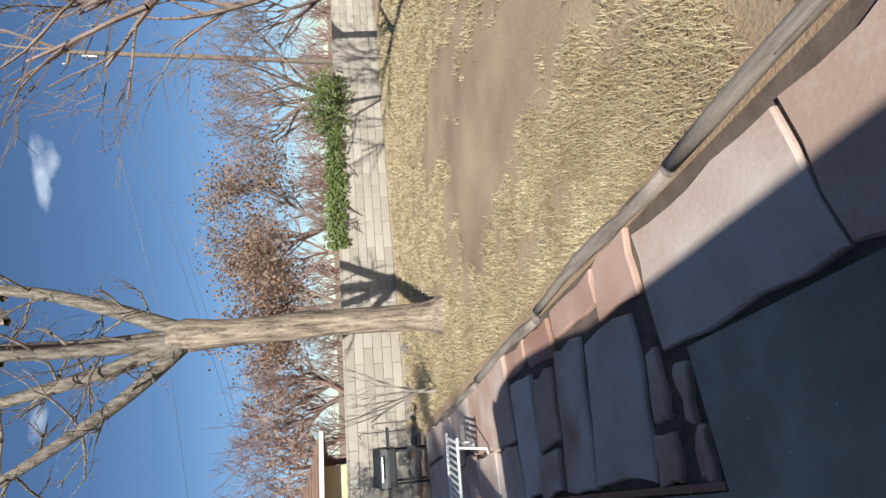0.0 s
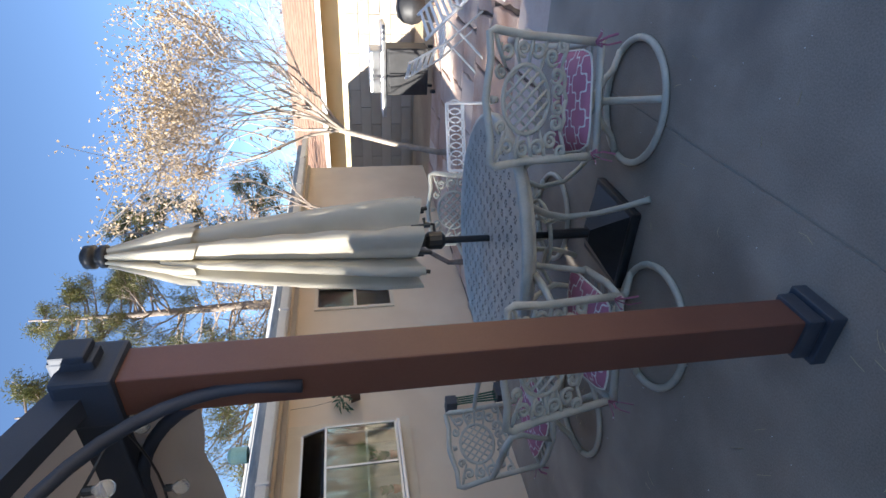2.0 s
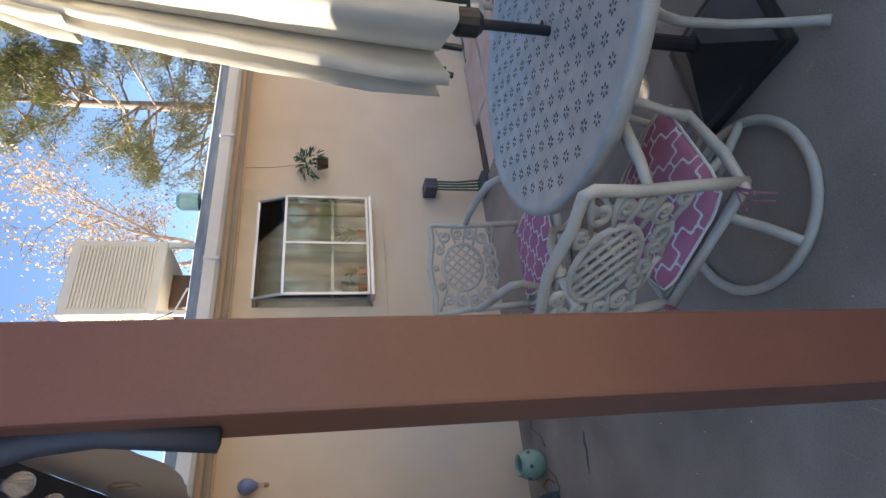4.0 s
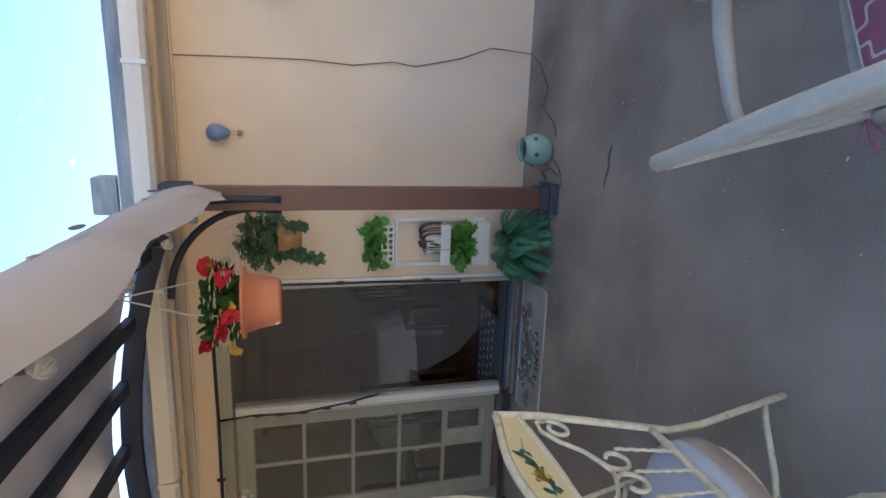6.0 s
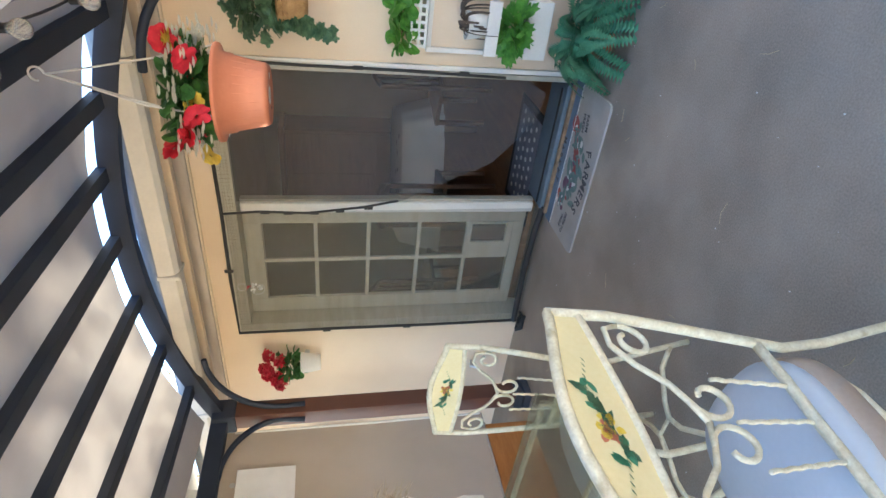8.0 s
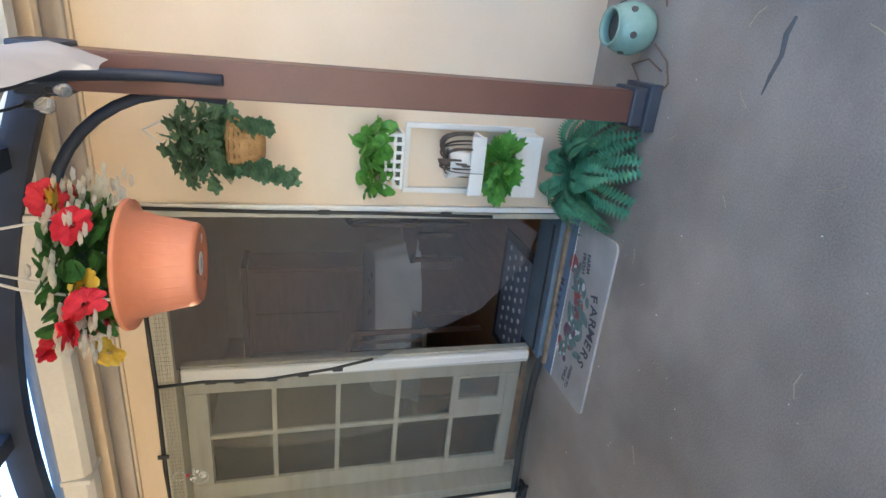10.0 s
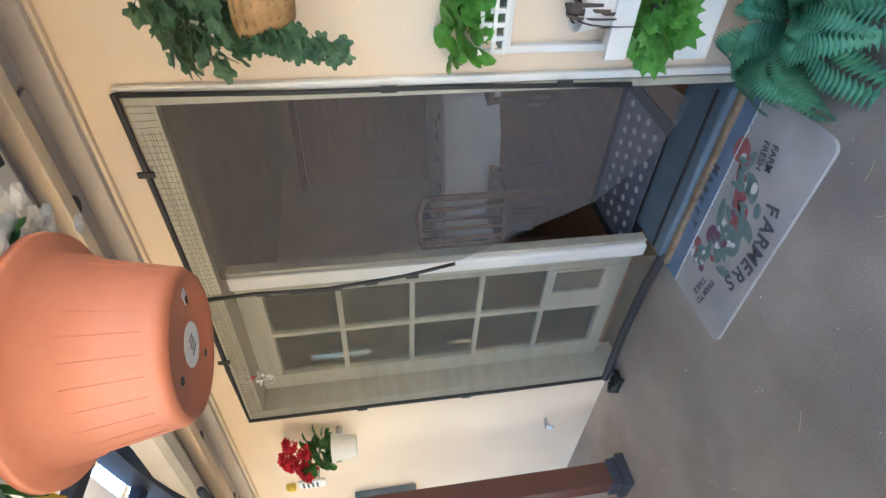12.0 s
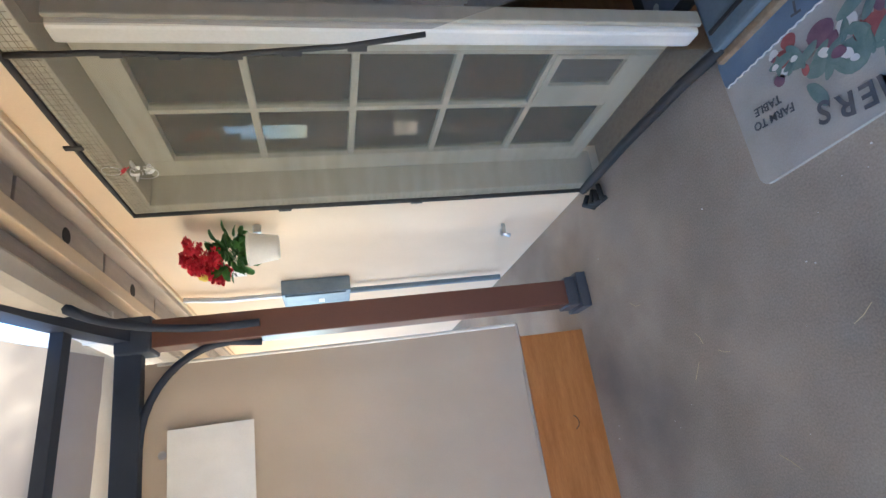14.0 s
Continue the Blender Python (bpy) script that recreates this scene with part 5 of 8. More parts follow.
# ---- cream iron set under the pergola ----
def iron_chair(m, label):
    c = thing("iron_chair", m, label, "chair", "iron chairs round the glass table")
    W = 0.262
    def back(x, z):
        k = 0.72 + 0.28 * min(1.0, max(0.0, (z - 0.47) / 0.42))
        return (x * k, -0.185 - (z - 0.45) * 0.13, z)
    for s in (-1, 1):
        pts = [(s * 0.235, -0.235, 0.0), (s * 0.215, -0.215, 0.18), (s * 0.197, -0.19, 0.36), back(s * W, 0.48), back(s * W, 0.6), back(s * W, 0.75), back(s * W, 0.90), back(s * W, 1.04)]
        part("back_post", tubed(pts, 0.012, 7), IRON, c, "", True)
        pts = [(s * 0.17, 0.20, 0.43), (s * 0.205, 0.25, 0.36), (s * 0.205, 0.235, 0.22), (s * 0.19, 0.20, 0.10), (s * 0.195, 0.235, 0.03), (s * 0.205, 0.275, 0.012), (s * 0.205, 0.295, 0.03), (s * 0.20, 0.28, 0.05)]
        part("front_leg", tubed(pts, 0.013, 7), IRON, c, "", True)
        pts = [(s * 0.225, -0.22, 0.09), (s * 0.16, -0.17, 0.13), (s * 0.08, -0.06, 0.15), (s * 0.055, 0.0, 0.155), (s * 0.08, 0.07, 0.15), (s * 0.15, 0.15, 0.13), (s * 0.19, 0.205, 0.10)]
        part("stretcher", tubed(pts, 0.011, 7), IRON, c, "", True)
    part("stretcher_bar", tubed([(-0.055, 0.0, 0.155), (0.055, 0.0, 0.155)], 0.009, 6), IRON, c)
    # crest rail and painted panel
    def crest(x):
        return 1.035 + 0.045 * math.cos(x / W * math.pi / 2) ** 1.3
    xs = [-W + 2 * W * i / 16 for i in range(17)]
    part("crest_rail", tubed([back(x, crest(x)) for x in xs], 0.012, 7), IRON, c, "", True)
    part("lower_rail", tubed([back(x, 0.968 - 0.014 * math.cos(x / W * math.pi / 2)) for x in xs], 0.010, 7), IRON, c, "", True)
    bm = bmesh.new()
    prev = None
    for x in xs:
        a, b = back(x, crest(x)), back(x, 0.968 - 0.014 * math.cos(x / W * math.pi / 2))
        row = [bm.verts.new((a[0], a[1] + 0.003, a[2])), bm.verts.new((b[0], b[1] + 0.003, b[2])), bm.verts.new((b[0], b[1] - 0.003, b[2])), bm.verts.new((a[0], a[1] - 0.003, a[2]))]
        if prev:
            for j in range(4):
                bm.faces.new((prev[j], row[j], row[(j + 1) % 4], prev[(j + 1) % 4]))
        prev = row
    pn = part("crest_panel", bm, PANELYEL, c, "pale yellow panel with painted flowers")
    rng = random.Random(3)
    def petal(bm, x, dz, ang, ln, wd):
        for side in (-1, 1):
            p = back(x, 1.012 + dz)
            a = radians(ang)
            u, w = (math.cos(a), math.sin(a)), (-math.sin(a), math.cos(a))
            bm.faces.new([bm.verts.new((p[0] + u[0] * q * ln + w[0] * r * wd, p[1] + side * 0.0048 - (u[1] * q * ln + w[1] * r * wd) * 0.13, p[2] + u[1] * q * ln + w[1] * r * wd))
                          for q, r in ((0, 0), (0.3, 0.5), (0.7, 0.45), (1, 0), (0.7, -0.4), (0.3, -0.5))])
    for mat, kind in ((LEAFDARK, "leaf"), (FERN, "leaf"), (TERRACOTTA, "rose"), (YELLOW, "rose"), (LEAFDARK, "stem")):
        bm = bmesh.new()
        if kind == "leaf":
            for k in range(13):
                x = rng.uniform(-0.10, 0.10)
                petal(bm, x, 0.012 * math.sin(x * 30) + rng.uniform(-0.006, 0.006), rng.choice((20, 150, 200, -30, 60, 250)) + rng.uniform(-20, 20), rng.uniform(0.022, 0.038), rng.uniform(0.011, 0.017))
        elif kind == "rose":
            for k in range(10):
                petal(bm, -0.012 + rng.gauss(0, 0.010), rng.gauss(0.004, 0.007), rng.uniform(0, 360), 0.019, 0.015)
        else:
            for k in range(22):
                petal(bm, -0.13 + 0.26 * k / 21, 0.012 * math.sin((-0.13 + 0.26 * k / 21) * 30), 20, 0.013, 0.0025)
        tagged(part("painted_spray", bm, mat, pn), kind="stuff")
    # scrolls and twisted rods
    for s in (-1, 1):
        for cx, cz, r, a0, a1 in ((0.195, 0.872, 0.042, 20, -330), (0.055, 0.765, 0.052, 100, 430)):
            pts = [back(s * x, z) for x, _, z in spiral(cx, cz, r, r * 0.45, a0, a1, 16)]
            part("scroll", tubed(pts, 0.0065, 6), IRON, c, "", True)
        part("scroll", tubed([back(s * 0.235, 0.885), back(s * 0.225, 0.92), back(s * 0.18, 0.925), back(s * 0.13, 0.89), back(s * 0.09, 0.84), back(s * 0.05, 0.818), back(0, 0.80)], 0.0065, 6), IRON, c, "", True)
    for x in (-0.11, 0.0, 0.11):
        pts = []
        for i in range(25):
            z = 0.545 + 0.19 * i / 24
            p = back(x, z)
            pts.append((p[0] + 0.0012 * math.cos(i * 1.4), p[1] + 0.0012 * math.sin(i * 1.4), z))
        part("twisted_rod", tubed(pts, 0.005, 6), IRON, c, "", True)
    part("back_bottom_rail", tubed([back(-W, 0.545), back(-W * 0.5, 0.54), back(0, 0.543), back(W * 0.5, 0.54), back(W, 0.545)], 0.012, 7), IRON, c, "", True)
    # padded seat, broad and rounded at the front, straighter behind
    def outline(k, z):
        out = []
        for i in range(40):
            a = 2 * math.pi * i / 40
            e = 0.72
            u, v = math.copysign(abs(math.cos(a)) ** e, math.cos(a)), math.copysign(abs(math.sin(a)) ** e, math.sin(a))
            out.append((u * 0.235 * k * (1 + 0.06 * v), v * 0.215 * k + 0.005, z))
        return out
    bm = bmesh.new()
    prev = None
    for k, z in ((0.93, 0.455), (1.0, 0.47), (1.0, 0.495), (0.96, 0.512), (0.8, 0.524), (0.5, 0.531), (0.2, 0.534)):
        row = [bm.verts.new(p) for p in outline(k, z)]
        for i in range(40):
            if prev:
                bm.faces.new((prev[i], prev[(i + 1) % 40], row[(i + 1) % 40], row[i]))
        prev = row
    bm.faces.new(prev)
    seat = part("seat", bm, SEATBLUE, c, "pale blue padded vinyl seat", True)
    bm = bmesh.new()
    prev = None
    for k, z in ((0.97, 0.405), (1.015, 0.412), (1.02, 0.44), (1.012, 0.472), (0.98, 0.476)):
        row = [bm.verts.new(p) for p in outline(k, z)]
        for i in range(40):
            if prev:
                bm.faces.new((prev[i], prev[(i + 1) % 40], row[(i + 1) % 40], row[i]))
        prev = row
    part("welt", bm, SEATRIM, seat, "tan seat edge", True)
    part("seat_ring", tubed([(0.215 * math.cos(a), 0.205 * math.sin(a), 0.40) for a in [2 * math.pi * i / 28 for i in range(28)]], 0.011, 6, True), IRON, c, "", True)
    for s in (-1, 1):
        part("foot_scroll", tubed([(s * 0.21, y, z) for y, z in ((0.30, 0.02), (0.34, 0.03), (0.345, 0.06), (0.32, 0.065), (0.315, 0.05))], 0.010, 6), IRON, c, "", True)
        part("apron_scroll", tubed([(x * s, 0.235, z) for x, _, z in spiral(0.09, 0.36, 0.045, 0.018, 90, 450, 14)], 0.007, 5), IRON, c, "", True)
    return c


iron_chair(facing(0.432, 1.795, -1.0, 0.06), "antiqued cream iron chair with pale blue seat, at the glass table")
iron_chair(facing(-0.325, 2.445, 0.01, -1.0), "antiqued cream iron chair with painted crest, behind the glass table")

gt = thing("glass_table", pose(-0.50, 1.72, 0), "glass-topped dining table on a cream iron frame", "table")
HX, HY, CH = 0.68, 0.76, 0.28
octo = [(HX - CH, -HY), (HX, -HY + CH), (HX, HY - CH), (HX - CH, HY), (-HX + CH, HY), (-HX, HY - CH), (-HX, -HY + CH), (-HX + CH, -HY)]
part("glass_top", prism(bmesh.new(), octo, 0.735, 0.747), TABLEGLASS, gt, "thick greenish glass top").visible_shadow = False
part("top_frame", tubed([(x * 0.96, y * 0.96, 0.722) for x, y in octo], 0.012, 6, True), IRON, gt)
for sx, sy in ((1, 1), (1, -1), (-1, 1), (-1, -1)):
    pts = [(sx * r * 0.7, sy * r * 0.72, z) for r, z in ((0.84, 0.715), (0.7, 0.66), (0.5, 0.5), (0.42, 0.34), (0.5, 0.18), (0.68, 0.06), (0.8, 0.015), (0.86, 0.03))]
    part("leg", tubed(pts, 0.014, 7), IRON, gt, "", True)
    part("leg_scroll", tubed([(sx * (0.34 + x), sy * (0.34 + x), z) for x, _, z in spiral(0.05, 0.58, 0.06, 0.02, 180, 560, 16)], 0.008, 6), IRON, gt, "", True)
for y in (-0.35, 0, 0.35):
    part("crossbar", tubed([(-0.64, y, 0.722), (0.64, y, 0.722)], 0.008, 6), IRON, gt)
part("centre_knot", lathe(bmesh.new(), [(0.0, 0.27), (0.035, 0.29), (0.045, 0.32), (0.035, 0.35), (0.0, 0.37)], 14), IRON, gt, "", True)
for k in range(4):
    a = radians(45 + 90 * k)
    part("stretcher", tubed([(r * math.cos(a), r * math.sin(a), z) for r, z in ((0.02, 0.32), (0.15, 0.30), (0.25, 0.33), (0.30, 0.40))], 0.010, 6), IRON, gt, "", True)

# hanging linen-wrapped planter on jute ropes
hp = thing("hanging_planter", pose(0.28, 1.77, 1.17), "white linen-wrapped hanging planter tied with jute, filled with dark twigs", "planter")
bm = bmesh.new()
prev = None
for k in range(9):
    z = 0.25 * k / 8
    row = []
    for j in range(64):
        a = 2 * math.pi * j / 64
        ca, sa = math.cos(a), math.sin(a)
        sq = 1 / max(abs(ca), abs(sa)) ** 0.75
        r = 0.094 * sq * (1 + 0.05 * (k % 2) + 0.05 * math.sin(a * 11 + k) * (0.4 + 0.6 * (k % 2))) + 0.01 * k / 8
        row.append(bm.verts.new((r * ca, r * sa, z + 0.006 * math.sin(a * 7 + k * 2))))
    if prev:
        for j in range(64):
            bm.faces.new((prev[j], prev[(j + 1) % 64], row[(j + 1) % 64], row[j]))
    else:
        bm.faces.new(row[::-1])
    prev = row
body = part("wrap", bm, LINEN, hp, "white gathered linen in stacked ruffles")
part("twine", tubed([(0.135 * math.cos(a), 0.135 * math.sin(a), 0.19 + 0.01 * math.sin(3 * a)) for a in [2 * math.pi * i / 40 for i in range(40)]], 0.007, 6, True), ROPE, body, "jute twine belt")
rng = random.Random(12)
bm = bmesh.new()
for i in range(170):
    a, r = rng.uniform(0, 6.28), rng.uniform(0, 0.085)
    d = Vector((rng.gauss(0, 1), rng.gauss(0, 1), rng.gauss(0, 0.4))).normalized() * rng.uniform(0.025, 0.055)
    p = Vector((r * math.cos(a), r * math.sin(a), 0.245 + rng.random() * 0.03))
    tube(bm, [p - d * 0.5, p + d * 0.5 + Vector((0, 0, 0.008))], 0.004, 4)
tagged(part("twig_tangle", bm, TWIGDARK, hp, "tangle of dark twigs"), kind="stuff")
bm = bmesh.new()
bloom(bm, (0.04, 0.03, 0.30), 0.03, 14, rng)
part("flower", bm, YELLOW, hp, "small yellow flower")
bm = bmesh.new()
for i in range(60):
    a = rng.uniform(-0.5, 2.2)
    leaf(bm, (0.12 * math.cos(a), 0.12 * math.sin(a), 0.14 + rng.random() * 0.1), (math.cos(a), math.sin(a), rng.uniform(-0.8, 0.3)), (0, 0, 1), 0.06, 0.006)
part("raffia", bm, ROPE, hp, "frayed raffia bow")
for sx, sy in ((0.09, 0.0), (-0.09, -0.11)):
    pts = []
    for i in range(30):
        u = i / 29
        pts.append((sx * (1 - u) + 0.0012 * math.cos(i * 2.2), sy * (1 - u) + 0.0012 * math.sin(i * 2.2), 0.26 + 0.96 * u))
    part("rope", tubed(pts, 0.0065, 6), ROPE, hp, "twisted jute rope")
bm = bmesh.new()
for i in range(160):
    k = rng.choice(((0.09, 0.0), (-0.09, -0.11)))
    u = rng.random() * 0.7
    p = Vector((k[0] * (1 - u), k[1] * (1 - u), 0.26 + 0.96 * u))
    d = Vector((rng.gauss(0, 1), rng.gauss(0, 1), rng.gauss(0, 1))).normalized() * rng.uniform(0.012, 0.04)
    tube(bm, [p, p + d * 0.6, p + d + Vector((0, 0, -0.006))], 0.0009, 3)
tagged(part("rope_fibres", bm, ROPE, hp), kind="stuff")
tf = thing("teal_succulent", pose(-0.62, 1.42, 0.748), "teal fabric rosette lying on the glass table", "ornament")
bm = bmesh.new()
for k in range(3):
    for i in range(9 - k * 2):
        a = 2 * math.pi * i / (9 - k * 2) + k * 0.4
        leaf(bm, (0.01 * math.cos(a), 0.01 * math.sin(a), 0.01 + 0.012 * k), (math.cos(a), math.sin(a), 0.25 + 0.5 * k), (0, 0, 1), 0.11 - 0.02 * k, 0.07, -0.3)
part("petals", bm, TEAL, tf)


# ---- plants and things on the house wall ----
def foliage(rng, n, centre, spread, size, width=0.7, droop=0.0, lobes=0):
    bm = bmesh.new()
    for i in range(n):
        d = Vector((rng.gauss(0, 1), rng.gauss(0, 1), rng.gauss(0, 1))).normalized()
        p = Vector(centre) + Vector((d.x * spread[0], d.y * spread[1], d.z * spread[2])) * rng.uniform(0.35, 1)
        way = d + Vector((rng.gauss(0, 0.5), rng.gauss(0, 0.5), rng.gauss(0, 0.5) - droop))
        s = size * rng.uniform(0.6, 1.25)
        broad(bm, p, way, (rng.gauss(0, 0.4), rng.gauss(0, 0.4) - 0.4, 1), s, s * width, 0.35, lobes)
    return bm


def stalks(rng, n, base, spread, r):
    bm = bmesh.new()
    for i in range(n):
        d = Vector((rng.gauss(0, spread[0]), rng.gauss(0, spread[1]), abs(rng.gauss(spread[2], 0.03))))
        tube(bm, [base, Vector(base) + d * 0.5 + Vector((0, 0, 0.02)), Vector(base) + d], r, 4)
    return bm


# hanging terracotta planter with mixed flowers
rng = random.Random(21)
pot = thing("hanging_flower_pot", pose(0.748, 3.12, 1.655, 0, 0, 0), "terracotta plastic hanging pot crowded with red, yellow and white flowers", "flower pot")
prof = [(0.088, 0.004), (0.094, 0.0), (0.103, 0.012), (0.104, 0.02), (0.112, 0.06), (0.122, 0.11), (0.126, 0.112), (0.134, 0.15), (0.158, 0.152), (0.16, 0.164), (0.152, 0.166), (0.13, 0.155), (0.12, 0.13)]
part("pot", lathe(bmesh.new(), prof, 44), TERRACOTTA, pot, "ribbed terracotta pot", True)
for i in range(26):
    a = 2 * math.pi * i / 26
    part("rib", tubed([(r * math.cos(a), r * math.sin(a), z) for r, z in ((0.105, 0.025), (0.112, 0.06), (0.121, 0.105))], 0.0007, 4), TERRACOTTA, pot)
part("label", lathe(bmesh.new(), [(0.0, 0.0035), (0.03, 0.0035), (0.03, 0.0025), (0.0, 0.0025)], 20), CHALK, pot, "round white sticker under the pot")
for i in range(4):
    part("label_bar", boxed(-0.012 + i * 0.007, -0.0095 + i * 0.007, -0.010 + 0.004 * (i % 2), 0.010, 0.0018, 0.0024), RUGGREY, pot)
part("price_sticker", boxed(0.045, 0.065, 0.028, 0.04, 0.0022, 0.0034), CHALK, pot, "small white sticker")
for a in (0.6, 2.7, 4.8):
    part("drain_hole", lathe(bmesh.new(), [(0.0, 0.0032), (0.006, 0.0032), (0.006, 0.0022), (0, 0.0022)], 10), INSIDE, pot, m=pose(0.06 * math.cos(a), 0.06 * math.sin(a), 0))
part("soil", lathe(bmesh.new(), [(0.125, 0.14), (0, 0.145)], 24), TWIGDARK, pot)
part("leaves", foliage(rng, 330, (0, 0, 0.25), (0.165, 0.165, 0.05), 0.06, 0.7), LEAF, pot, "green leaves")
for mat, name, n, r, zz in ((RED, "red_flower", 10, 0.043, 0.24), (YELLOW, "yellow_flower", 6, 0.038, 0.225)):
    for i in range(n):
        a = 6.28 * i / n + rng.uniform(-0.25, 0.25) + n
        d = rng.uniform(0.15, 0.225)
        bm = bmesh.new()
        bloom(bm, (d * math.cos(a), d * math.sin(a), zz + rng.uniform(-0.05, 0.07)), r, 26, rng)
        part(name, bm, mat, pot)
bm = bmesh.new()
for i in range(190):
    if i % 6 == 0:
        a0, d0, z0 = rng.uniform(0, 6.28), rng.uniform(0.16, 0.22), rng.uniform(0.17, 0.27)
    a, d = a0 + rng.gauss(0, 0.11), d0 + rng.gauss(0, 0.016)
    p = Vector((d * math.cos(a), d * math.sin(a), z0 + rng.gauss(0, 0.016)))
    for q in range(5):
        b = 6.28 * q / 5
        broad(bm, p, (math.cos(b), math.sin(b), 0.4), (0, 0, 1), 0.018, 0.017, 0.3)
tagged(part("white_blossom", bm, WHITEPETAL, pot, "sprays of small white blossom"), kind="stuff")
hookp = Vector((0.04, 0.0, 0.66))
for a in (0.4, 2.5, 4.6):
    part("hanger_strap", tubed([(0.155 * math.cos(a), 0.155 * math.sin(a), 0.155), Vector((0.1 * math.cos(a), 0.1 * math.sin(a), 0.36)), hookp], 0.0035, 5), CHALK, pot, "white plastic hanger strap")
part("hook", tubed(arc(0.04, 0, 0.685, 0.022, -90, 180, 10), 0.0035, 5), CHALK, pot)

# ivy basket
rng = random.Random(22)
iv = thing("hanging_ivy_basket", pose(0.83, 4.14, 1.55), "wicker basket of trailing ivy hung on the wall", "plant basket")
prof = [(0.055, 0.0), (0.075, 0.02), (0.095, 0.08), (0.105, 0.14), (0.098, 0.145), (0.09, 0.12)]
part("basket", lathe(bmesh.new(), prof, 26), WICKER, iv, "woven brown wicker", True)
for k in range(7):
    z, r = 0.015 + k * 0.02, 0.066 + k * 0.0062
    part("weave", tubed([((r + 0.005 * math.cos(13 * a)) * math.cos(a), (r + 0.005 * math.cos(13 * a)) * math.sin(a), z) for a in [2 * math.pi * i / 52 for i in range(52)]], 0.006, 4, True), WICKER, iv)
part("ivy_leaves", foliage(rng, 210, (0, -0.01, 0.24), (0.165, 0.13, 0.13), 0.062, 0.95, 0.3, 5), LEAFDARK, iv, "dark ivy leaves")
bm = bmesh.new()
for s, ln in ((-1, 0.30), (-0.75, 0.24), (0.6, 0.2)):
    pts = [(s * (0.08 + 0.05 * i / 8), -0.05, 0.2 - ln * i / 8) for i in range(9)]
    tube(bm, pts, 0.003, 4)
    for p in pts[1:]:
        for q in range(5):
            broad(bm, p, (rng.gauss(0, 1), rng.gauss(-0.4, 0.6), rng.gauss(-0.5, 0.5)), (0, -1, 0.5), 0.05, 0.045, 0.3, 5)
part("trailing_vine", bm, LEAFDARK, iv, "trailing ivy stems")
for s in (-1, 1):
    part("hanger", tubed([(s * 0.1, 0, 0.14), (s * 0.06, 0.1, 0.4), (0, 0.185, 0.5)], 0.004, 5), CHALK, iv, "white hanger wire")

# red-flower basket beside the garden window
rng = random.Random(23)
rb = thing("flower_basket", pose(2.43, 4.235, 1.54), "straw wall basket holding red artificial flowers", "flower basket")
part("basket", lathe(bmesh.new(), [(0.075, 0), (0.09, 0.01), (0.105, 0.08), (0.10, 0.15), (0.09, 0.155), (0.085, 0.13)], 26), WICKER, rb, "straw-coloured basket", True)
for k in range(6):
    r = (0.083, 0.094, 0.1, 0.105, 0.104, 0.101)[k]
    part("weave", tubed([((r + 0.004 * math.cos(12 * a)) * math.cos(a), (r + 0.004 * math.cos(12 * a)) * math.sin(a), 0.015 + k * 0.026) for a in [2 * math.pi * i / 48 for i in range(48)]], 0.007, 4, True), WICKER, rb)
part("handle", tubed(arc(0, 0, 0.15, 0.095, 0, 180, 14), 0.006, 5), WICKER, rb)
part("leaves", foliage(rng, 40, (0, -0.02, 0.19), (0.1, 0.07, 0.05), 0.05), LEAFDARK, rb)
for i, (x, z) in enumerate(((0.09, 0.2), (0.04, 0.26), (0.1, 0.27), (-0.08, 0.2), (-0.1, 0.26), (-0.05, 0.22))):
    bm = bmesh.new()
    bloom(bm, (x, -0.05, z), 0.05, 26, rng)
    part("red_flower", bm, RED, rb)
bm = bmesh.new()
for x, z in ((-0.01, 0.22), (-0.03, 0.28), (0.01, 0.29)):
    bloom(bm, (x, -0.07, z), 0.022, 10, rng)
part("white_blossom", bm, WHITEPETAL, rb)

# green plant by the far side of the window
rng = random.Random(24)
gp = thing("hanging_wall_plant", pose(4.22, 4.2, 1.50), "small leafy plant in a dark pot hung on the wall", "plant")
part("pot", lathe(bmesh.new(), [(0.05, 0), (0.075, 0.1), (0.07, 0.1), (0.06, 0.08)], 16), DARKWOOD, gp)
part("foliage", foliage(rng, 90, (0, 0, 0.18), (0.14, 0.11, 0.11), 0.07, 0.4), LEAFDARK, gp)
part("wire", tubed([(0, 0, 0.1), (0, 0.1, 0.5), (0, 0.13, 0.85)], 0.002, 4), BLACKPLASTIC, gp)

# blue balloon ornament
bl = thing("balloon_ornament", pose(1.455, 4.29, 1.885), "blue glass hot-air-balloon ornament hung on the wall", "ornament")
part("balloon", lathe(bmesh.new(), [(0.0, 0.21), (0.03, 0.2), (0.052, 0.175), (0.056, 0.15), (0.045, 0.115), (0.02, 0.075), (0.012, 0.07)], 22), BALLOON, bl, "", True)
part("gondola", lathe(bmesh.new(), [(0.01, 0.0), (0.016, 0.01), (0.016, 0.03), (0.01, 0.03)], 12), WICKER, bl)
for a in (0.5, 2.6, 4.7):
    part("cord", tubed([(0.012 * math.cos(a), 0.012 * math.sin(a), 0.03), (0.012 * math.cos(a), 0.012 * math.sin(a), 0.075)], 0.0015, 4), CABLE, bl)

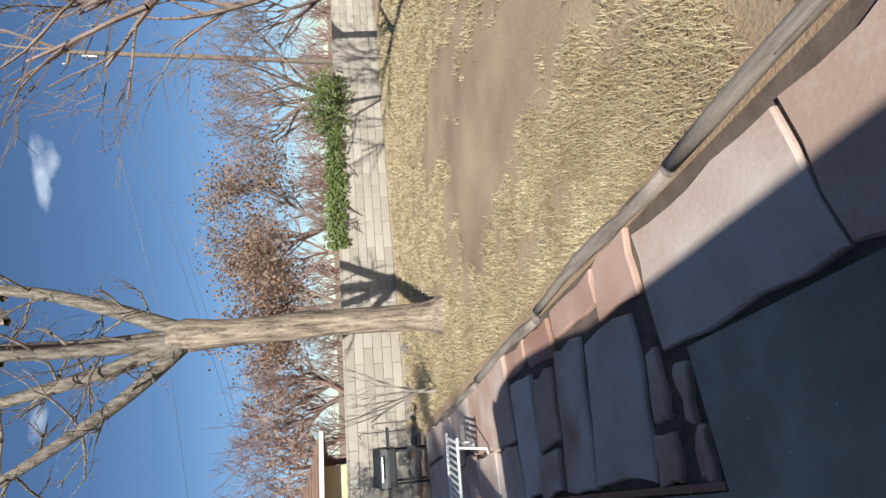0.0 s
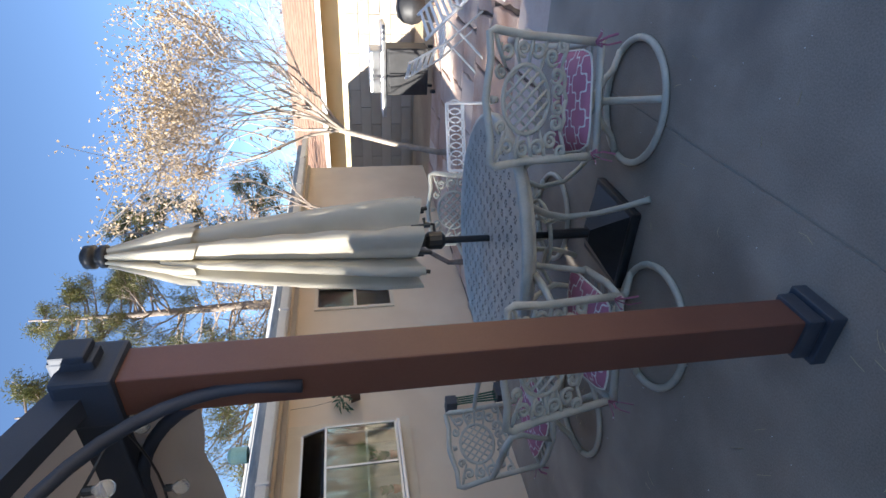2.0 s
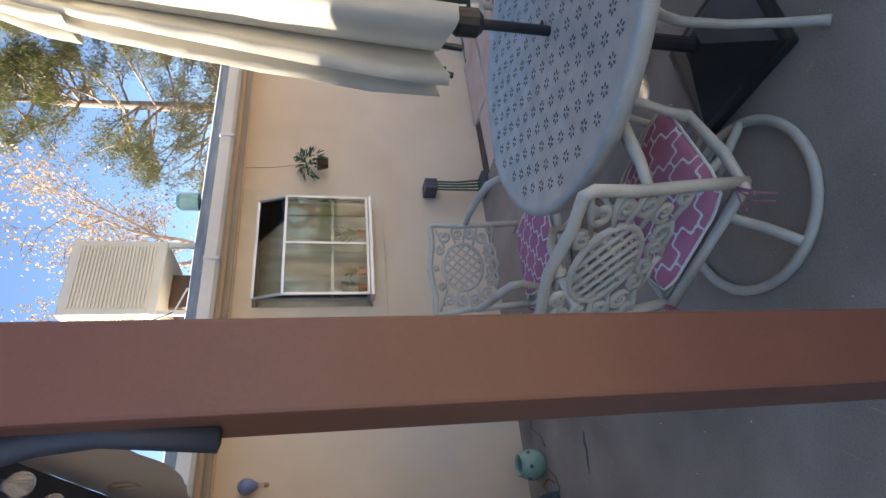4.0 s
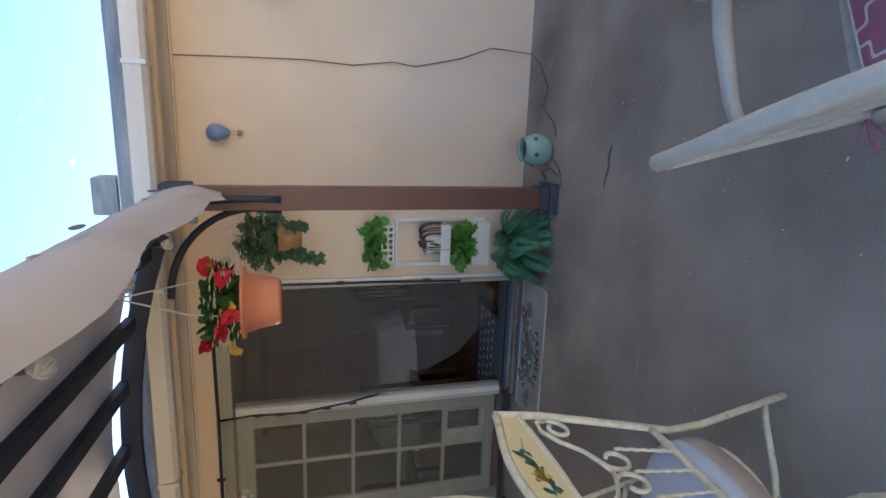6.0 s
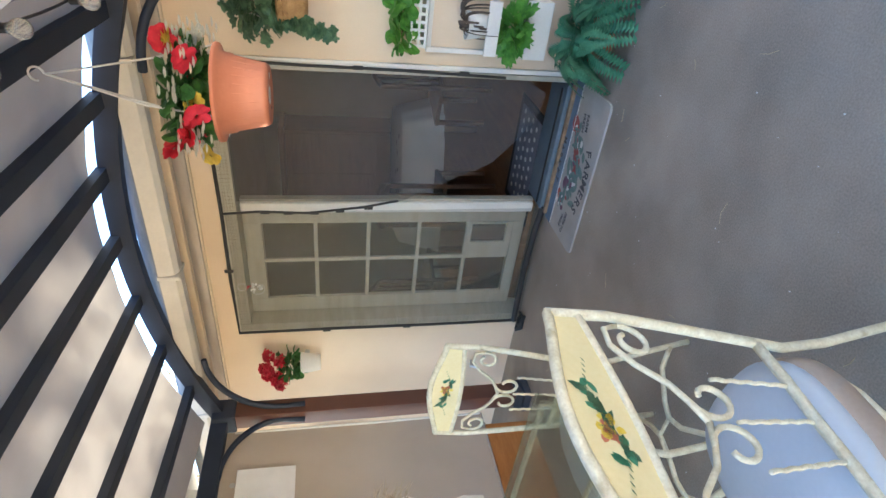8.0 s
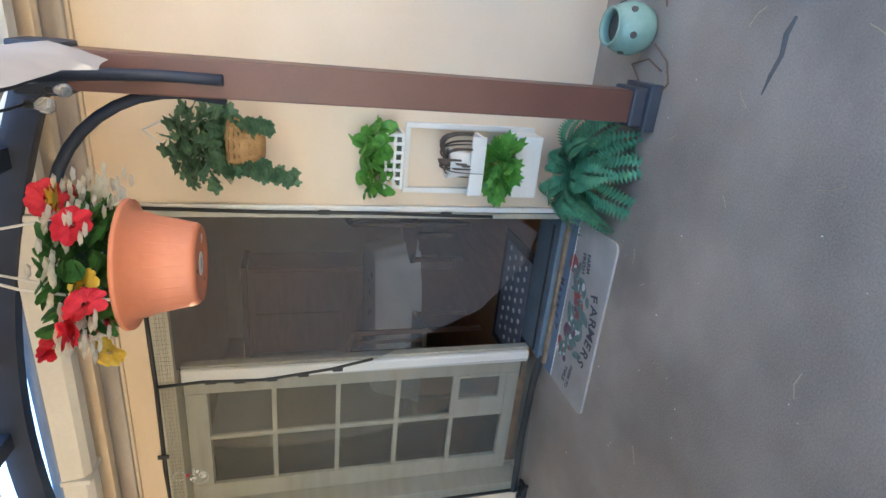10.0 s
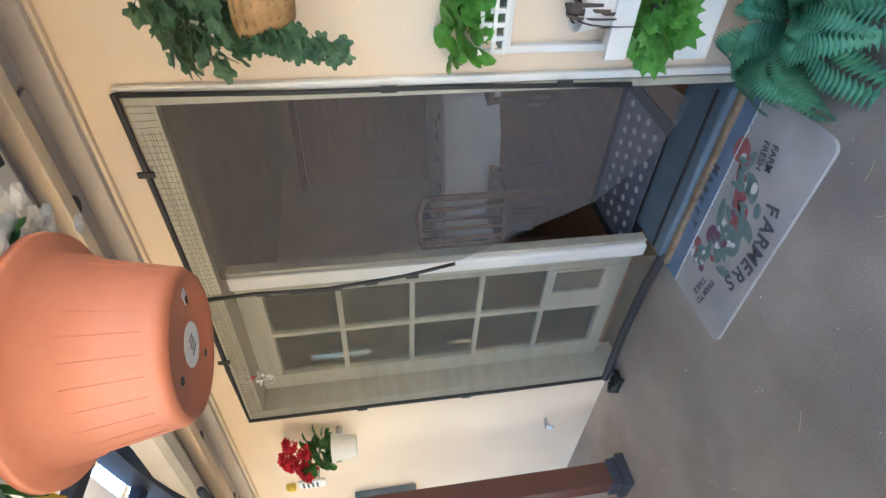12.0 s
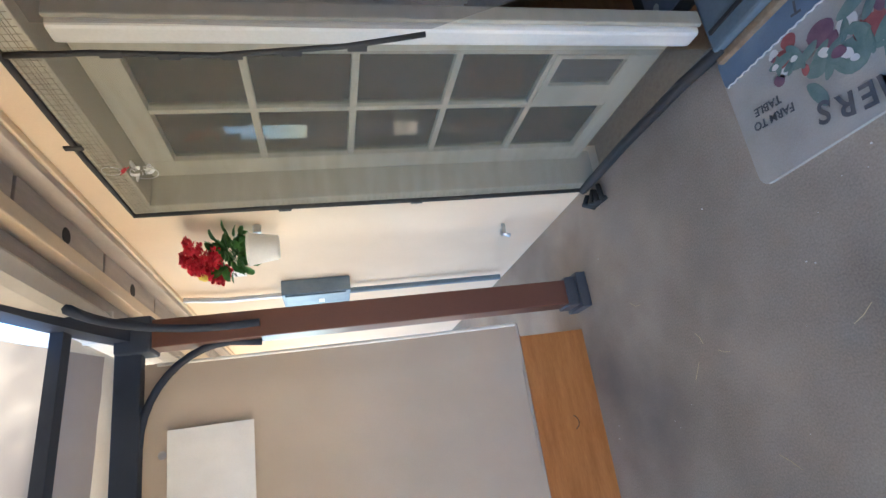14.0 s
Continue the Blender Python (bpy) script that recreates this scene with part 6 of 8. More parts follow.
# geranium in a white wall pot
rng = random.Random(25)
ge = thing("wall_geranium", pose(-1.72, 4.21, 1.55), "red geranium in a white wall pot", "flower pot")
part("pot", lathe(bmesh.new(), [(0.055, 0.0), (0.06, 0.01), (0.078, 0.125), (0.082, 0.13), (0.082, 0.145), (0.074, 0.145), (0.07, 0.11)], 28), WHITEPAINT, ge, "white tapered pot", True)
part("leaves", foliage(rng, 95, (-0.01, -0.01, 0.22), (0.125, 0.09, 0.075), 0.062, 1.0), LEAF, ge)
for i, (x, y, z) in enumerate(((0.09, -0.05, 0.29), (0.04, -0.08, 0.36), (0.0, -0.03, 0.40), (-0.10, -0.06, 0.28), (-0.13, -0.02, 0.34), (-0.05, -0.09, 0.30), (0.1, 0.0, 0.37), (-0.08, -0.02, 0.39), (-0.14, -0.07, 0.30))):
    bm = bmesh.new()
    for q in range(24):
        d = Vector((rng.gauss(0, 1), rng.gauss(-0.4, 1), rng.gauss(0.3, 1))).normalized() * 0.034
        bloom(bm, Vector((x, y, z)) + d, 0.026, 6, rng)
    part("flower_head", bm, RED, ge)
part("bracket", tubed([(0, 0.12, 0.1), (0, 0.08, 0.1)], 0.02, 8), STEEL, ge)

# white wall planter shelf and small plants
rng = random.Random(26)
sh = thing("wall_planter", pose(0.75, WALL, 0), "white wooden wall planter with two shelves", "shelf")
bm = bmesh.new()
for a in ((-0.17, -0.145, 0.28, 0.93), (0.145, 0.17, 0.28, 0.93), (-0.145, 0.145, 0.905, 0.93), (-0.145, 0.145, 0.28, 0.305)):
    box(bm, a[0], a[1], -0.03, -0.002, a[2], a[3], 0.003)
part("back_frame", bm, WHITEPAINT, sh)
def trough(z, d, h, w):
    b = bmesh.new()
    for a in ((-w, w, -d, -d + 0.012, z, z + h), (-w, w, -0.044, -0.032, z, z + h), (-w, -w + 0.012, -d + 0.012, -0.044, z, z + h), (w - 0.012, w, -d + 0.012, -0.044, z, z + h), (-w + 0.012, w - 0.012, -d + 0.012, -0.044, z, z + 0.012)):
        box(b, *a, 0.002)
    return b
part("trough", trough(0.285, 0.15, 0.13, 0.15), WHITEPAINT, sh, "lower white planting box")
part("shelf_board", boxed(-0.14, 0.14, -0.15, -0.032, 0.58, 0.595, 0.003), WHITEPAINT, sh)
part("shelf_lip", boxed(-0.14, 0.14, -0.163, -0.151, 0.57, 0.64, 0.003), WHITEPAINT, sh)
fl = thing("shelf_plant", pose(0.74, WALL - 0.095, 0.30), "bright green leafy plant growing in the white planter box", "plant", "planter plants")
part("foliage", foliage(rng, 70, (0, -0.03, 0.17), (0.13, 0.08, 0.07), 0.085, 0.95, 0.2, 7), LEAFBRIGHT, fl)
sp = thing("spider_plant", pose(0.75, WALL - 0.095, 0.596), "withered spider plant in a white pot", "plant", "planter plants")
part("pot", lathe(bmesh.new(), [(0.05, 0), (0.074, 0.14), (0.067, 0.14), (0.055, 0.11)], 22), WHITEPAINT, sp, "white pot", True)
bm = bmesh.new()
for i in range(11):
    a = rng.uniform(0, 6.28)
    ln, up, fall = rng.uniform(0.09, 0.17), rng.uniform(0.06, 0.12), rng.uniform(0.10, 0.26)
    tube(bm, [(ln * math.sin(1.7 * u) * math.cos(a), 0.5 * ln * math.sin(1.7 * u) * math.sin(a) - 0.02 * u, 0.12 + up * math.sin(2.2 * u) - fall * u * u) for u in [q / 9 for q in range(10)]],
         [0.004 + 0.005 * math.sin(2.9 * q / 9) for q in range(10)], 5, flat=0.3)
part("strap_leaves", bm, TWIGDARK, sp, "drooping brown strap leaves")
bk = thing("lattice_planter", pose(0.76, WALL - 0.075, 0.955), "white openwork planter with two bright green plants", "planter")
bm = bmesh.new()
for i in range(7):
    box(bm, -0.12 + i * 0.04 - 0.007, -0.12 + i * 0.04 + 0.007, -0.07, -0.06, 0.0, 0.085)
for z in (0.0, 0.035, 0.075):
    box(bm, -0.128, 0.128, -0.0735, -0.0705, z, z + 0.012)
box(bm, -0.128, 0.128, -0.059, 0.07, 0.0, 0.01)
part("lattice", bm, WHITEPAINT, bk)
for s in (-1, 1):
    part("plant", foliage(rng, 42, (s * 0.075, -0.01, 0.13), (0.075, 0.07, 0.06), 0.075, 1.0), LEAFBRIGHT, bk, "round bright green leaves")

# big fern on the floor by the door
rng = random.Random(27)
fe = thing("potted_fern", pose(0.76, 4.08, 0), "lush green fern in a low pot beside the door", "fern")
part("pot", lathe(bmesh.new(), [(0.09, 0), (0.12, 0.12), (0.11, 0.12), (0.1, 0.1)], 20), TERRACOTTA, fe)
bm = bmesh.new()
for i in range(34):
    a = 2 * math.pi * i / 34 * 2.0 + rng.uniform(-0.2, 0.2)
    el = rng.uniform(0.1, 1.0)
    ln = rng.uniform(0.26, 0.46)
    way = Vector((math.cos(a), min(0.25, math.sin(a)), 0))
    pts = []
    for k in range(24):
        u = k / 23
        pts.append(Vector((0, 0, 0.12)) + way * ln * (0.12 + 0.78 * u) * (1.0 - 0.3 * el) + Vector((0, 0, ln * (el * 1.3 * u - (0.65 + 0.5 * el) * u * u))))
    for k in range(1, 24):
        d = (pts[k] - pts[k - 1]).normalized()
        side = d.cross(Vector((0, 0, 1))).normalized()
        w = 0.082 * math.sin(math.pi * (0.12 + 0.86 * k / 24)) ** 0.8
        for s in (-1, 1):
            leaf(bm, pts[k], side * s + d * 0.35, d.cross(side), w, 0.022, 0.3)
part("fronds", bm, FERN, fe, "arching green fronds")

# celadon pot with holes, cable beside it
cp = thing("celadon_pot", pose(1.41, 3.96, 0), "pale green glazed pot with side holes, standing on the patio", "pot")
part("body", lathe(bmesh.new(), [(0.06, 0), (0.085, 0.02), (0.105, 0.07), (0.105, 0.11), (0.088, 0.155), (0.072, 0.175), (0.078, 0.185), (0.068, 0.185), (0.062, 0.17), (0.08, 0.13), (0.09, 0.08), (0.06, 0.02), (0, 0.015)], 32), GREENGLAZE, cp, "", True)
# dark plug across the neck and discs on the side paint shaded openings
part("inside", lathe(bmesh.new(), [(0.0, 0.14), (0.068, 0.142), (0.06, 0.15), (0, 0.15)], 20), INSIDE, cp)
for k in range(6):
    a = radians(60 * k + 15)
    part("side_hole", lathe(bmesh.new(), [(0.0, 0.0), (0.014, 0.0), (0.014, 0.003), (0.0, 0.004)], 10), INSIDE, cp, m=pose(0.099 * math.cos(a), 0.099 * math.sin(a), 0.125, 0, 72, 60 * k + 15))
cb = thing("wall_cable", pose(0, 0, 0), "thin brown cable running down the wall to the floor", "cable")
pts = [(1.89, WALL - 0.006, 2.29), (1.905, WALL - 0.006, 1.81), (1.91, WALL - 0.006, 1.5), (1.895, WALL - 0.006, 1.21), (1.93, WALL - 0.006, 0.95), (1.91, WALL - 0.006, 0.81), (1.98, WALL - 0.006, 0.5), (2.06, WALL - 0.008, 0.29), (2.04, WALL - 0.02, 0.006), (1.95, 4.15, 0.005), (1.80, 4.02, 0.005), (1.68, 4.08, 0.005), (1.58, 3.9, 0.005), (1.50, 3.86, 0.006)]
part("cable", tubed(pts, 0.0035, 5), CABLE, cb)
part("cable_loop", tubed([(1.36, 3.88, 0.006), (1.30, 3.78, 0.006), (1.22, 3.74, 0.006), (1.15, 3.80, 0.006), (1.2, 3.93, 0.006), (1.27, 4.02, 0.006), (1.3, 3.9, 0.008), (1.26, 3.8, 0.006)], 0.004, 5), CABLE, cb)

# wire bird ornament over the glazed leaf
wb = thing("wire_ornament", pose(-1.02, WALL - 0.07, 1.95), "small wire ornament with red beads hung above the door", "ornament")
part("wire_ring", tubed(arc(-0.02, 0, 0.0, 0.045, 0, 350, 18), 0.0018, 4), STEEL, wb)
part("wire_ring", tubed(arc(0.0, 0.0, 0.1, 0.03, 0, 350, 16), 0.0015, 4), STEEL, wb)
bm = bmesh.new()
bloom(bm, (0.0, 0, 0.06), 0.022, 12, random.Random(1))
part("beads", bm, RED, wb)
part("wing", foliage(random.Random(2), 14, (-0.01, 0, 0.01), (0.03, 0.01, 0.03), 0.03), CHALK, wb)

# meter box, conduit, bell on the wall beyond the door
mb = thing("meter_box", pose(-2.83, WALL, 1.18), "blue-grey electrical box on the house wall", "electrical box")
part("box_body", boxed(-0.16, 0.16, -0.10, -0.001, 0, 0.44, 0.006), BLUEBOX, mb)
part("box_lid", boxed(-0.15, 0.15, -0.112, -0.101, 0.03, 0.42, 0.004), BLUEBOX, mb)
part("label_plate", boxed(-0.04, 0.05, -0.115, -0.1125, 0.17, 0.21), CHALK, mb, "faded label")
part("conduit", tubed([(0.0, -0.05, 0.44), (0.0, -0.05, 0.8), (0.05, -0.04, 1.05)], 0.018, 8), ALU, mb)
part("conduit", tubed([(-0.04, -0.05, 0.0), (-0.04, -0.05, -1.1)], 0.02, 8), BLUEBOX, mb)
tg = thing("warning_tag", pose(-2.42, WALL - 0.012, 1.9), "small white printed tag below an orange lamp holder", "sign")
part("tag", boxed(-0.05, 0.05, -0.004, 0.01, -0.10, 0.08, 0.002), CHALK, tg)
for i in range(4):
    part("print_bar", boxed(-0.035, 0.035 - 0.01 * (i % 2), -0.0065, -0.0045, 0.04 - i * 0.03, 0.052 - i * 0.03), BLACKSTRIP, tg)
part("lamp_holder", lathe(bmesh.new(), [(0.03, 0.1), (0.034, 0.13), (0.02, 0.16), (0, 0.16)], 12), YELLOW, tg)
sp = thing("wall_spigot", pose(-1.95, WALL, 0.32), "small metal spigot low on the wall", "tap")
part("stem", tubed([(0, 0, 0), (0, -0.06, 0), (0, -0.075, -0.03)], 0.012, 8), STEEL, sp)
part("handle", lathe(bmesh.new(), [(0.0, 0.01), (0.022, 0.012), (0.022, 0.02), (0, 0.022)], 10), STEEL, sp, m=pose(0, -0.05, 0))

# printed door mat
mt = thing("door_mat", pose(0.015, 4.045, 0.0), "worn pale door mat printed with vegetables and market lettering", "door mat")
def rounded(x0, x1, y0, y1, r, n=5):
    out = []
    for cx, cy, a0 in ((x1 - r, y1 - r, 0), (x0 + r, y1 - r, 90), (x0 + r, y0 + r, 180), (x1 - r, y0 + r, 270)):
        out += [(cx + r * math.cos(radians(a0 + 90 * i / n)), cy + r * math.sin(radians(a0 + 90 * i / n))) for i in range(n + 1)]
    return out
part("mat_body", prism(bmesh.new(), rounded(-0.485, 0.485, -0.235, 0.235, 0.04), 0.001, 0.012, 0.003), MATPALE, mt)
part("blue_band", prism(bmesh.new(), rounded(-0.48, 0.48, 0.125, 0.23, 0.02), 0.0122, 0.0134), MATBLUE, mt, "faded blue band")
part("lace_edge", tubed([(-0.47 + 0.94 * i / 60, 0.125 + 0.004 * (i % 2), 0.0136) for i in range(61)], 0.003, 4), CHALK, mt, "white lace line")
def lettering(words, size, x, y, turn, mat, name="lettering"):
    cu = bpy.data.curves.new(name, "FONT")
    cu.body, cu.size, cu.align_x, cu.align_y, cu.extrude = words, size, "CENTER", "CENTER", 0.0004
    cu.offset = size * 0.02
    tmp = bpy.data.objects.new(name, cu)
    scene.collection.objects.link(tmp)
    me = bpy.data.meshes.new_from_object(tmp.evaluated_get(bpy.context.evaluated_depsgraph_get()))
    bpy.data.objects.remove(tmp)
    me.materials.clear()
    me.materials.append(mat)
    ob = new(name, me)
    ob.parent = mt
    ob.matrix_basis = pose(x, y, 0.0194, 0, 0, turn)
    return ob
for i, ch in enumerate("FARMERS"):
    u = (3 - i) / 3
    lettering(ch, 0.088, -0.02 + 0.182 * u, -0.178 + 0.034 * u * u, 180 + 19 * u, MATINK)
for i, ch in enumerate("MARKET"):
    lettering(ch, 0.056, 0.10 - i * 0.052, 0.197 - 0.003 * (i - 2) ** 2, 180 + (2 - i) * 4, MATINK)
lettering("FARM", 0.04, 0.30, -0.035, 192, MATINK)
lettering("FRESH", 0.04, 0.285, 0.008, 192, MATINK)
lettering("FARM TO", 0.036, -0.35, -0.065, 172, MATINK)
lettering("TABLE", 0.036, -0.355, -0.022, 172, MATINK)
rng = random.Random(31)
def blob(x, y, rx, ry, turn, z=0.0137):
    b = bmesh.new()
    pts = [(rx * math.cos(a) * (1 + 0.1 * math.sin(3 * a)), ry * math.sin(a)) for a in [2 * math.pi * i / 16 for i in range(16)]]
    prism(b, pts, 0, 0.0006)
    return b, pose(x, y, z, 0, 0, turn)
for mat, name, spots in ((MATRED, "printed_tomato", ((0.24, 0.11, 0.05, 0.045, 0), (0.05, -0.02, 0.05, 0.042, 10), (-0.02, -0.03, 0.04, 0.036, 0), (-0.26, 0.07, 0.03, 0.026, 0), (-0.22, 0.10, 0.026, 0.024, 0), (0.12, 0.045, 0.09, 0.016, 28))),
                         (MATTEAL, "printed_leaf", ((0.16, -0.02, 0.055, 0.03, 40), (0.02, -0.09, 0.05, 0.024, 60), (-0.08, -0.06, 0.055, 0.045, 0), (-0.16, -0.02, 0.05, 0.028, 20), (-0.20, -0.09, 0.045, 0.02, 110), (0.22, 0.055, 0.06, 0.022, -20), (-0.02, 0.06, 0.06, 0.02, 15), (0.11, -0.09, 0.03, 0.018, 20))),
                         (MATPLUM, "printed_beet", ((-0.13, 0.05, 0.042, 0.036, 0), (0.07, 0.01, 0.032, 0.03, 0), (-0.29, 0.02, 0.02, 0.018, 0))),
                         (CHALK, "printed_onion", ((0.13, 0.03, 0.035, 0.045, 0), (-0.06, 0.02, 0.03, 0.03, 0), (-0.27, 0.04, 0.02, 0.02, 0)))):
    for k, s in enumerate(spots):
        b, m = blob(*s, z=0.0138 + 0.0002 * k)
        part(name, b, mat, mt, m=m)

rng = random.Random(61)
for k in range(54):
    u = rng.uniform(-1, 1)
    x, y = -0.02 + 0.27 * u, -0.03 + 0.12 * u * u + rng.gauss(0, 0.026)
    nm, mat = rng.choice((("printed_leaf", MATTEAL), ("printed_leaf", MATTEAL), ("printed_leaf", MATTEAL), ("printed_beet", MATPLUM), ("printed_tomato", MATRED), ("printed_onion", CHALK)))
    s = rng.uniform(0.010, 0.026)
    b, m = blob(x, y, s * (1.9 if nm == "printed_leaf" else 1.0), s * 0.7, rng.uniform(0, 180), z=0.0155 + 0.00005 * k)
    part(nm, b, mat, mt, m=m)

# hose reel and bench by the far wall
hr = thing("hose_reel", pose(4.0, 4.14, 0), "grey garden hose holder with green hose by the wall", "hose reel")
part("stand", boxed(-0.1, 0.1, -0.08, 0.1, 0, 0.06, 0.01), BASEGREY, hr)
part("bracket", boxed(-0.06, 0.06, 0.02, 0.19, 0.48, 0.60, 0.01), BASEGREY, hr)
for k in range(4):
    part("hose", tubed([(-0.05 + 0.03 * k, 0.05, 0.5), (-0.1 + 0.03 * k, -0.02, 0.28), (-0.08 + 0.04 * k, 0.0, 0.05)], 0.01, 6), HOSE, hr)


# ---- yard ----
def grow(bm, rng, p, d, length, r, depth, tips, spread=0.5, lift=0.12, kids=(2, 4), shrink=0.72, sides=6, bend=0.25, segs=4, min_r=0.003):
    """A tapering limb that bends and forks; the ends go to tips."""
    pts, rs = [p.copy()], [r]
    d = d.normalized()
    for i in range(segs):
        d = (d + Vector((rng.gauss(0, bend), rng.gauss(0, bend), rng.gauss(lift, bend))) * 0.35).normalized()
        pts.append(pts[-1] + d * length / segs)
        rs.append(max(min_r, r * (1 - 0.42 * (i + 1) / segs)))
    tube(bm, pts, rs, max(3, sides), cap=False)
    if depth == 0:
        tips.append((pts[-1], d))
        tips.append((pts[len(pts) // 2], d))
        return
    for k in range(rng.randint(*kids)):
        at = rng.randint(max(1, segs // 2), segs)
        q = Vector((rng.gauss(0, 1), rng.gauss(0, 1), rng.gauss(0.15, 0.7))).normalized()
        grow(bm, rng, pts[at], d + q * spread, length * shrink * rng.uniform(0.75, 1.15), max(min_r, rs[at] * 0.72), depth - 1, tips, spread, lift, kids, shrink, sides - 1, bend, segs, min_r)


def tree(name, base, seed, label, bark, height, r, depth=4, leaves=None, leaf_n=0, leaf_size=0.05, spread=0.7, trunk=0.35, kids=(2, 4), lift=0.12, min_r=0.003, leaf_spread=0.15, lean=(0, 0), shrink=0.72, limbs=4, category="tree", bare=0.0, sway=(0, 0)):
    rng = random.Random(seed)
    t = thing(name, pose(*base), label, category)
    bm = bmesh.new()
    top = Vector((lean[0], lean[1], height * trunk))
    mid = top * 0.5 + Vector((rng.uniform(-0.05, 0.05), rng.uniform(-0.05, 0.05), 0))
    tube(bm, [(0, 0, -0.1), (0, 0, 0.05), (0, 0, 0.25), mid, top], [r * 1.55, r * 1.3, r * 1.05, r * 0.95, r * 0.85], 12)
    part("trunk", bm, bark, t, "", True)
    bm = bmesh.new()
    tips = []
    for k in range(limbs):
        a = 2 * math.pi * k / limbs + rng.uniform(-0.4, 0.4)
        d = Vector((math.cos(a) * spread + sway[0], math.sin(a) * spread + sway[1], 1))
        grow(bm, rng, top - Vector((0, 0, height * trunk * 0.06 * k / limbs)), d, height * (1 - trunk) * 0.36, r * 0.6, depth, tips, spread, lift, kids, shrink, 6, 0.25, 4, min_r)
    part("branchwork", bm, bark, t)
    if leaves:
        bm = bmesh.new()
        tips.sort(key=lambda q: q[0].z)
        ends = tips[int(len(tips) * bare):]
        for i in range(leaf_n):
            p, d = rng.choice(ends)
            q = p + Vector((rng.gauss(0, leaf_spread), rng.gauss(0, leaf_spread), rng.gauss(0, leaf_spread)))
            leaf(bm, q, (rng.gauss(0, 1), rng.gauss(0, 1), rng.gauss(-0.2, 1)), (rng.gauss(0, 1), rng.gauss(0, 1), 1), leaf_size * rng.uniform(0.6, 1.3), leaf_size * 0.7, 0.3)
        tagged(part("crown", bm, leaves, t), kind="stuff")
    return t


# the big cottonwood, limb by limb
big = thing("cottonwood_tree", pose(6.98, -2.92, GROUND), "large bare cottonwood with pale furrowed bark on the dry lawn", "tree")
rng = random.Random(77)
bm = bmesh.new()
n = 18
rows = []
for z, r, x, y in ((-0.1, 0.36, 0, 0), (0.04, 0.32, 0, 0), (0.2, 0.24, 0, 0), (0.5, 0.205, 0.0, 0.01), (1.0, 0.195, 0, 0.02), (1.6, 0.19, 0, 0.03), (2.2, 0.20, 0, 0.05), (2.8, 0.19, 0, 0.08), (3.3, 0.20, 0, 0.1), (3.7, 0.24, 0, 0.1), (3.95, 0.16, 0, 0.1)):
    rows.append([bm.verts.new((x + r * math.cos(2 * math.pi * j / n) * (1 + 0.10 * noise.noise(Vector((math.cos(6.28 * j / n) * 3, math.sin(6.28 * j / n) * 3, z * 0.7)))),
                               y + r * math.sin(2 * math.pi * j / n) * (1 + 0.10 * noise.noise(Vector((math.cos(6.28 * j / n) * 3 + 7, math.sin(6.28 * j / n) * 3, z * 0.7)))), z)) for j in range(n)])
for a, c in zip(rows, rows[1:]):
    for j in range(n):
        bm.faces.new((a[j], a[(j + 1) % n], c[(j + 1) % n], c[j]))
part("trunk", bm, BARK, big, "pale furrowed trunk", True)
for dy, dx, top, r in ((-0.75, 0.0, 6.4, 0.12), (0.05, 0.2, 7.2, 0.14), (0.30, -0.3, 7.0, 0.10), (1.0, 0.1, 6.6, 0.11), (1.9, -0.2, 5.7, 0.10)):
    bm = bmesh.new()
    tips = []
    p0 = Vector((0, 0.1, 3.6))
    p3 = Vector((dx, dy, top))
    pts = [p0.lerp(p3, u) + Vector((0.05 * math.sin(u * 7), (0.22 if dy > 1.5 else 0.10) * math.sin(u * 3.1) * (1 if dy > 0 else -1), (0.25 if dy > 1.5 else -0.1) * u * (1 - u))) for u in [i / 9 for i in range(10)]]
    tube(bm, pts, [r * (1.1 - 0.5 * i / 9) for i in range(10)], 9)
    for k in range(11):
        i = rng.randint(2, 9)
        grow(bm, rng, pts[i], Vector((rng.gauss(0, 1), rng.gauss(0, 1) + dy * 0.4, rng.gauss(0.5, 0.6))), rng.uniform(0.4, 1.0), 0.022, 2, tips, 0.6, 0.1, (2, 3), 0.7, 5, 0.3, 4, 0.004)
    part("limb", bm, BARKLIMB, big, "dark furrowed grey limb", True)
# its crown above the view, which throws branch shadow on the lawn
bm = bmesh.new()
tips = []
for k in range(9):
    a = rng.uniform(0, 6.28)
    grow(bm, rng, Vector((math.cos(a) * 0.6, math.sin(a) * 0.8, 6.3)), Vector((math.cos(a), math.sin(a), 0.9)), 2.0, 0.06, 3, tips, 0.6, 0.1, (2, 3), 0.72, 5, 0.3, 4, 0.006)
part("upper_branches", bm, TWIG, big)

# small tree with golden seed leaves, beyond the table
tree("crape_myrtle", (7.4, 2.70, GROUND), 8, "slender multi-branched tree with dry golden leaf clusters", PALEBARK, 4.6, 0.040, 4, LEAFGOLD, 9000, 0.045, 0.66, 0.36, (2, 4), 0.12, 0.0035, 0.06, (0.0, -0.36), 0.84, 9, "tree", 0.1, (0, -0.62))
tree("leaning_tree", (6.2, 3.85, GROUND), 31, "thin leaning bare tree close to the house wall", BARKGREY, 4.2, 0.032, 3, LEAFRUST, 260, 0.05, 0.6, 0.42, (2, 3), 0.12, 0.004, 0.12, (0.5, -0.55), 0.74, 3)
tree("winter_tree", (9.8, -13.5, GROUND), 41, "leafless grey tree inside the garden wall", TWIG, 10.0, 0.15, 4, None, 0, 0, 0.7, 0.3, (2, 4), 0.05, 0.006, 0.1, (0, 0.3), 0.76, 5)
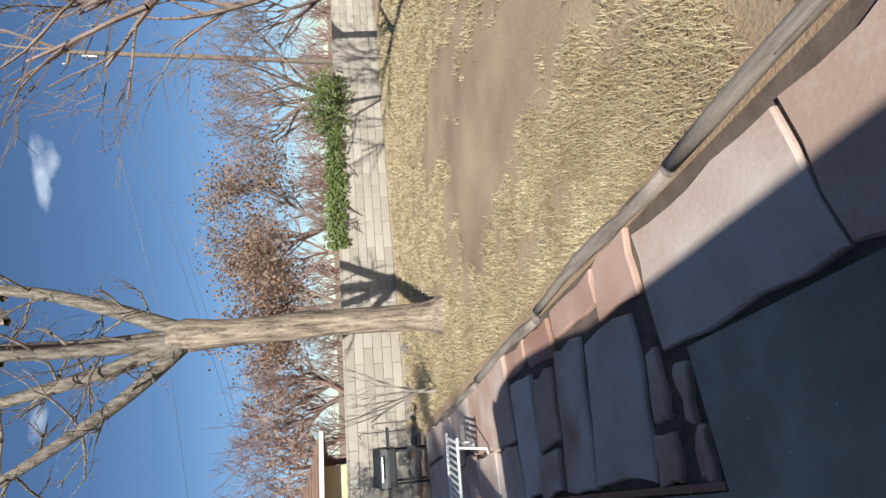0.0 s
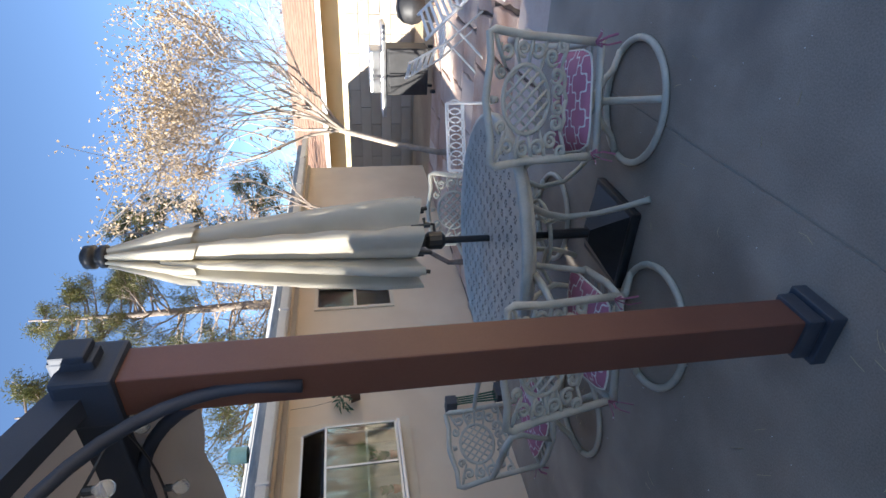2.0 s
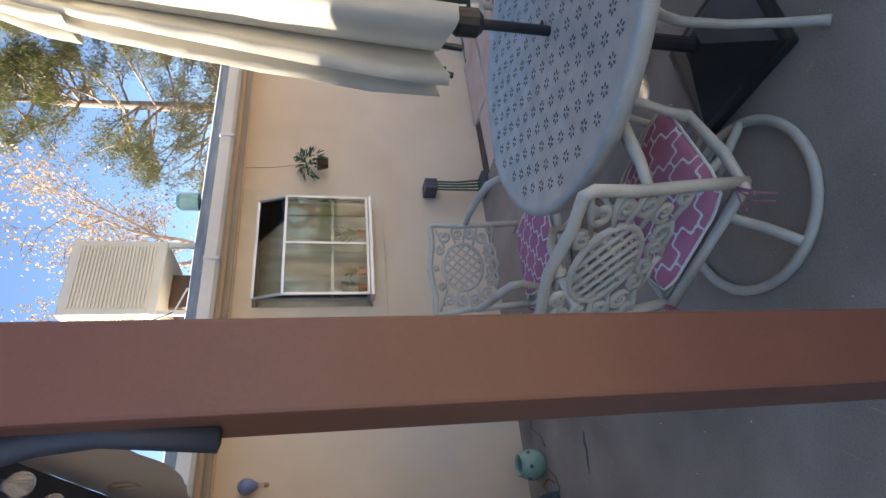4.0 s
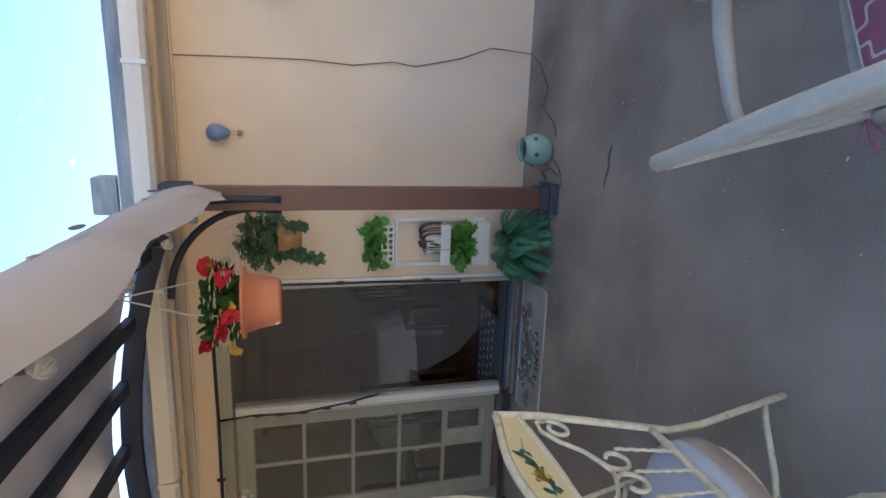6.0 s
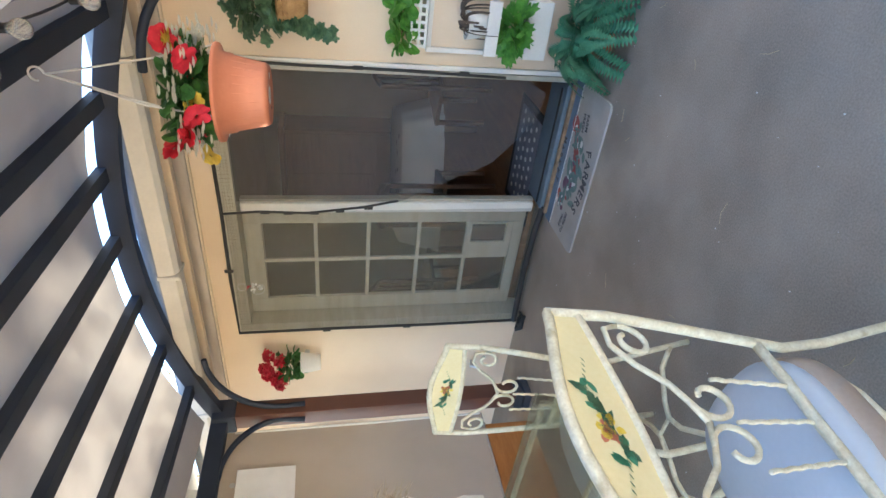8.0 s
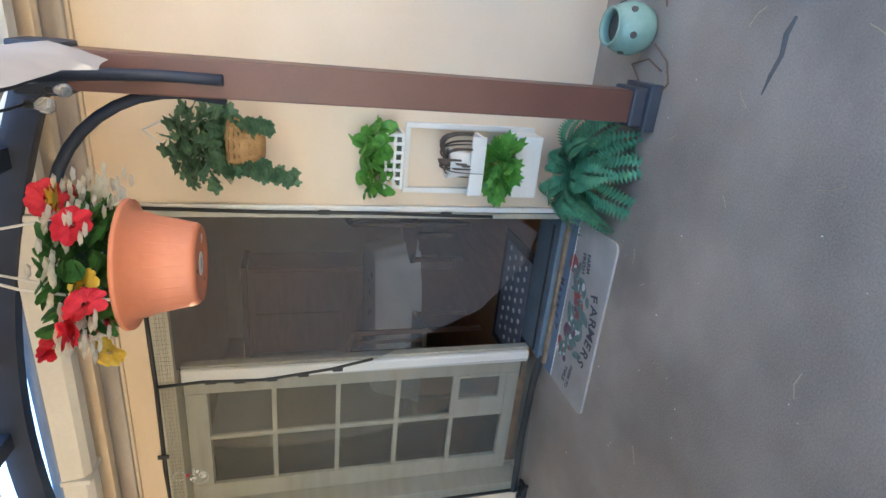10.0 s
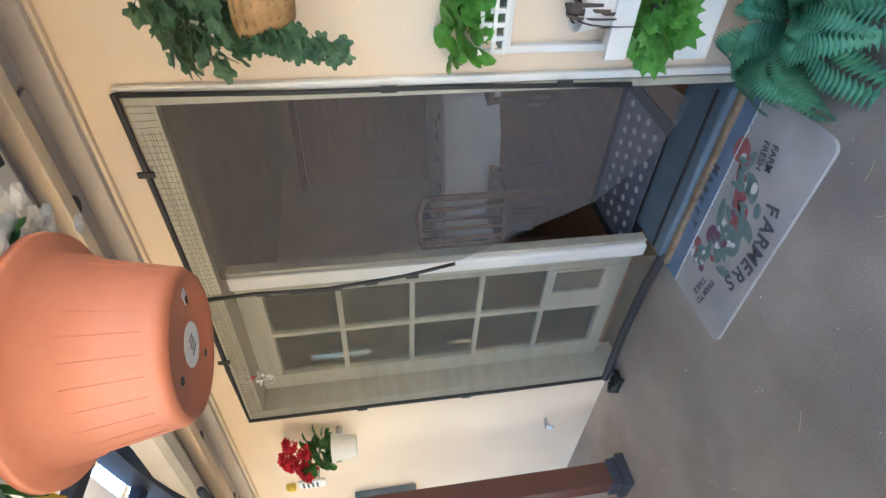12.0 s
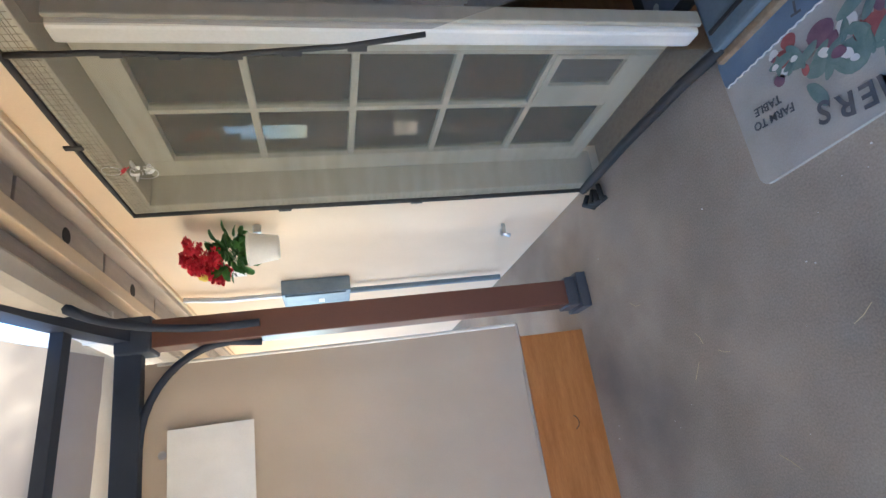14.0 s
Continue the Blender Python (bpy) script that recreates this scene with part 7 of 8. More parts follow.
tree("winter_tree", (4.6, -8.9, GROUND), 47, "leafless grey tree on the lawn, throwing branch shadow", TWIG, 9.5, 0.16, 4, None, 0, 0, 0.75, 0.28, (2, 4), 0.05, 0.006, 0.1, (0.2, 0.2), 0.76, 5)
tree("bare_shrub", (7.9, -1.95, GROUND), 9, "thin bare multi-stemmed shrub at the edge of the lawn", PALEBARK, 2.8, 0.03, 2, None, 0, 0, 0.45, 0.12, (2, 3), 0.2, 0.004, 0.1, (0, 0), 0.8, 5, "shrub")

# pine and others behind the house
def pine(base, seed, height, label):
    rng = random.Random(seed)
    t = thing("pine_tree", pose(*base), label, "tree")
    part("trunk", tubed([(0, 0, -0.1), (0.1, 0, height * 0.4), (0.05, 0.1, height * 0.75), (0, 0, height)], [0.28, 0.2, 0.12, 0.03], 10), BARKGREY, t, "", True)
    bm, tips = bmesh.new(), []
    for k in range(62):
        z = height * rng.uniform(0.22, 0.98)
        a = rng.uniform(0, 6.28)
        ln = (height - z) * 0.22 + 0.9
        grow(bm, rng, Vector((0.05, 0.05, z)), Vector((math.cos(a), math.sin(a), 0.15)), ln * 0.75, 0.05, 2, tips, 0.55, 0.06, (3, 4), 0.6, 5, 0.3, 4, 0.008)
    tagged(part("branchwork", bm, BARKGREY, t), kind="stuff")
    bm = bmesh.new()
    for p, d in tips:
        if rng.random() < 0.85:
            for q in range(30):
                w = Vector((rng.gauss(0, 1), rng.gauss(0, 1), rng.gauss(0.1, 0.8)))
                b = p + Vector((rng.gauss(0, 0.16), rng.gauss(0, 0.16), rng.gauss(0, 0.12)))
                leaf(bm, b, w, (0, 0, 1), rng.uniform(0.12, 0.24), 0.034, 0.2)
    tagged(part("needles", bm, NEEDLE, t), kind="stuff")


pine((15.5, 15.5, 0), 51, 13.5, "tall yellow-green pine behind the house roof")
pine((20.5, 15.0, 0), 52, 15.0, "broad yellow-green pine behind the house roof")
pine((25.0, 13.5, 0), 53, 13.0, "yellow-green pine farther behind the house roof")
# added out of view to stop sun leaking past the canopy onto the patio
pine((-12.5, 10.2, 0), 54, 14.5, "unseen tall pine added west of the house to shade the pergola")
tree("winter_tree", (16.5, 10.5, 0), 14, "bare tree with hanging golden leaves behind the house", BARKGREY, 7.0, 0.12, 4, LEAFGOLD, 2600, 0.09, 0.8, 0.3, (2, 4), 0.0, 0.008, 0.3)

tree("winter_tree", (8.9, 14.2, 0), 17, "tall tree with dry golden leaves behind the house roof", BARKGREY, 11.0, 0.14, 4, LEAFGOLD, 5200, 0.10, 0.7, 0.4, (2, 4), 0.0, 0.008, 0.3)

# trees beyond the fence
for k, (x, y, h, bark, lv, ln) in enumerate(((22, -12.5, 8.5, TWIG, LEAFRUST, 5200), (20, -8.0, 6.8, TWIG, LEAFRUST, 5200), (19, -4.2, 6.0, TWIGRED, LEAFRUST, 900), (25, -2.5, 8.0, TWIGRED, None, 0), (21, -0.5, 5.2, TWIGRED, LEAFRUST, 500),
                                             (24, 2.5, 5.0, TWIGRED, None, 0), (17.5, -16.5, 8.5, TWIG, None, 0), (24, -21, 10.0, TWIG, LEAFRUST, 900), (30, -7, 8.5, TWIG, None, 0), (32, -16, 9.0, TWIGRED, None, 0), (15.5, -20, 8.0, TWIG, None, 0), (28, 7, 7, TWIGRED, None, 0))):
    tree("winter_tree", (x, y, GROUND), 60 + k, ("leafless brown winter tree" if not lv else "winter tree with thin rusty leaves") + " beyond the fence", bark, h, 0.14, 4, lv, ln, 0.16, 0.75, 0.22, (3, 4), 0.12, 0.008, 0.35, (0, 0), 0.70, 5)
# far belt of woods
rng = random.Random(90)
bm = bmesh.new()
tips = []
for k in range(110):
    x, y = rng.uniform(36, 62), rng.uniform(-75, 40)
    for q in range(3):
        grow(bm, rng, Vector((x, y, GROUND)), Vector((rng.gauss(0, 0.25), rng.gauss(0, 0.25), 1)), rng.uniform(2.0, 3.2), 0.10, 3, tips, 0.7, 0.15, (2, 4), 0.7, 4, 0.25, 3, 0.02)
solid("woods_far", bm, TWIGRED, "distant belt of leafless brown trees", "woods", "stuff")

# fence wall: posts, blocks laid last
FX = 12.5
fence = thing("fence", pose(0, 0, 0), "pale tan concrete-block garden wall", "fence", kind="structure")
part("core", boxed(FX + 0.03, FX + 0.17, -17.3, 13.5, -0.2, 1.36), MORTAR, fence)
for y in (-17.2, -13.4, -9.9, -6.6, -3.3, 0.0, 3.3, 6.6, 9.9):
    part("pilaster", boxed(FX + 0.012, FX + 0.18, y - 0.006, y + 0.012, -0.1, 1.41), MORTAR, fence, "dark vertical joint")
part("tall_panel", boxed(FX + 0.01, FX + 0.2, -24, -17.32, -0.2, 2.1, 0.01), FENCE, fence, "taller end panel")
solid("fence_south", boxed(-12, 12.6, -24.2, -24, -0.2, 1.7), FENCE, "pale tan garden wall along the far side", "fence", "structure")
solid("fence_west", boxed(-9.3, -9.1, -24, WALL, -0.2, 1.4), FENCE, "pale tan garden wall on the west side", "fence", "structure")

# ivy on the fence
rng = random.Random(33)
ivy = thing("fence_ivy", pose(FX, -10.2, 0), "green ivy heaped over the top of the garden wall", "ivy")
bm = bmesh.new()
for i in range(5200):
    u = rng.gauss(0, 1)
    y = rng.uniform(-2.6, 3.4)
    bulk = 1.0 if y < -0.6 else 0.42
    z = 1.35 + 0.28 * bulk + rng.gauss(0, 0.30) * bulk
    x = 0.05 + rng.gauss(0, 0.28) * bulk
    if z < 1.4:
        x = -abs(rng.gauss(0.05, 0.07))
    leaf(bm, (x, y, max(0.75, z)), (rng.gauss(-0.4, 1), rng.gauss(0, 1), rng.gauss(-0.2, 1)), (-1, 0, 0.6), rng.uniform(0.06, 0.12), 0.08, 0.3)
tagged(part("ivy_leaves", bm, IVYLIT, ivy), kind="stuff")
bm, tips = bmesh.new(), []
for k in range(16):
    grow(bm, rng, Vector((0.1, rng.uniform(-2.3, 3.0), 0.6)), Vector((rng.gauss(0, 0.3), rng.gauss(0, 0.6), 1)), 0.6, 0.02, 2, tips, 0.7)
tagged(part("ivy_stems", bm, BARKGREY, ivy), kind="stuff")

# neighbour's house over the fence
nb = thing("neighbour_house", pose(17.0, 0, 0), "single-storey cream house with brown shingle roof beyond the fence", "house")
part("house_wall", boxed(0, 0.25, -1.7, 14, 0, 2.15), CREAMWALL, nb, "cream stucco wall")
part("house_end_wall", boxed(0.25, 8, -1.7, -1.45, 0, 2.15), CREAMWALL, nb, "cream stucco end wall")
bm = bmesh.new()
vs = [bm.verts.new(p) for p in ((-0.7, -2.6, 2.16), (-0.7, 15, 2.16), (4.5, 15, 3.5), (4.5, 1.2, 3.5), (9.7, -2.6, 2.16), (9.7, 15, 2.16), (-0.7, -2.6, 2.10), (-0.7, 15, 2.10), (9.7, -2.6, 2.10), (9.7, 15, 2.10))]
for f in ((0, 1, 2, 3), (3, 2, 5, 4), (0, 3, 4), (0, 6, 7, 1), (0, 4, 8, 6), (6, 8, 9, 7), (1, 7, 9, 5, 2), (4, 5, 9, 8)):
    bm.faces.new([vs[i] for i in f])
part("roof", bm, SHINGLE, nb, "brown shingle roof")
part("fascia", boxed(-0.74, -0.70, -2.6, 15, 2.02, 2.15), WHITEPAINT, nb, "white fascia board")
part("fascia", boxed(-0.7, 9.7, -2.64, -2.6, 2.02, 2.15), WHITEPAINT, nb, "white fascia board")
# shade below the eave is put into the soffit's dark colour
part("eave_soffit", boxed(-0.7, 0.0, -2.55, 14, 2.04, 2.09), BARKGREY, nb, "eave soffit coloured dark for the shade under it")
for k in range(11):
    z0 = 2.20 + k * 0.11
    x0 = -0.6 + k * 0.43
    part("shingle_course", boxed(x0, x0 + 0.46, -2.3 + 0.25 * k, 14.9, z0, z0 + 0.02, m=None), SHINGLE, nb)

# utility poles and wires
def pole(x, y, h, label):
    t = thing("utility_pole", pose(x, y, 0), label, "pole")
    part("shaft", tubed([(0, 0, -0.2), (0, 0, h)], [0.16, 0.11], 10), POLE, t)
    part("crossarm", boxed(-0.06, 0.06, -0.9, 0.9, h - 0.7, h - 0.58), POLE, t)
    part("transformer", tubed([(0.25, 0, h - 1.9), (0.25, 0, h - 1.2)], 0.17, 12), STEEL, t, "grey transformer can")
    for s in (-0.8, 0, 0.8):
        part("insulator", lathe(bmesh.new(), [(0.03, h - 0.58), (0.05, h - 0.52), (0.02, h - 0.44)], 8), CHALK, t, m=pose(0, s, 0))
pole(23.0, -23.7, 15.4, "tall wooden utility pole with crossarm beyond the fence")
pole(38.0, -0.6, 7.0, "distant wooden utility pole over the neighbour's roof")
wires = thing("power_lines", pose(0, 0, 0), "thin dark power lines crossing the sky", "wires")
for za, zb in ((8.9, 6.6), (8.3, 6.3), (6.3, 5.6), (5.7, 5.3)):
    a, b = Vector((23, -23.7, za + 4.5)), Vector((38, -0.6, zb))
    ext = b + (b - a) * 1.2
    pts = [a.lerp(b, i / 14) - Vector((0, 0, 0.6 * 4 * (i / 14) * (1 - i / 14))) for i in range(15)] + [b.lerp(ext, i / 10) - Vector((0, 0, 0.5 * 4 * (i / 10) * (1 - i / 10))) for i in range(1, 11)]
    part("wire", tubed(pts, 0.012, 4), BLACKPLASTIC, wires)
part("wire", tubed([(23, -23.7, 13.6), (30, -10, 10.6), (44, 14, 8.6)], 0.010, 4), BLACKPLASTIC, wires)

# evaporative cooler and vents on the house roof
ec = thing("evaporative_cooler", pose(3.75, 6.05, 2.98), "large beige evaporative cooler box on the house roof", "cooler")
part("cabinet", boxed(-0.43, 0.43, -0.45, 0.45, 0.2, 1.12, 0.02), COOLER, ec)
for k in range(22):
    z = 0.30 + k * 0.034
    part("louvre", boxed(-0.36, 0.36, -0.466, -0.452, z, z + 0.018, 0.002), COOLER, ec)
for k in range(22):
    z = 0.30 + k * 0.034
    part("louvre", boxed(-0.446, -0.432, -0.36, 0.36, z, z + 0.018, 0.002), COOLER, ec)
for x in (-0.4, 0.4):
    for y in (-0.4, 0.4):
        part("leg", boxed(x - 0.025, x + 0.025, y - 0.025, y + 0.025, -0.42, 0.2, 0.003), COOLER, ec)
part("duct", boxed(-0.2, 0.2, -0.1, 0.3, -0.3, 0.2, 0.01), DARKWOOD, ec)
part("water_line", tubed([(-0.45, -0.3, 0.6), (-0.5, -0.4, 0.3), (-0.48, -0.6, 0.0), (-0.5, -1.2, -0.25)], 0.01, 5), BLACKPLASTIC, ec)
jb = thing("roof_junction", pose(4.5, 5.3, 2.85), "green-grey pump box on the roof edge", "box")
part("housing", lathe(bmesh.new(), [(0.1, 0), (0.1, 0.18), (0.07, 0.22), (0, 0.23)], 14), GREENGLAZE, jb)
rv = thing("roof_vent", pose(1.0, 4.9, 2.72), "low grey roof vent", "vent")
part("hood", boxed(-0.13, 0.13, -0.1, 0.1, 0.02, 0.18, 0.02), FASCIA, rv)

# white lounger on the stones
lo = thing("sun_lounger", facing(5.45, -0.10, 0.22, 1.0), "white tubular lounger with its back raised, on the stone paving", "lounger")
for s in (-1, 1):
    part("side_rail", tubed([(s * 0.3, -0.85, 0.33), (s * 0.3, 0.30, 0.33), (s * 0.3, 0.42, 0.36), (s * 0.3, 0.80, 0.72)], 0.016, 7), LOUNGEWHITE, lo)
    part("armrest", tubed([(s * 0.33, -0.05, 0.33), (s * 0.34, -0.02, 0.50), (s * 0.34, 0.1, 0.55), (s * 0.34, 0.35, 0.55), (s * 0.33, 0.46, 0.5), (s * 0.31, 0.5, 0.40)], 0.014, 7), LOUNGEWHITE, lo, "", True)
    part("leg", tubed([(s * 0.3, -0.75, 0.33), (s * 0.31, -0.72, 0.02), (s * 0.31, -0.66, 0.0)], 0.014, 6), LOUNGEWHITE, lo)
    part("leg", tubed([(s * 0.3, 0.2, 0.33), (s * 0.31, 0.42, 0.0)], 0.014, 6), LOUNGEWHITE, lo)
for k in range(16):
    y = -0.8 + k * 0.072
    part("slat", boxed(-0.29, 0.29, y - 0.014, y + 0.014, 0.322, 0.338, 0.003), LOUNGEWHITE, lo)
for k in range(8):
    u = k / 7.5
    part("slat", boxed(-0.29, 0.29, -0.014, 0.014, -0.008, 0.008, 0.003), LOUNGEWHITE, lo, m=pose(0, 0.44 + 0.35 * u, 0.38 + 0.33 * u, 43, 0, 0))
ws = thing("folding_chair", pose(6.35, 0.95, GROUND, 0, 0, 35), "white wire folding chair behind the lounger", "chair")
for s in (-1, 1):
    part("side_frame", tubed([(s * 0.22, -0.25, 0.0), (s * 0.22, 0.12, 0.44), (s * 0.22, 0.35, 0.86)], 0.013, 6), LOUNGEWHITE, ws)
    part("front_leg", tubed([(s * 0.2, 0.32, 0.0), (s * 0.2, -0.2, 0.44)], 0.013, 6), LOUNGEWHITE, ws)
for k in range(6):
    part("slat", boxed(-0.22, 0.22, -0.2 + k * 0.062, -0.165 + k * 0.062, 0.43, 0.445, 0.003), LOUNGEWHITE, ws)
for k in range(5):
    part("slat", boxed(-0.22, 0.22, 0.17 + k * 0.038, 0.185 + k * 0.038, 0.54 + k * 0.07, 0.575 + k * 0.07, 0.003), LOUNGEWHITE, ws)

# grills
bq = thing("gas_grill", facing(9.85, -1.0, -1.0, 0.2), "black barbecue grill on a cart near the garden wall", "grill")
lid = bmesh.new()
rows = [[lid.verts.new((x, r * c, 0.72 + 0.24 * q)) for r, c, q in ((0.26, -1, 0), (0.25, -0.9, 0.5), (0.2, -0.6, 0.9), (0.1, 0, 1), (0.2, 0.6, 0.9), (0.25, 0.9, 0.5), (0.26, 1, 0))] for x in (-0.33, 0.33)]
for j in range(6):
    lid.faces.new((rows[0][j], rows[1][j], rows[1][j + 1], rows[0][j + 1]))
lid.faces.new(rows[0][::-1])
lid.faces.new(rows[1])
part("lid", lid, GRILLBLACK, bq, "domed black lid")
part("firebox", boxed(-0.33, 0.33, -0.25, 0.25, 0.55, 0.715, 0.02), GRILLBLACK, bq)
for s in (-1, 1):
    part("side_shelf", boxed(s * 0.52 - 0.17, s * 0.52 + 0.17, -0.2, 0.2, 0.66, 0.69, 0.006), GRILLBLACK, bq)
    for y in (-0.2, 0.2):
        part("leg", boxed(s * 0.28 - 0.02, s * 0.28 + 0.02, y - 0.02, y + 0.02, GROUND, 0.55, 0.004), GRILLBLACK, bq)
part("lower_shelf", boxed(-0.3, 0.3, -0.2, 0.2, 0.12, 0.15, 0.005), GRILLBLACK, bq)
part("lid_handle", tubed([(-0.2, 0.27, 0.80), (-0.2, 0.31, 0.81), (0.2, 0.31, 0.81), (0.2, 0.27, 0.80)], 0.012, 6), STEEL, bq)
g2 = thing("outdoor_griddle", facing(9.45, 2.0, -1.0, 0.0), "stainless griddle station with black cart by the garden wall", "grill")
part("worktop", boxed(-0.75, 0.75, -0.27, 0.27, 0.80, 0.86, 0.008), STEEL, g2)
part("hood", boxed(-0.35, 0.35, -0.24, 0.24, 0.862, 1.06, 0.04), STEEL, g2)
part("cart", boxed(-0.38, 0.38, -0.24, 0.24, 0.10, 0.795, 0.01), GRILLBLACK, g2)
for s in (-1, 1):
    part("door", boxed(s * 0.19 - 0.17, s * 0.19 + 0.17, 0.245, 0.262, 0.16, 0.74, 0.004), GRILLBLACK, g2)
    for y in (-0.2, 0.2):
        part("caster", lathe(bmesh.new(), [(0.05, -0.02), (0.05, 0.02), (0, 0.02)], 12), BLACKPLASTIC, g2, m=pose(s * 0.33, y, 0.0, 0, 90, 0))
kt = thing("kettle_grill", pose(9.2, 1.0, GROUND), "round black kettle grill on three legs", "grill")
part("bowl", lathe(bmesh.new(), [(0.0, 0.22), (0.15, 0.25), (0.23, 0.34), (0.255, 0.45), (0.25, 0.47), (0.225, 0.58), (0.14, 0.67), (0, 0.70)], 22), GRILLBLACK, kt, "", True)
for k in range(3):
    a = 2.1 * k
    part("leg", tubed([(0.18 * math.cos(a), 0.18 * math.sin(a), 0.3), (0.28 * math.cos(a), 0.28 * math.sin(a), 0.0)], 0.012, 6), STEEL, kt)
hp2 = thing("shepherd_hook", pose(12.0, -1.9, GROUND), "thin metal garden hook before the wall", "garden hook")
part("rod", tubed([(0, 0, 0), (0, 0, 1.1), (0, 0.05, 1.18), (0, 0.12, 1.15)], 0.012, 6), BLACKPLASTIC, hp2)
wt = thing("white_trellis_bench", facing(5.35, 1.72, -1, -0.5), "white openwork metal planter rack on the paving", "planter rack")
for z in (0.28, 0.46):
    part("rail", tubed([(-0.35, 0, z), (0.35, 0, z)], 0.014, 6), LOUNGEWHITE, wt)
for k in range(8):
    part("loop", tubed(arc(-0.31 + k * 0.088, 0, 0.37, 0.075, 0, 350, 12), 0.008, 5), LOUNGEWHITE, wt)
for s in (-1, 1):
    part("leg", tubed([(s * 0.35, 0, GROUND), (s * 0.35, 0, 0.46)], 0.016, 6), LOUNGEWHITE, wt)

# rubble along the fence foot
rng = random.Random(44)
for k in range(46):
    y = rng.uniform(-3.9, 0.4)
    s = rng.uniform(0.08, 0.2)
    bm = bmesh.new()
    bmesh.ops.create_icosphere(bm, subdivisions=1, radius=s)
    for v in bm.verts:
        v.co *= rng.uniform(0.7, 1.15)
        v.co.z *= 0.6
    tagged(solid("rubble_rock", bm, ROCK, "grey-brown rubble rock at the foot of the wall", "rock", group="rocks along the wall", m=pose(rng.uniform(11.0, 12.2), y, GROUND + s * 0.25, 0, 0, rng.uniform(0, 360))))

# log edging
for k, (x0, x1) in enumerate(((-2.4, 0.90), (0.93, 2.92), (2.98, 5.1), (5.15, 7.7))):
    rng = random.Random(70 + k)
    bm = bmesh.new()
    pts = [(x0 + (x1 - x0) * i / 9, -1.57 + 0.02 * math.sin(k + i * 0.7) + (0.06 * (k - 1) if k > 1 else 0), -0.02) for i in range(10)]
    tube(bm, pts, [0.042 * rng.uniform(0.75, 1.2) for _ in pts], 10)
    lg = thing("log_edging", pose(0, 0, 0), "weathered grey log laid as edging beside the lawn", "log", "log edging")
    part("log", bm, WOODLOG, lg, "", True)
    for q, x in ((0, x0 - 0.004), (9, x1 + 0.004)):
        part("cut_end", lathe(bmesh.new(), [(0.0, -0.003), (0.036, -0.003), (0.036, 0.003), (0.0, 0.003)], 12), BARKGREY, lg, "cracked cut end", m=pose(x, pts[q][1], pts[q][2], 0, 90, 0))
    for q in range(5):
        i, a = rng.randint(1, 7), rng.uniform(0.3, 2.6)
        part("bark_split", tubed([(pts[j][0], pts[j][1] + 0.047 * math.cos(a), pts[j][2] + 0.047 * math.sin(a)) for j in (i, i + 1)], 0.004, 4), BARKGREY, lg)

# dry grass tufts
rng = random.Random(80)
bm = bmesh.new()
count = 0
while count < 130000:
    x, y = rng.uniform(-1.5, 12.2), rng.uniform(-14, -1.66)
    dist = math.hypot(x + 0.6, y + 0.3)
    if rng.random() > min(1, 2.6 / dist) ** 1.2:
        continue
    bare = math.exp(-((x - 3.6) / 2.0) ** 2 - ((y + 3.8) / 0.8) ** 2) + 0.7 * math.exp(-((x - 5.5) / 1.5) ** 2 - ((y + 5.6) / 0.7) ** 2)
    cover = 0.44 + 0.5 * noise.noise(Vector((x * 0.9, y * 0.9, 4))) + 0.7 * noise.noise(Vector((x * 2.6, y * 2.6, 9))) - 1.7 * bare
    if cover < 0.3 * rng.random():
        continue
    h, a = rng.uniform(0.025, 0.08) * (1 + 0.04 * dist), rng.uniform(0, 6.28)
    w = 0.0012 * (1 + 0.36 * dist)
    lean = rng.uniform(0.5, 2.2)
    c, s = math.cos(a), math.sin(a)
    p = Vector((x, y, GROUND - 0.005))
    m1 = p + Vector((c * h * lean * 0.4, s * h * lean * 0.4, h * 0.7))
    t1 = p + Vector((c * h * lean, s * h * lean, h * 0.75))
    v = [bm.verts.new(p + Vector((-s * w, c * w, 0))), bm.verts.new(p + Vector((s * w, -c * w, 0))), bm.verts.new(m1 + Vector((s * w, -c * w, 0))), bm.verts.new(m1 + Vector((-s * w, c * w, 0))), bm.verts.new(t1)]
    bm.faces.new(v[:4])
    bm.faces.new((v[3], v[2], v[4]))
    count += 1
solid("lawn_grass", bm, STRAW, "short dry straw-coloured winter grass", "grass", "stuff")

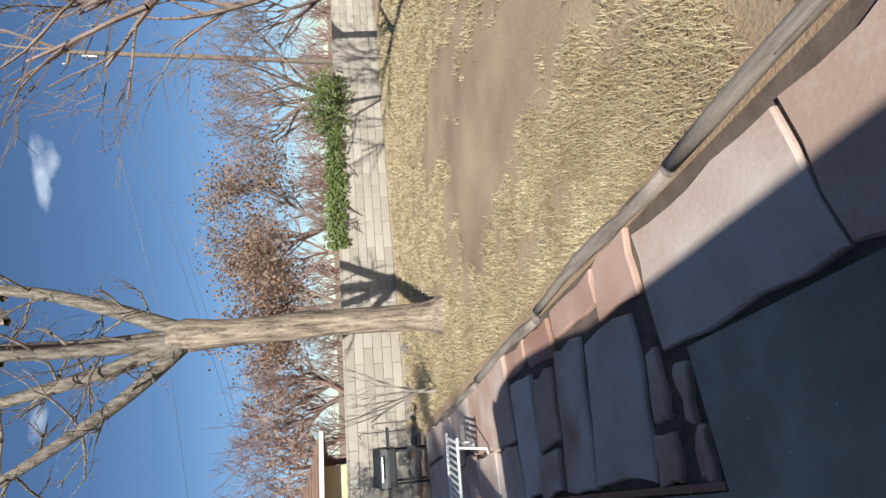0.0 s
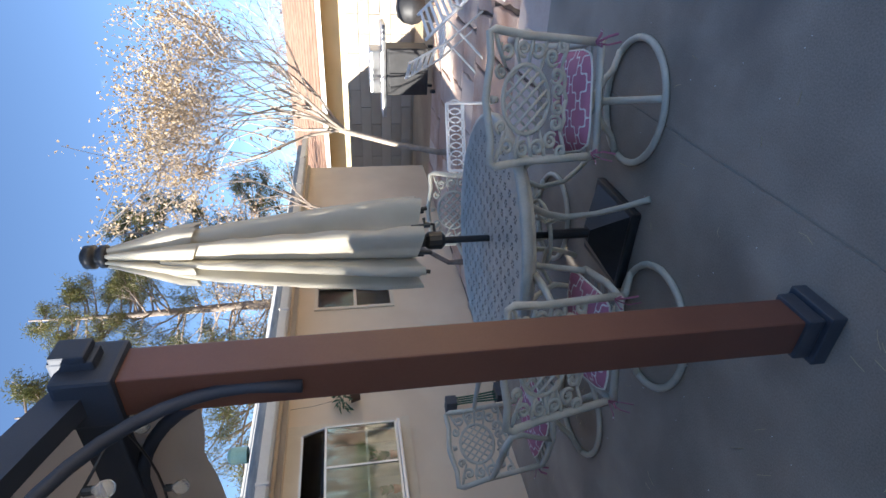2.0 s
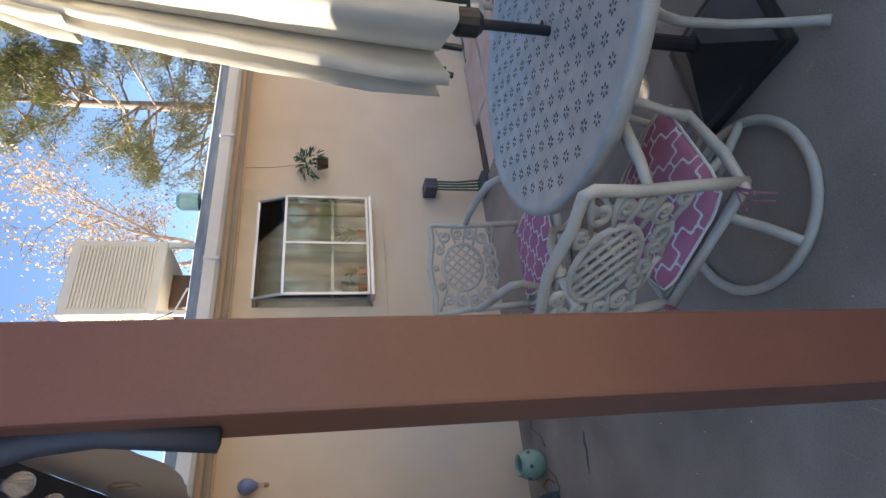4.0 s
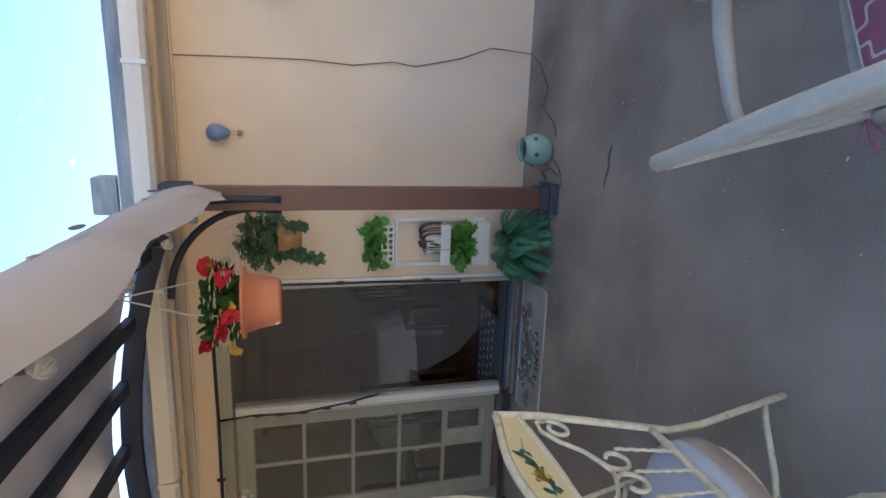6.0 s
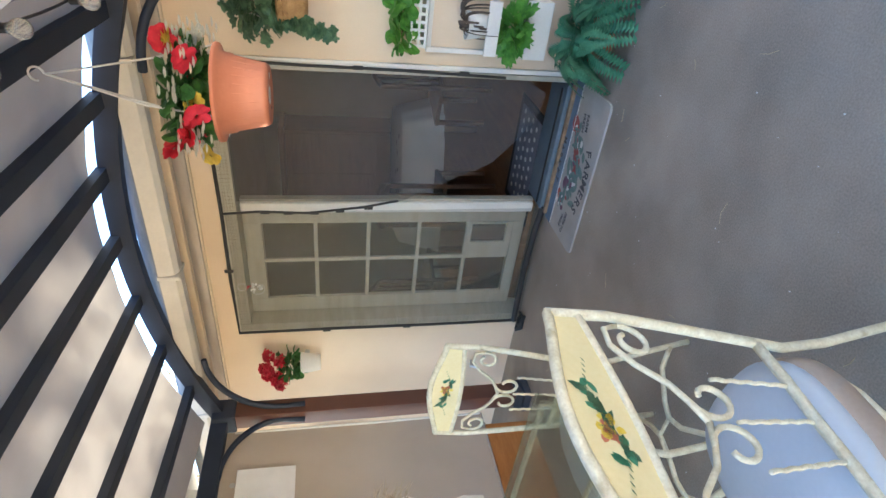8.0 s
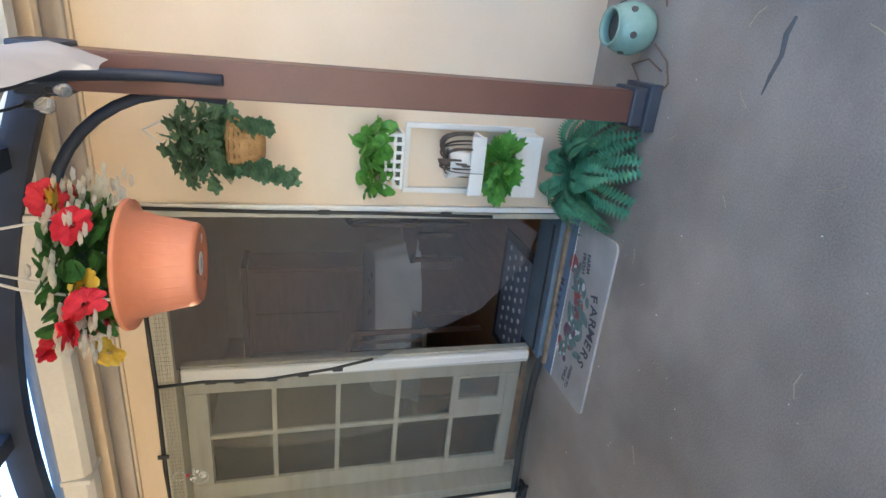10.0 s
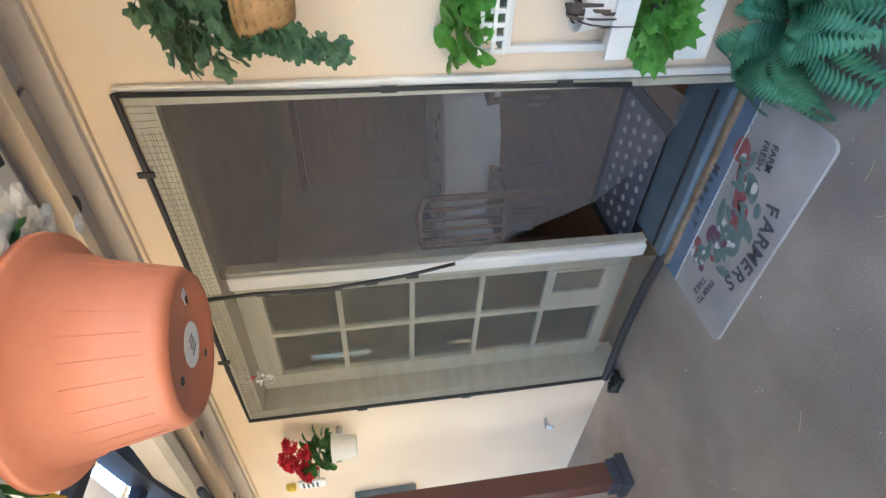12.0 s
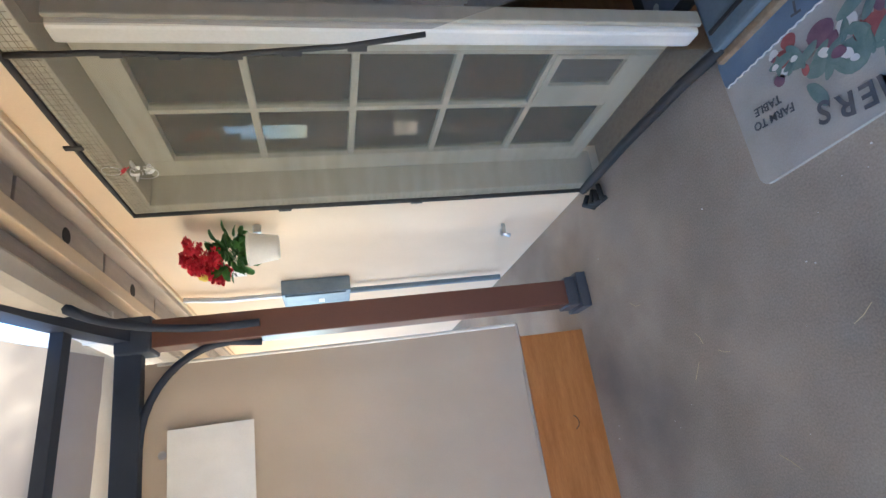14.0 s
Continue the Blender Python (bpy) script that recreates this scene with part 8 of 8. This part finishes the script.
# ---- pieces: flagstones and fence blocks ----
rng = random.Random(15)
paving = thing("flagstone_path", pose(0, 0, 0), "irregular red and grey sandstone flagstones with open joints", "paving", kind="structure")
part("bed", boxed(-3, 4.06, -1.53, -0.70, -0.2, -0.064), BED, paving, "dark earth bed between stones")
part("bed", boxed(1.2, 4.06, -0.70, -0.19, -0.2, -0.065), BED, paving)
part("bed", boxed(4.06, 9.6, -1.53, WALL, -0.2, -0.063), BED, paving)
def flag(x0, x1, y0, y1, shear=0.0, stone=FLAG):
    outline = [(x + shear * (y + 0.9), y) for x, y in rough_poly(x0, x1, y0, y1, rng, 0.014, 0.02, 0.06)]
    part("flagstone", prism(bmesh.new(), outline, -0.1, -0.028 + rng.uniform(-0.008, 0.008), 0.012), stone, paving)
xs = [-2.9, -1.75, -0.75, 0.27, 1.40]
for a, b in zip(xs, xs[1:]):
    flag(a, b, -1.46, -0.79)
for a, b, y0, y1, shear in ((1.24, 1.38, -0.73, -0.45, 0.03), (1.23, 1.37, -0.43, -0.2, 0.03), (1.43, 1.56, -0.86, -0.48, 0.2), (1.42, 1.60, -0.46, -0.2, 0.2), (1.62, 2.33, -1.1, -0.2, 0.23),
                            (2.36, 2.89, -1.2, -0.2, 0.2), (2.92, 3.40, -1.12, -0.55, 0.15), (3.02, 3.5, -0.53, -0.2, 0.1), (3.44, 4.02, -1.2, -0.2, 0.0), (1.42, 1.95, -1.5, -1.12, 0.0), (1.97, 2.75, -1.5, -1.22, 0.0), (2.78, 3.4, -1.5, -1.15, 0.0), (3.42, 4.05, -1.5, -1.22, 0.0)):
    flag(a, b, y0, y1, shear, FLAGRED if y0 < -1.4 else FLAG)
x = 4.08
while x < 9.3:
    w = rng.uniform(0.55, 0.95)
    y = -1.5
    while y < 4.1:
        h = rng.uniform(0.45, 0.95)
        flag(x, x + w, y, min(y + h, 4.3))
        y += h
    x += w
BL, BH = 0.8, 0.23
mesh_block = finish(boxed(0, 0.03, 0.006, BL - 0.006, 0.005, BH - 0.005, 0.004), "block", FENCE)
cap_block = finish(boxed(-0.012, 0.2, 0.004, BL - 0.004, 0.0, 0.05, 0.006), "cap_block", FENCE)
for j in range(7):
    for i in range(37):
        if j == 6:
            k = new("cap_block", cap_block)
        else:
            k = new("block", mesh_block)
        k.parent = fence
        k.location = (FX, -17.2 + i * BL + (BL / 2 if j % 2 else 0), -0.02 + j * BH)
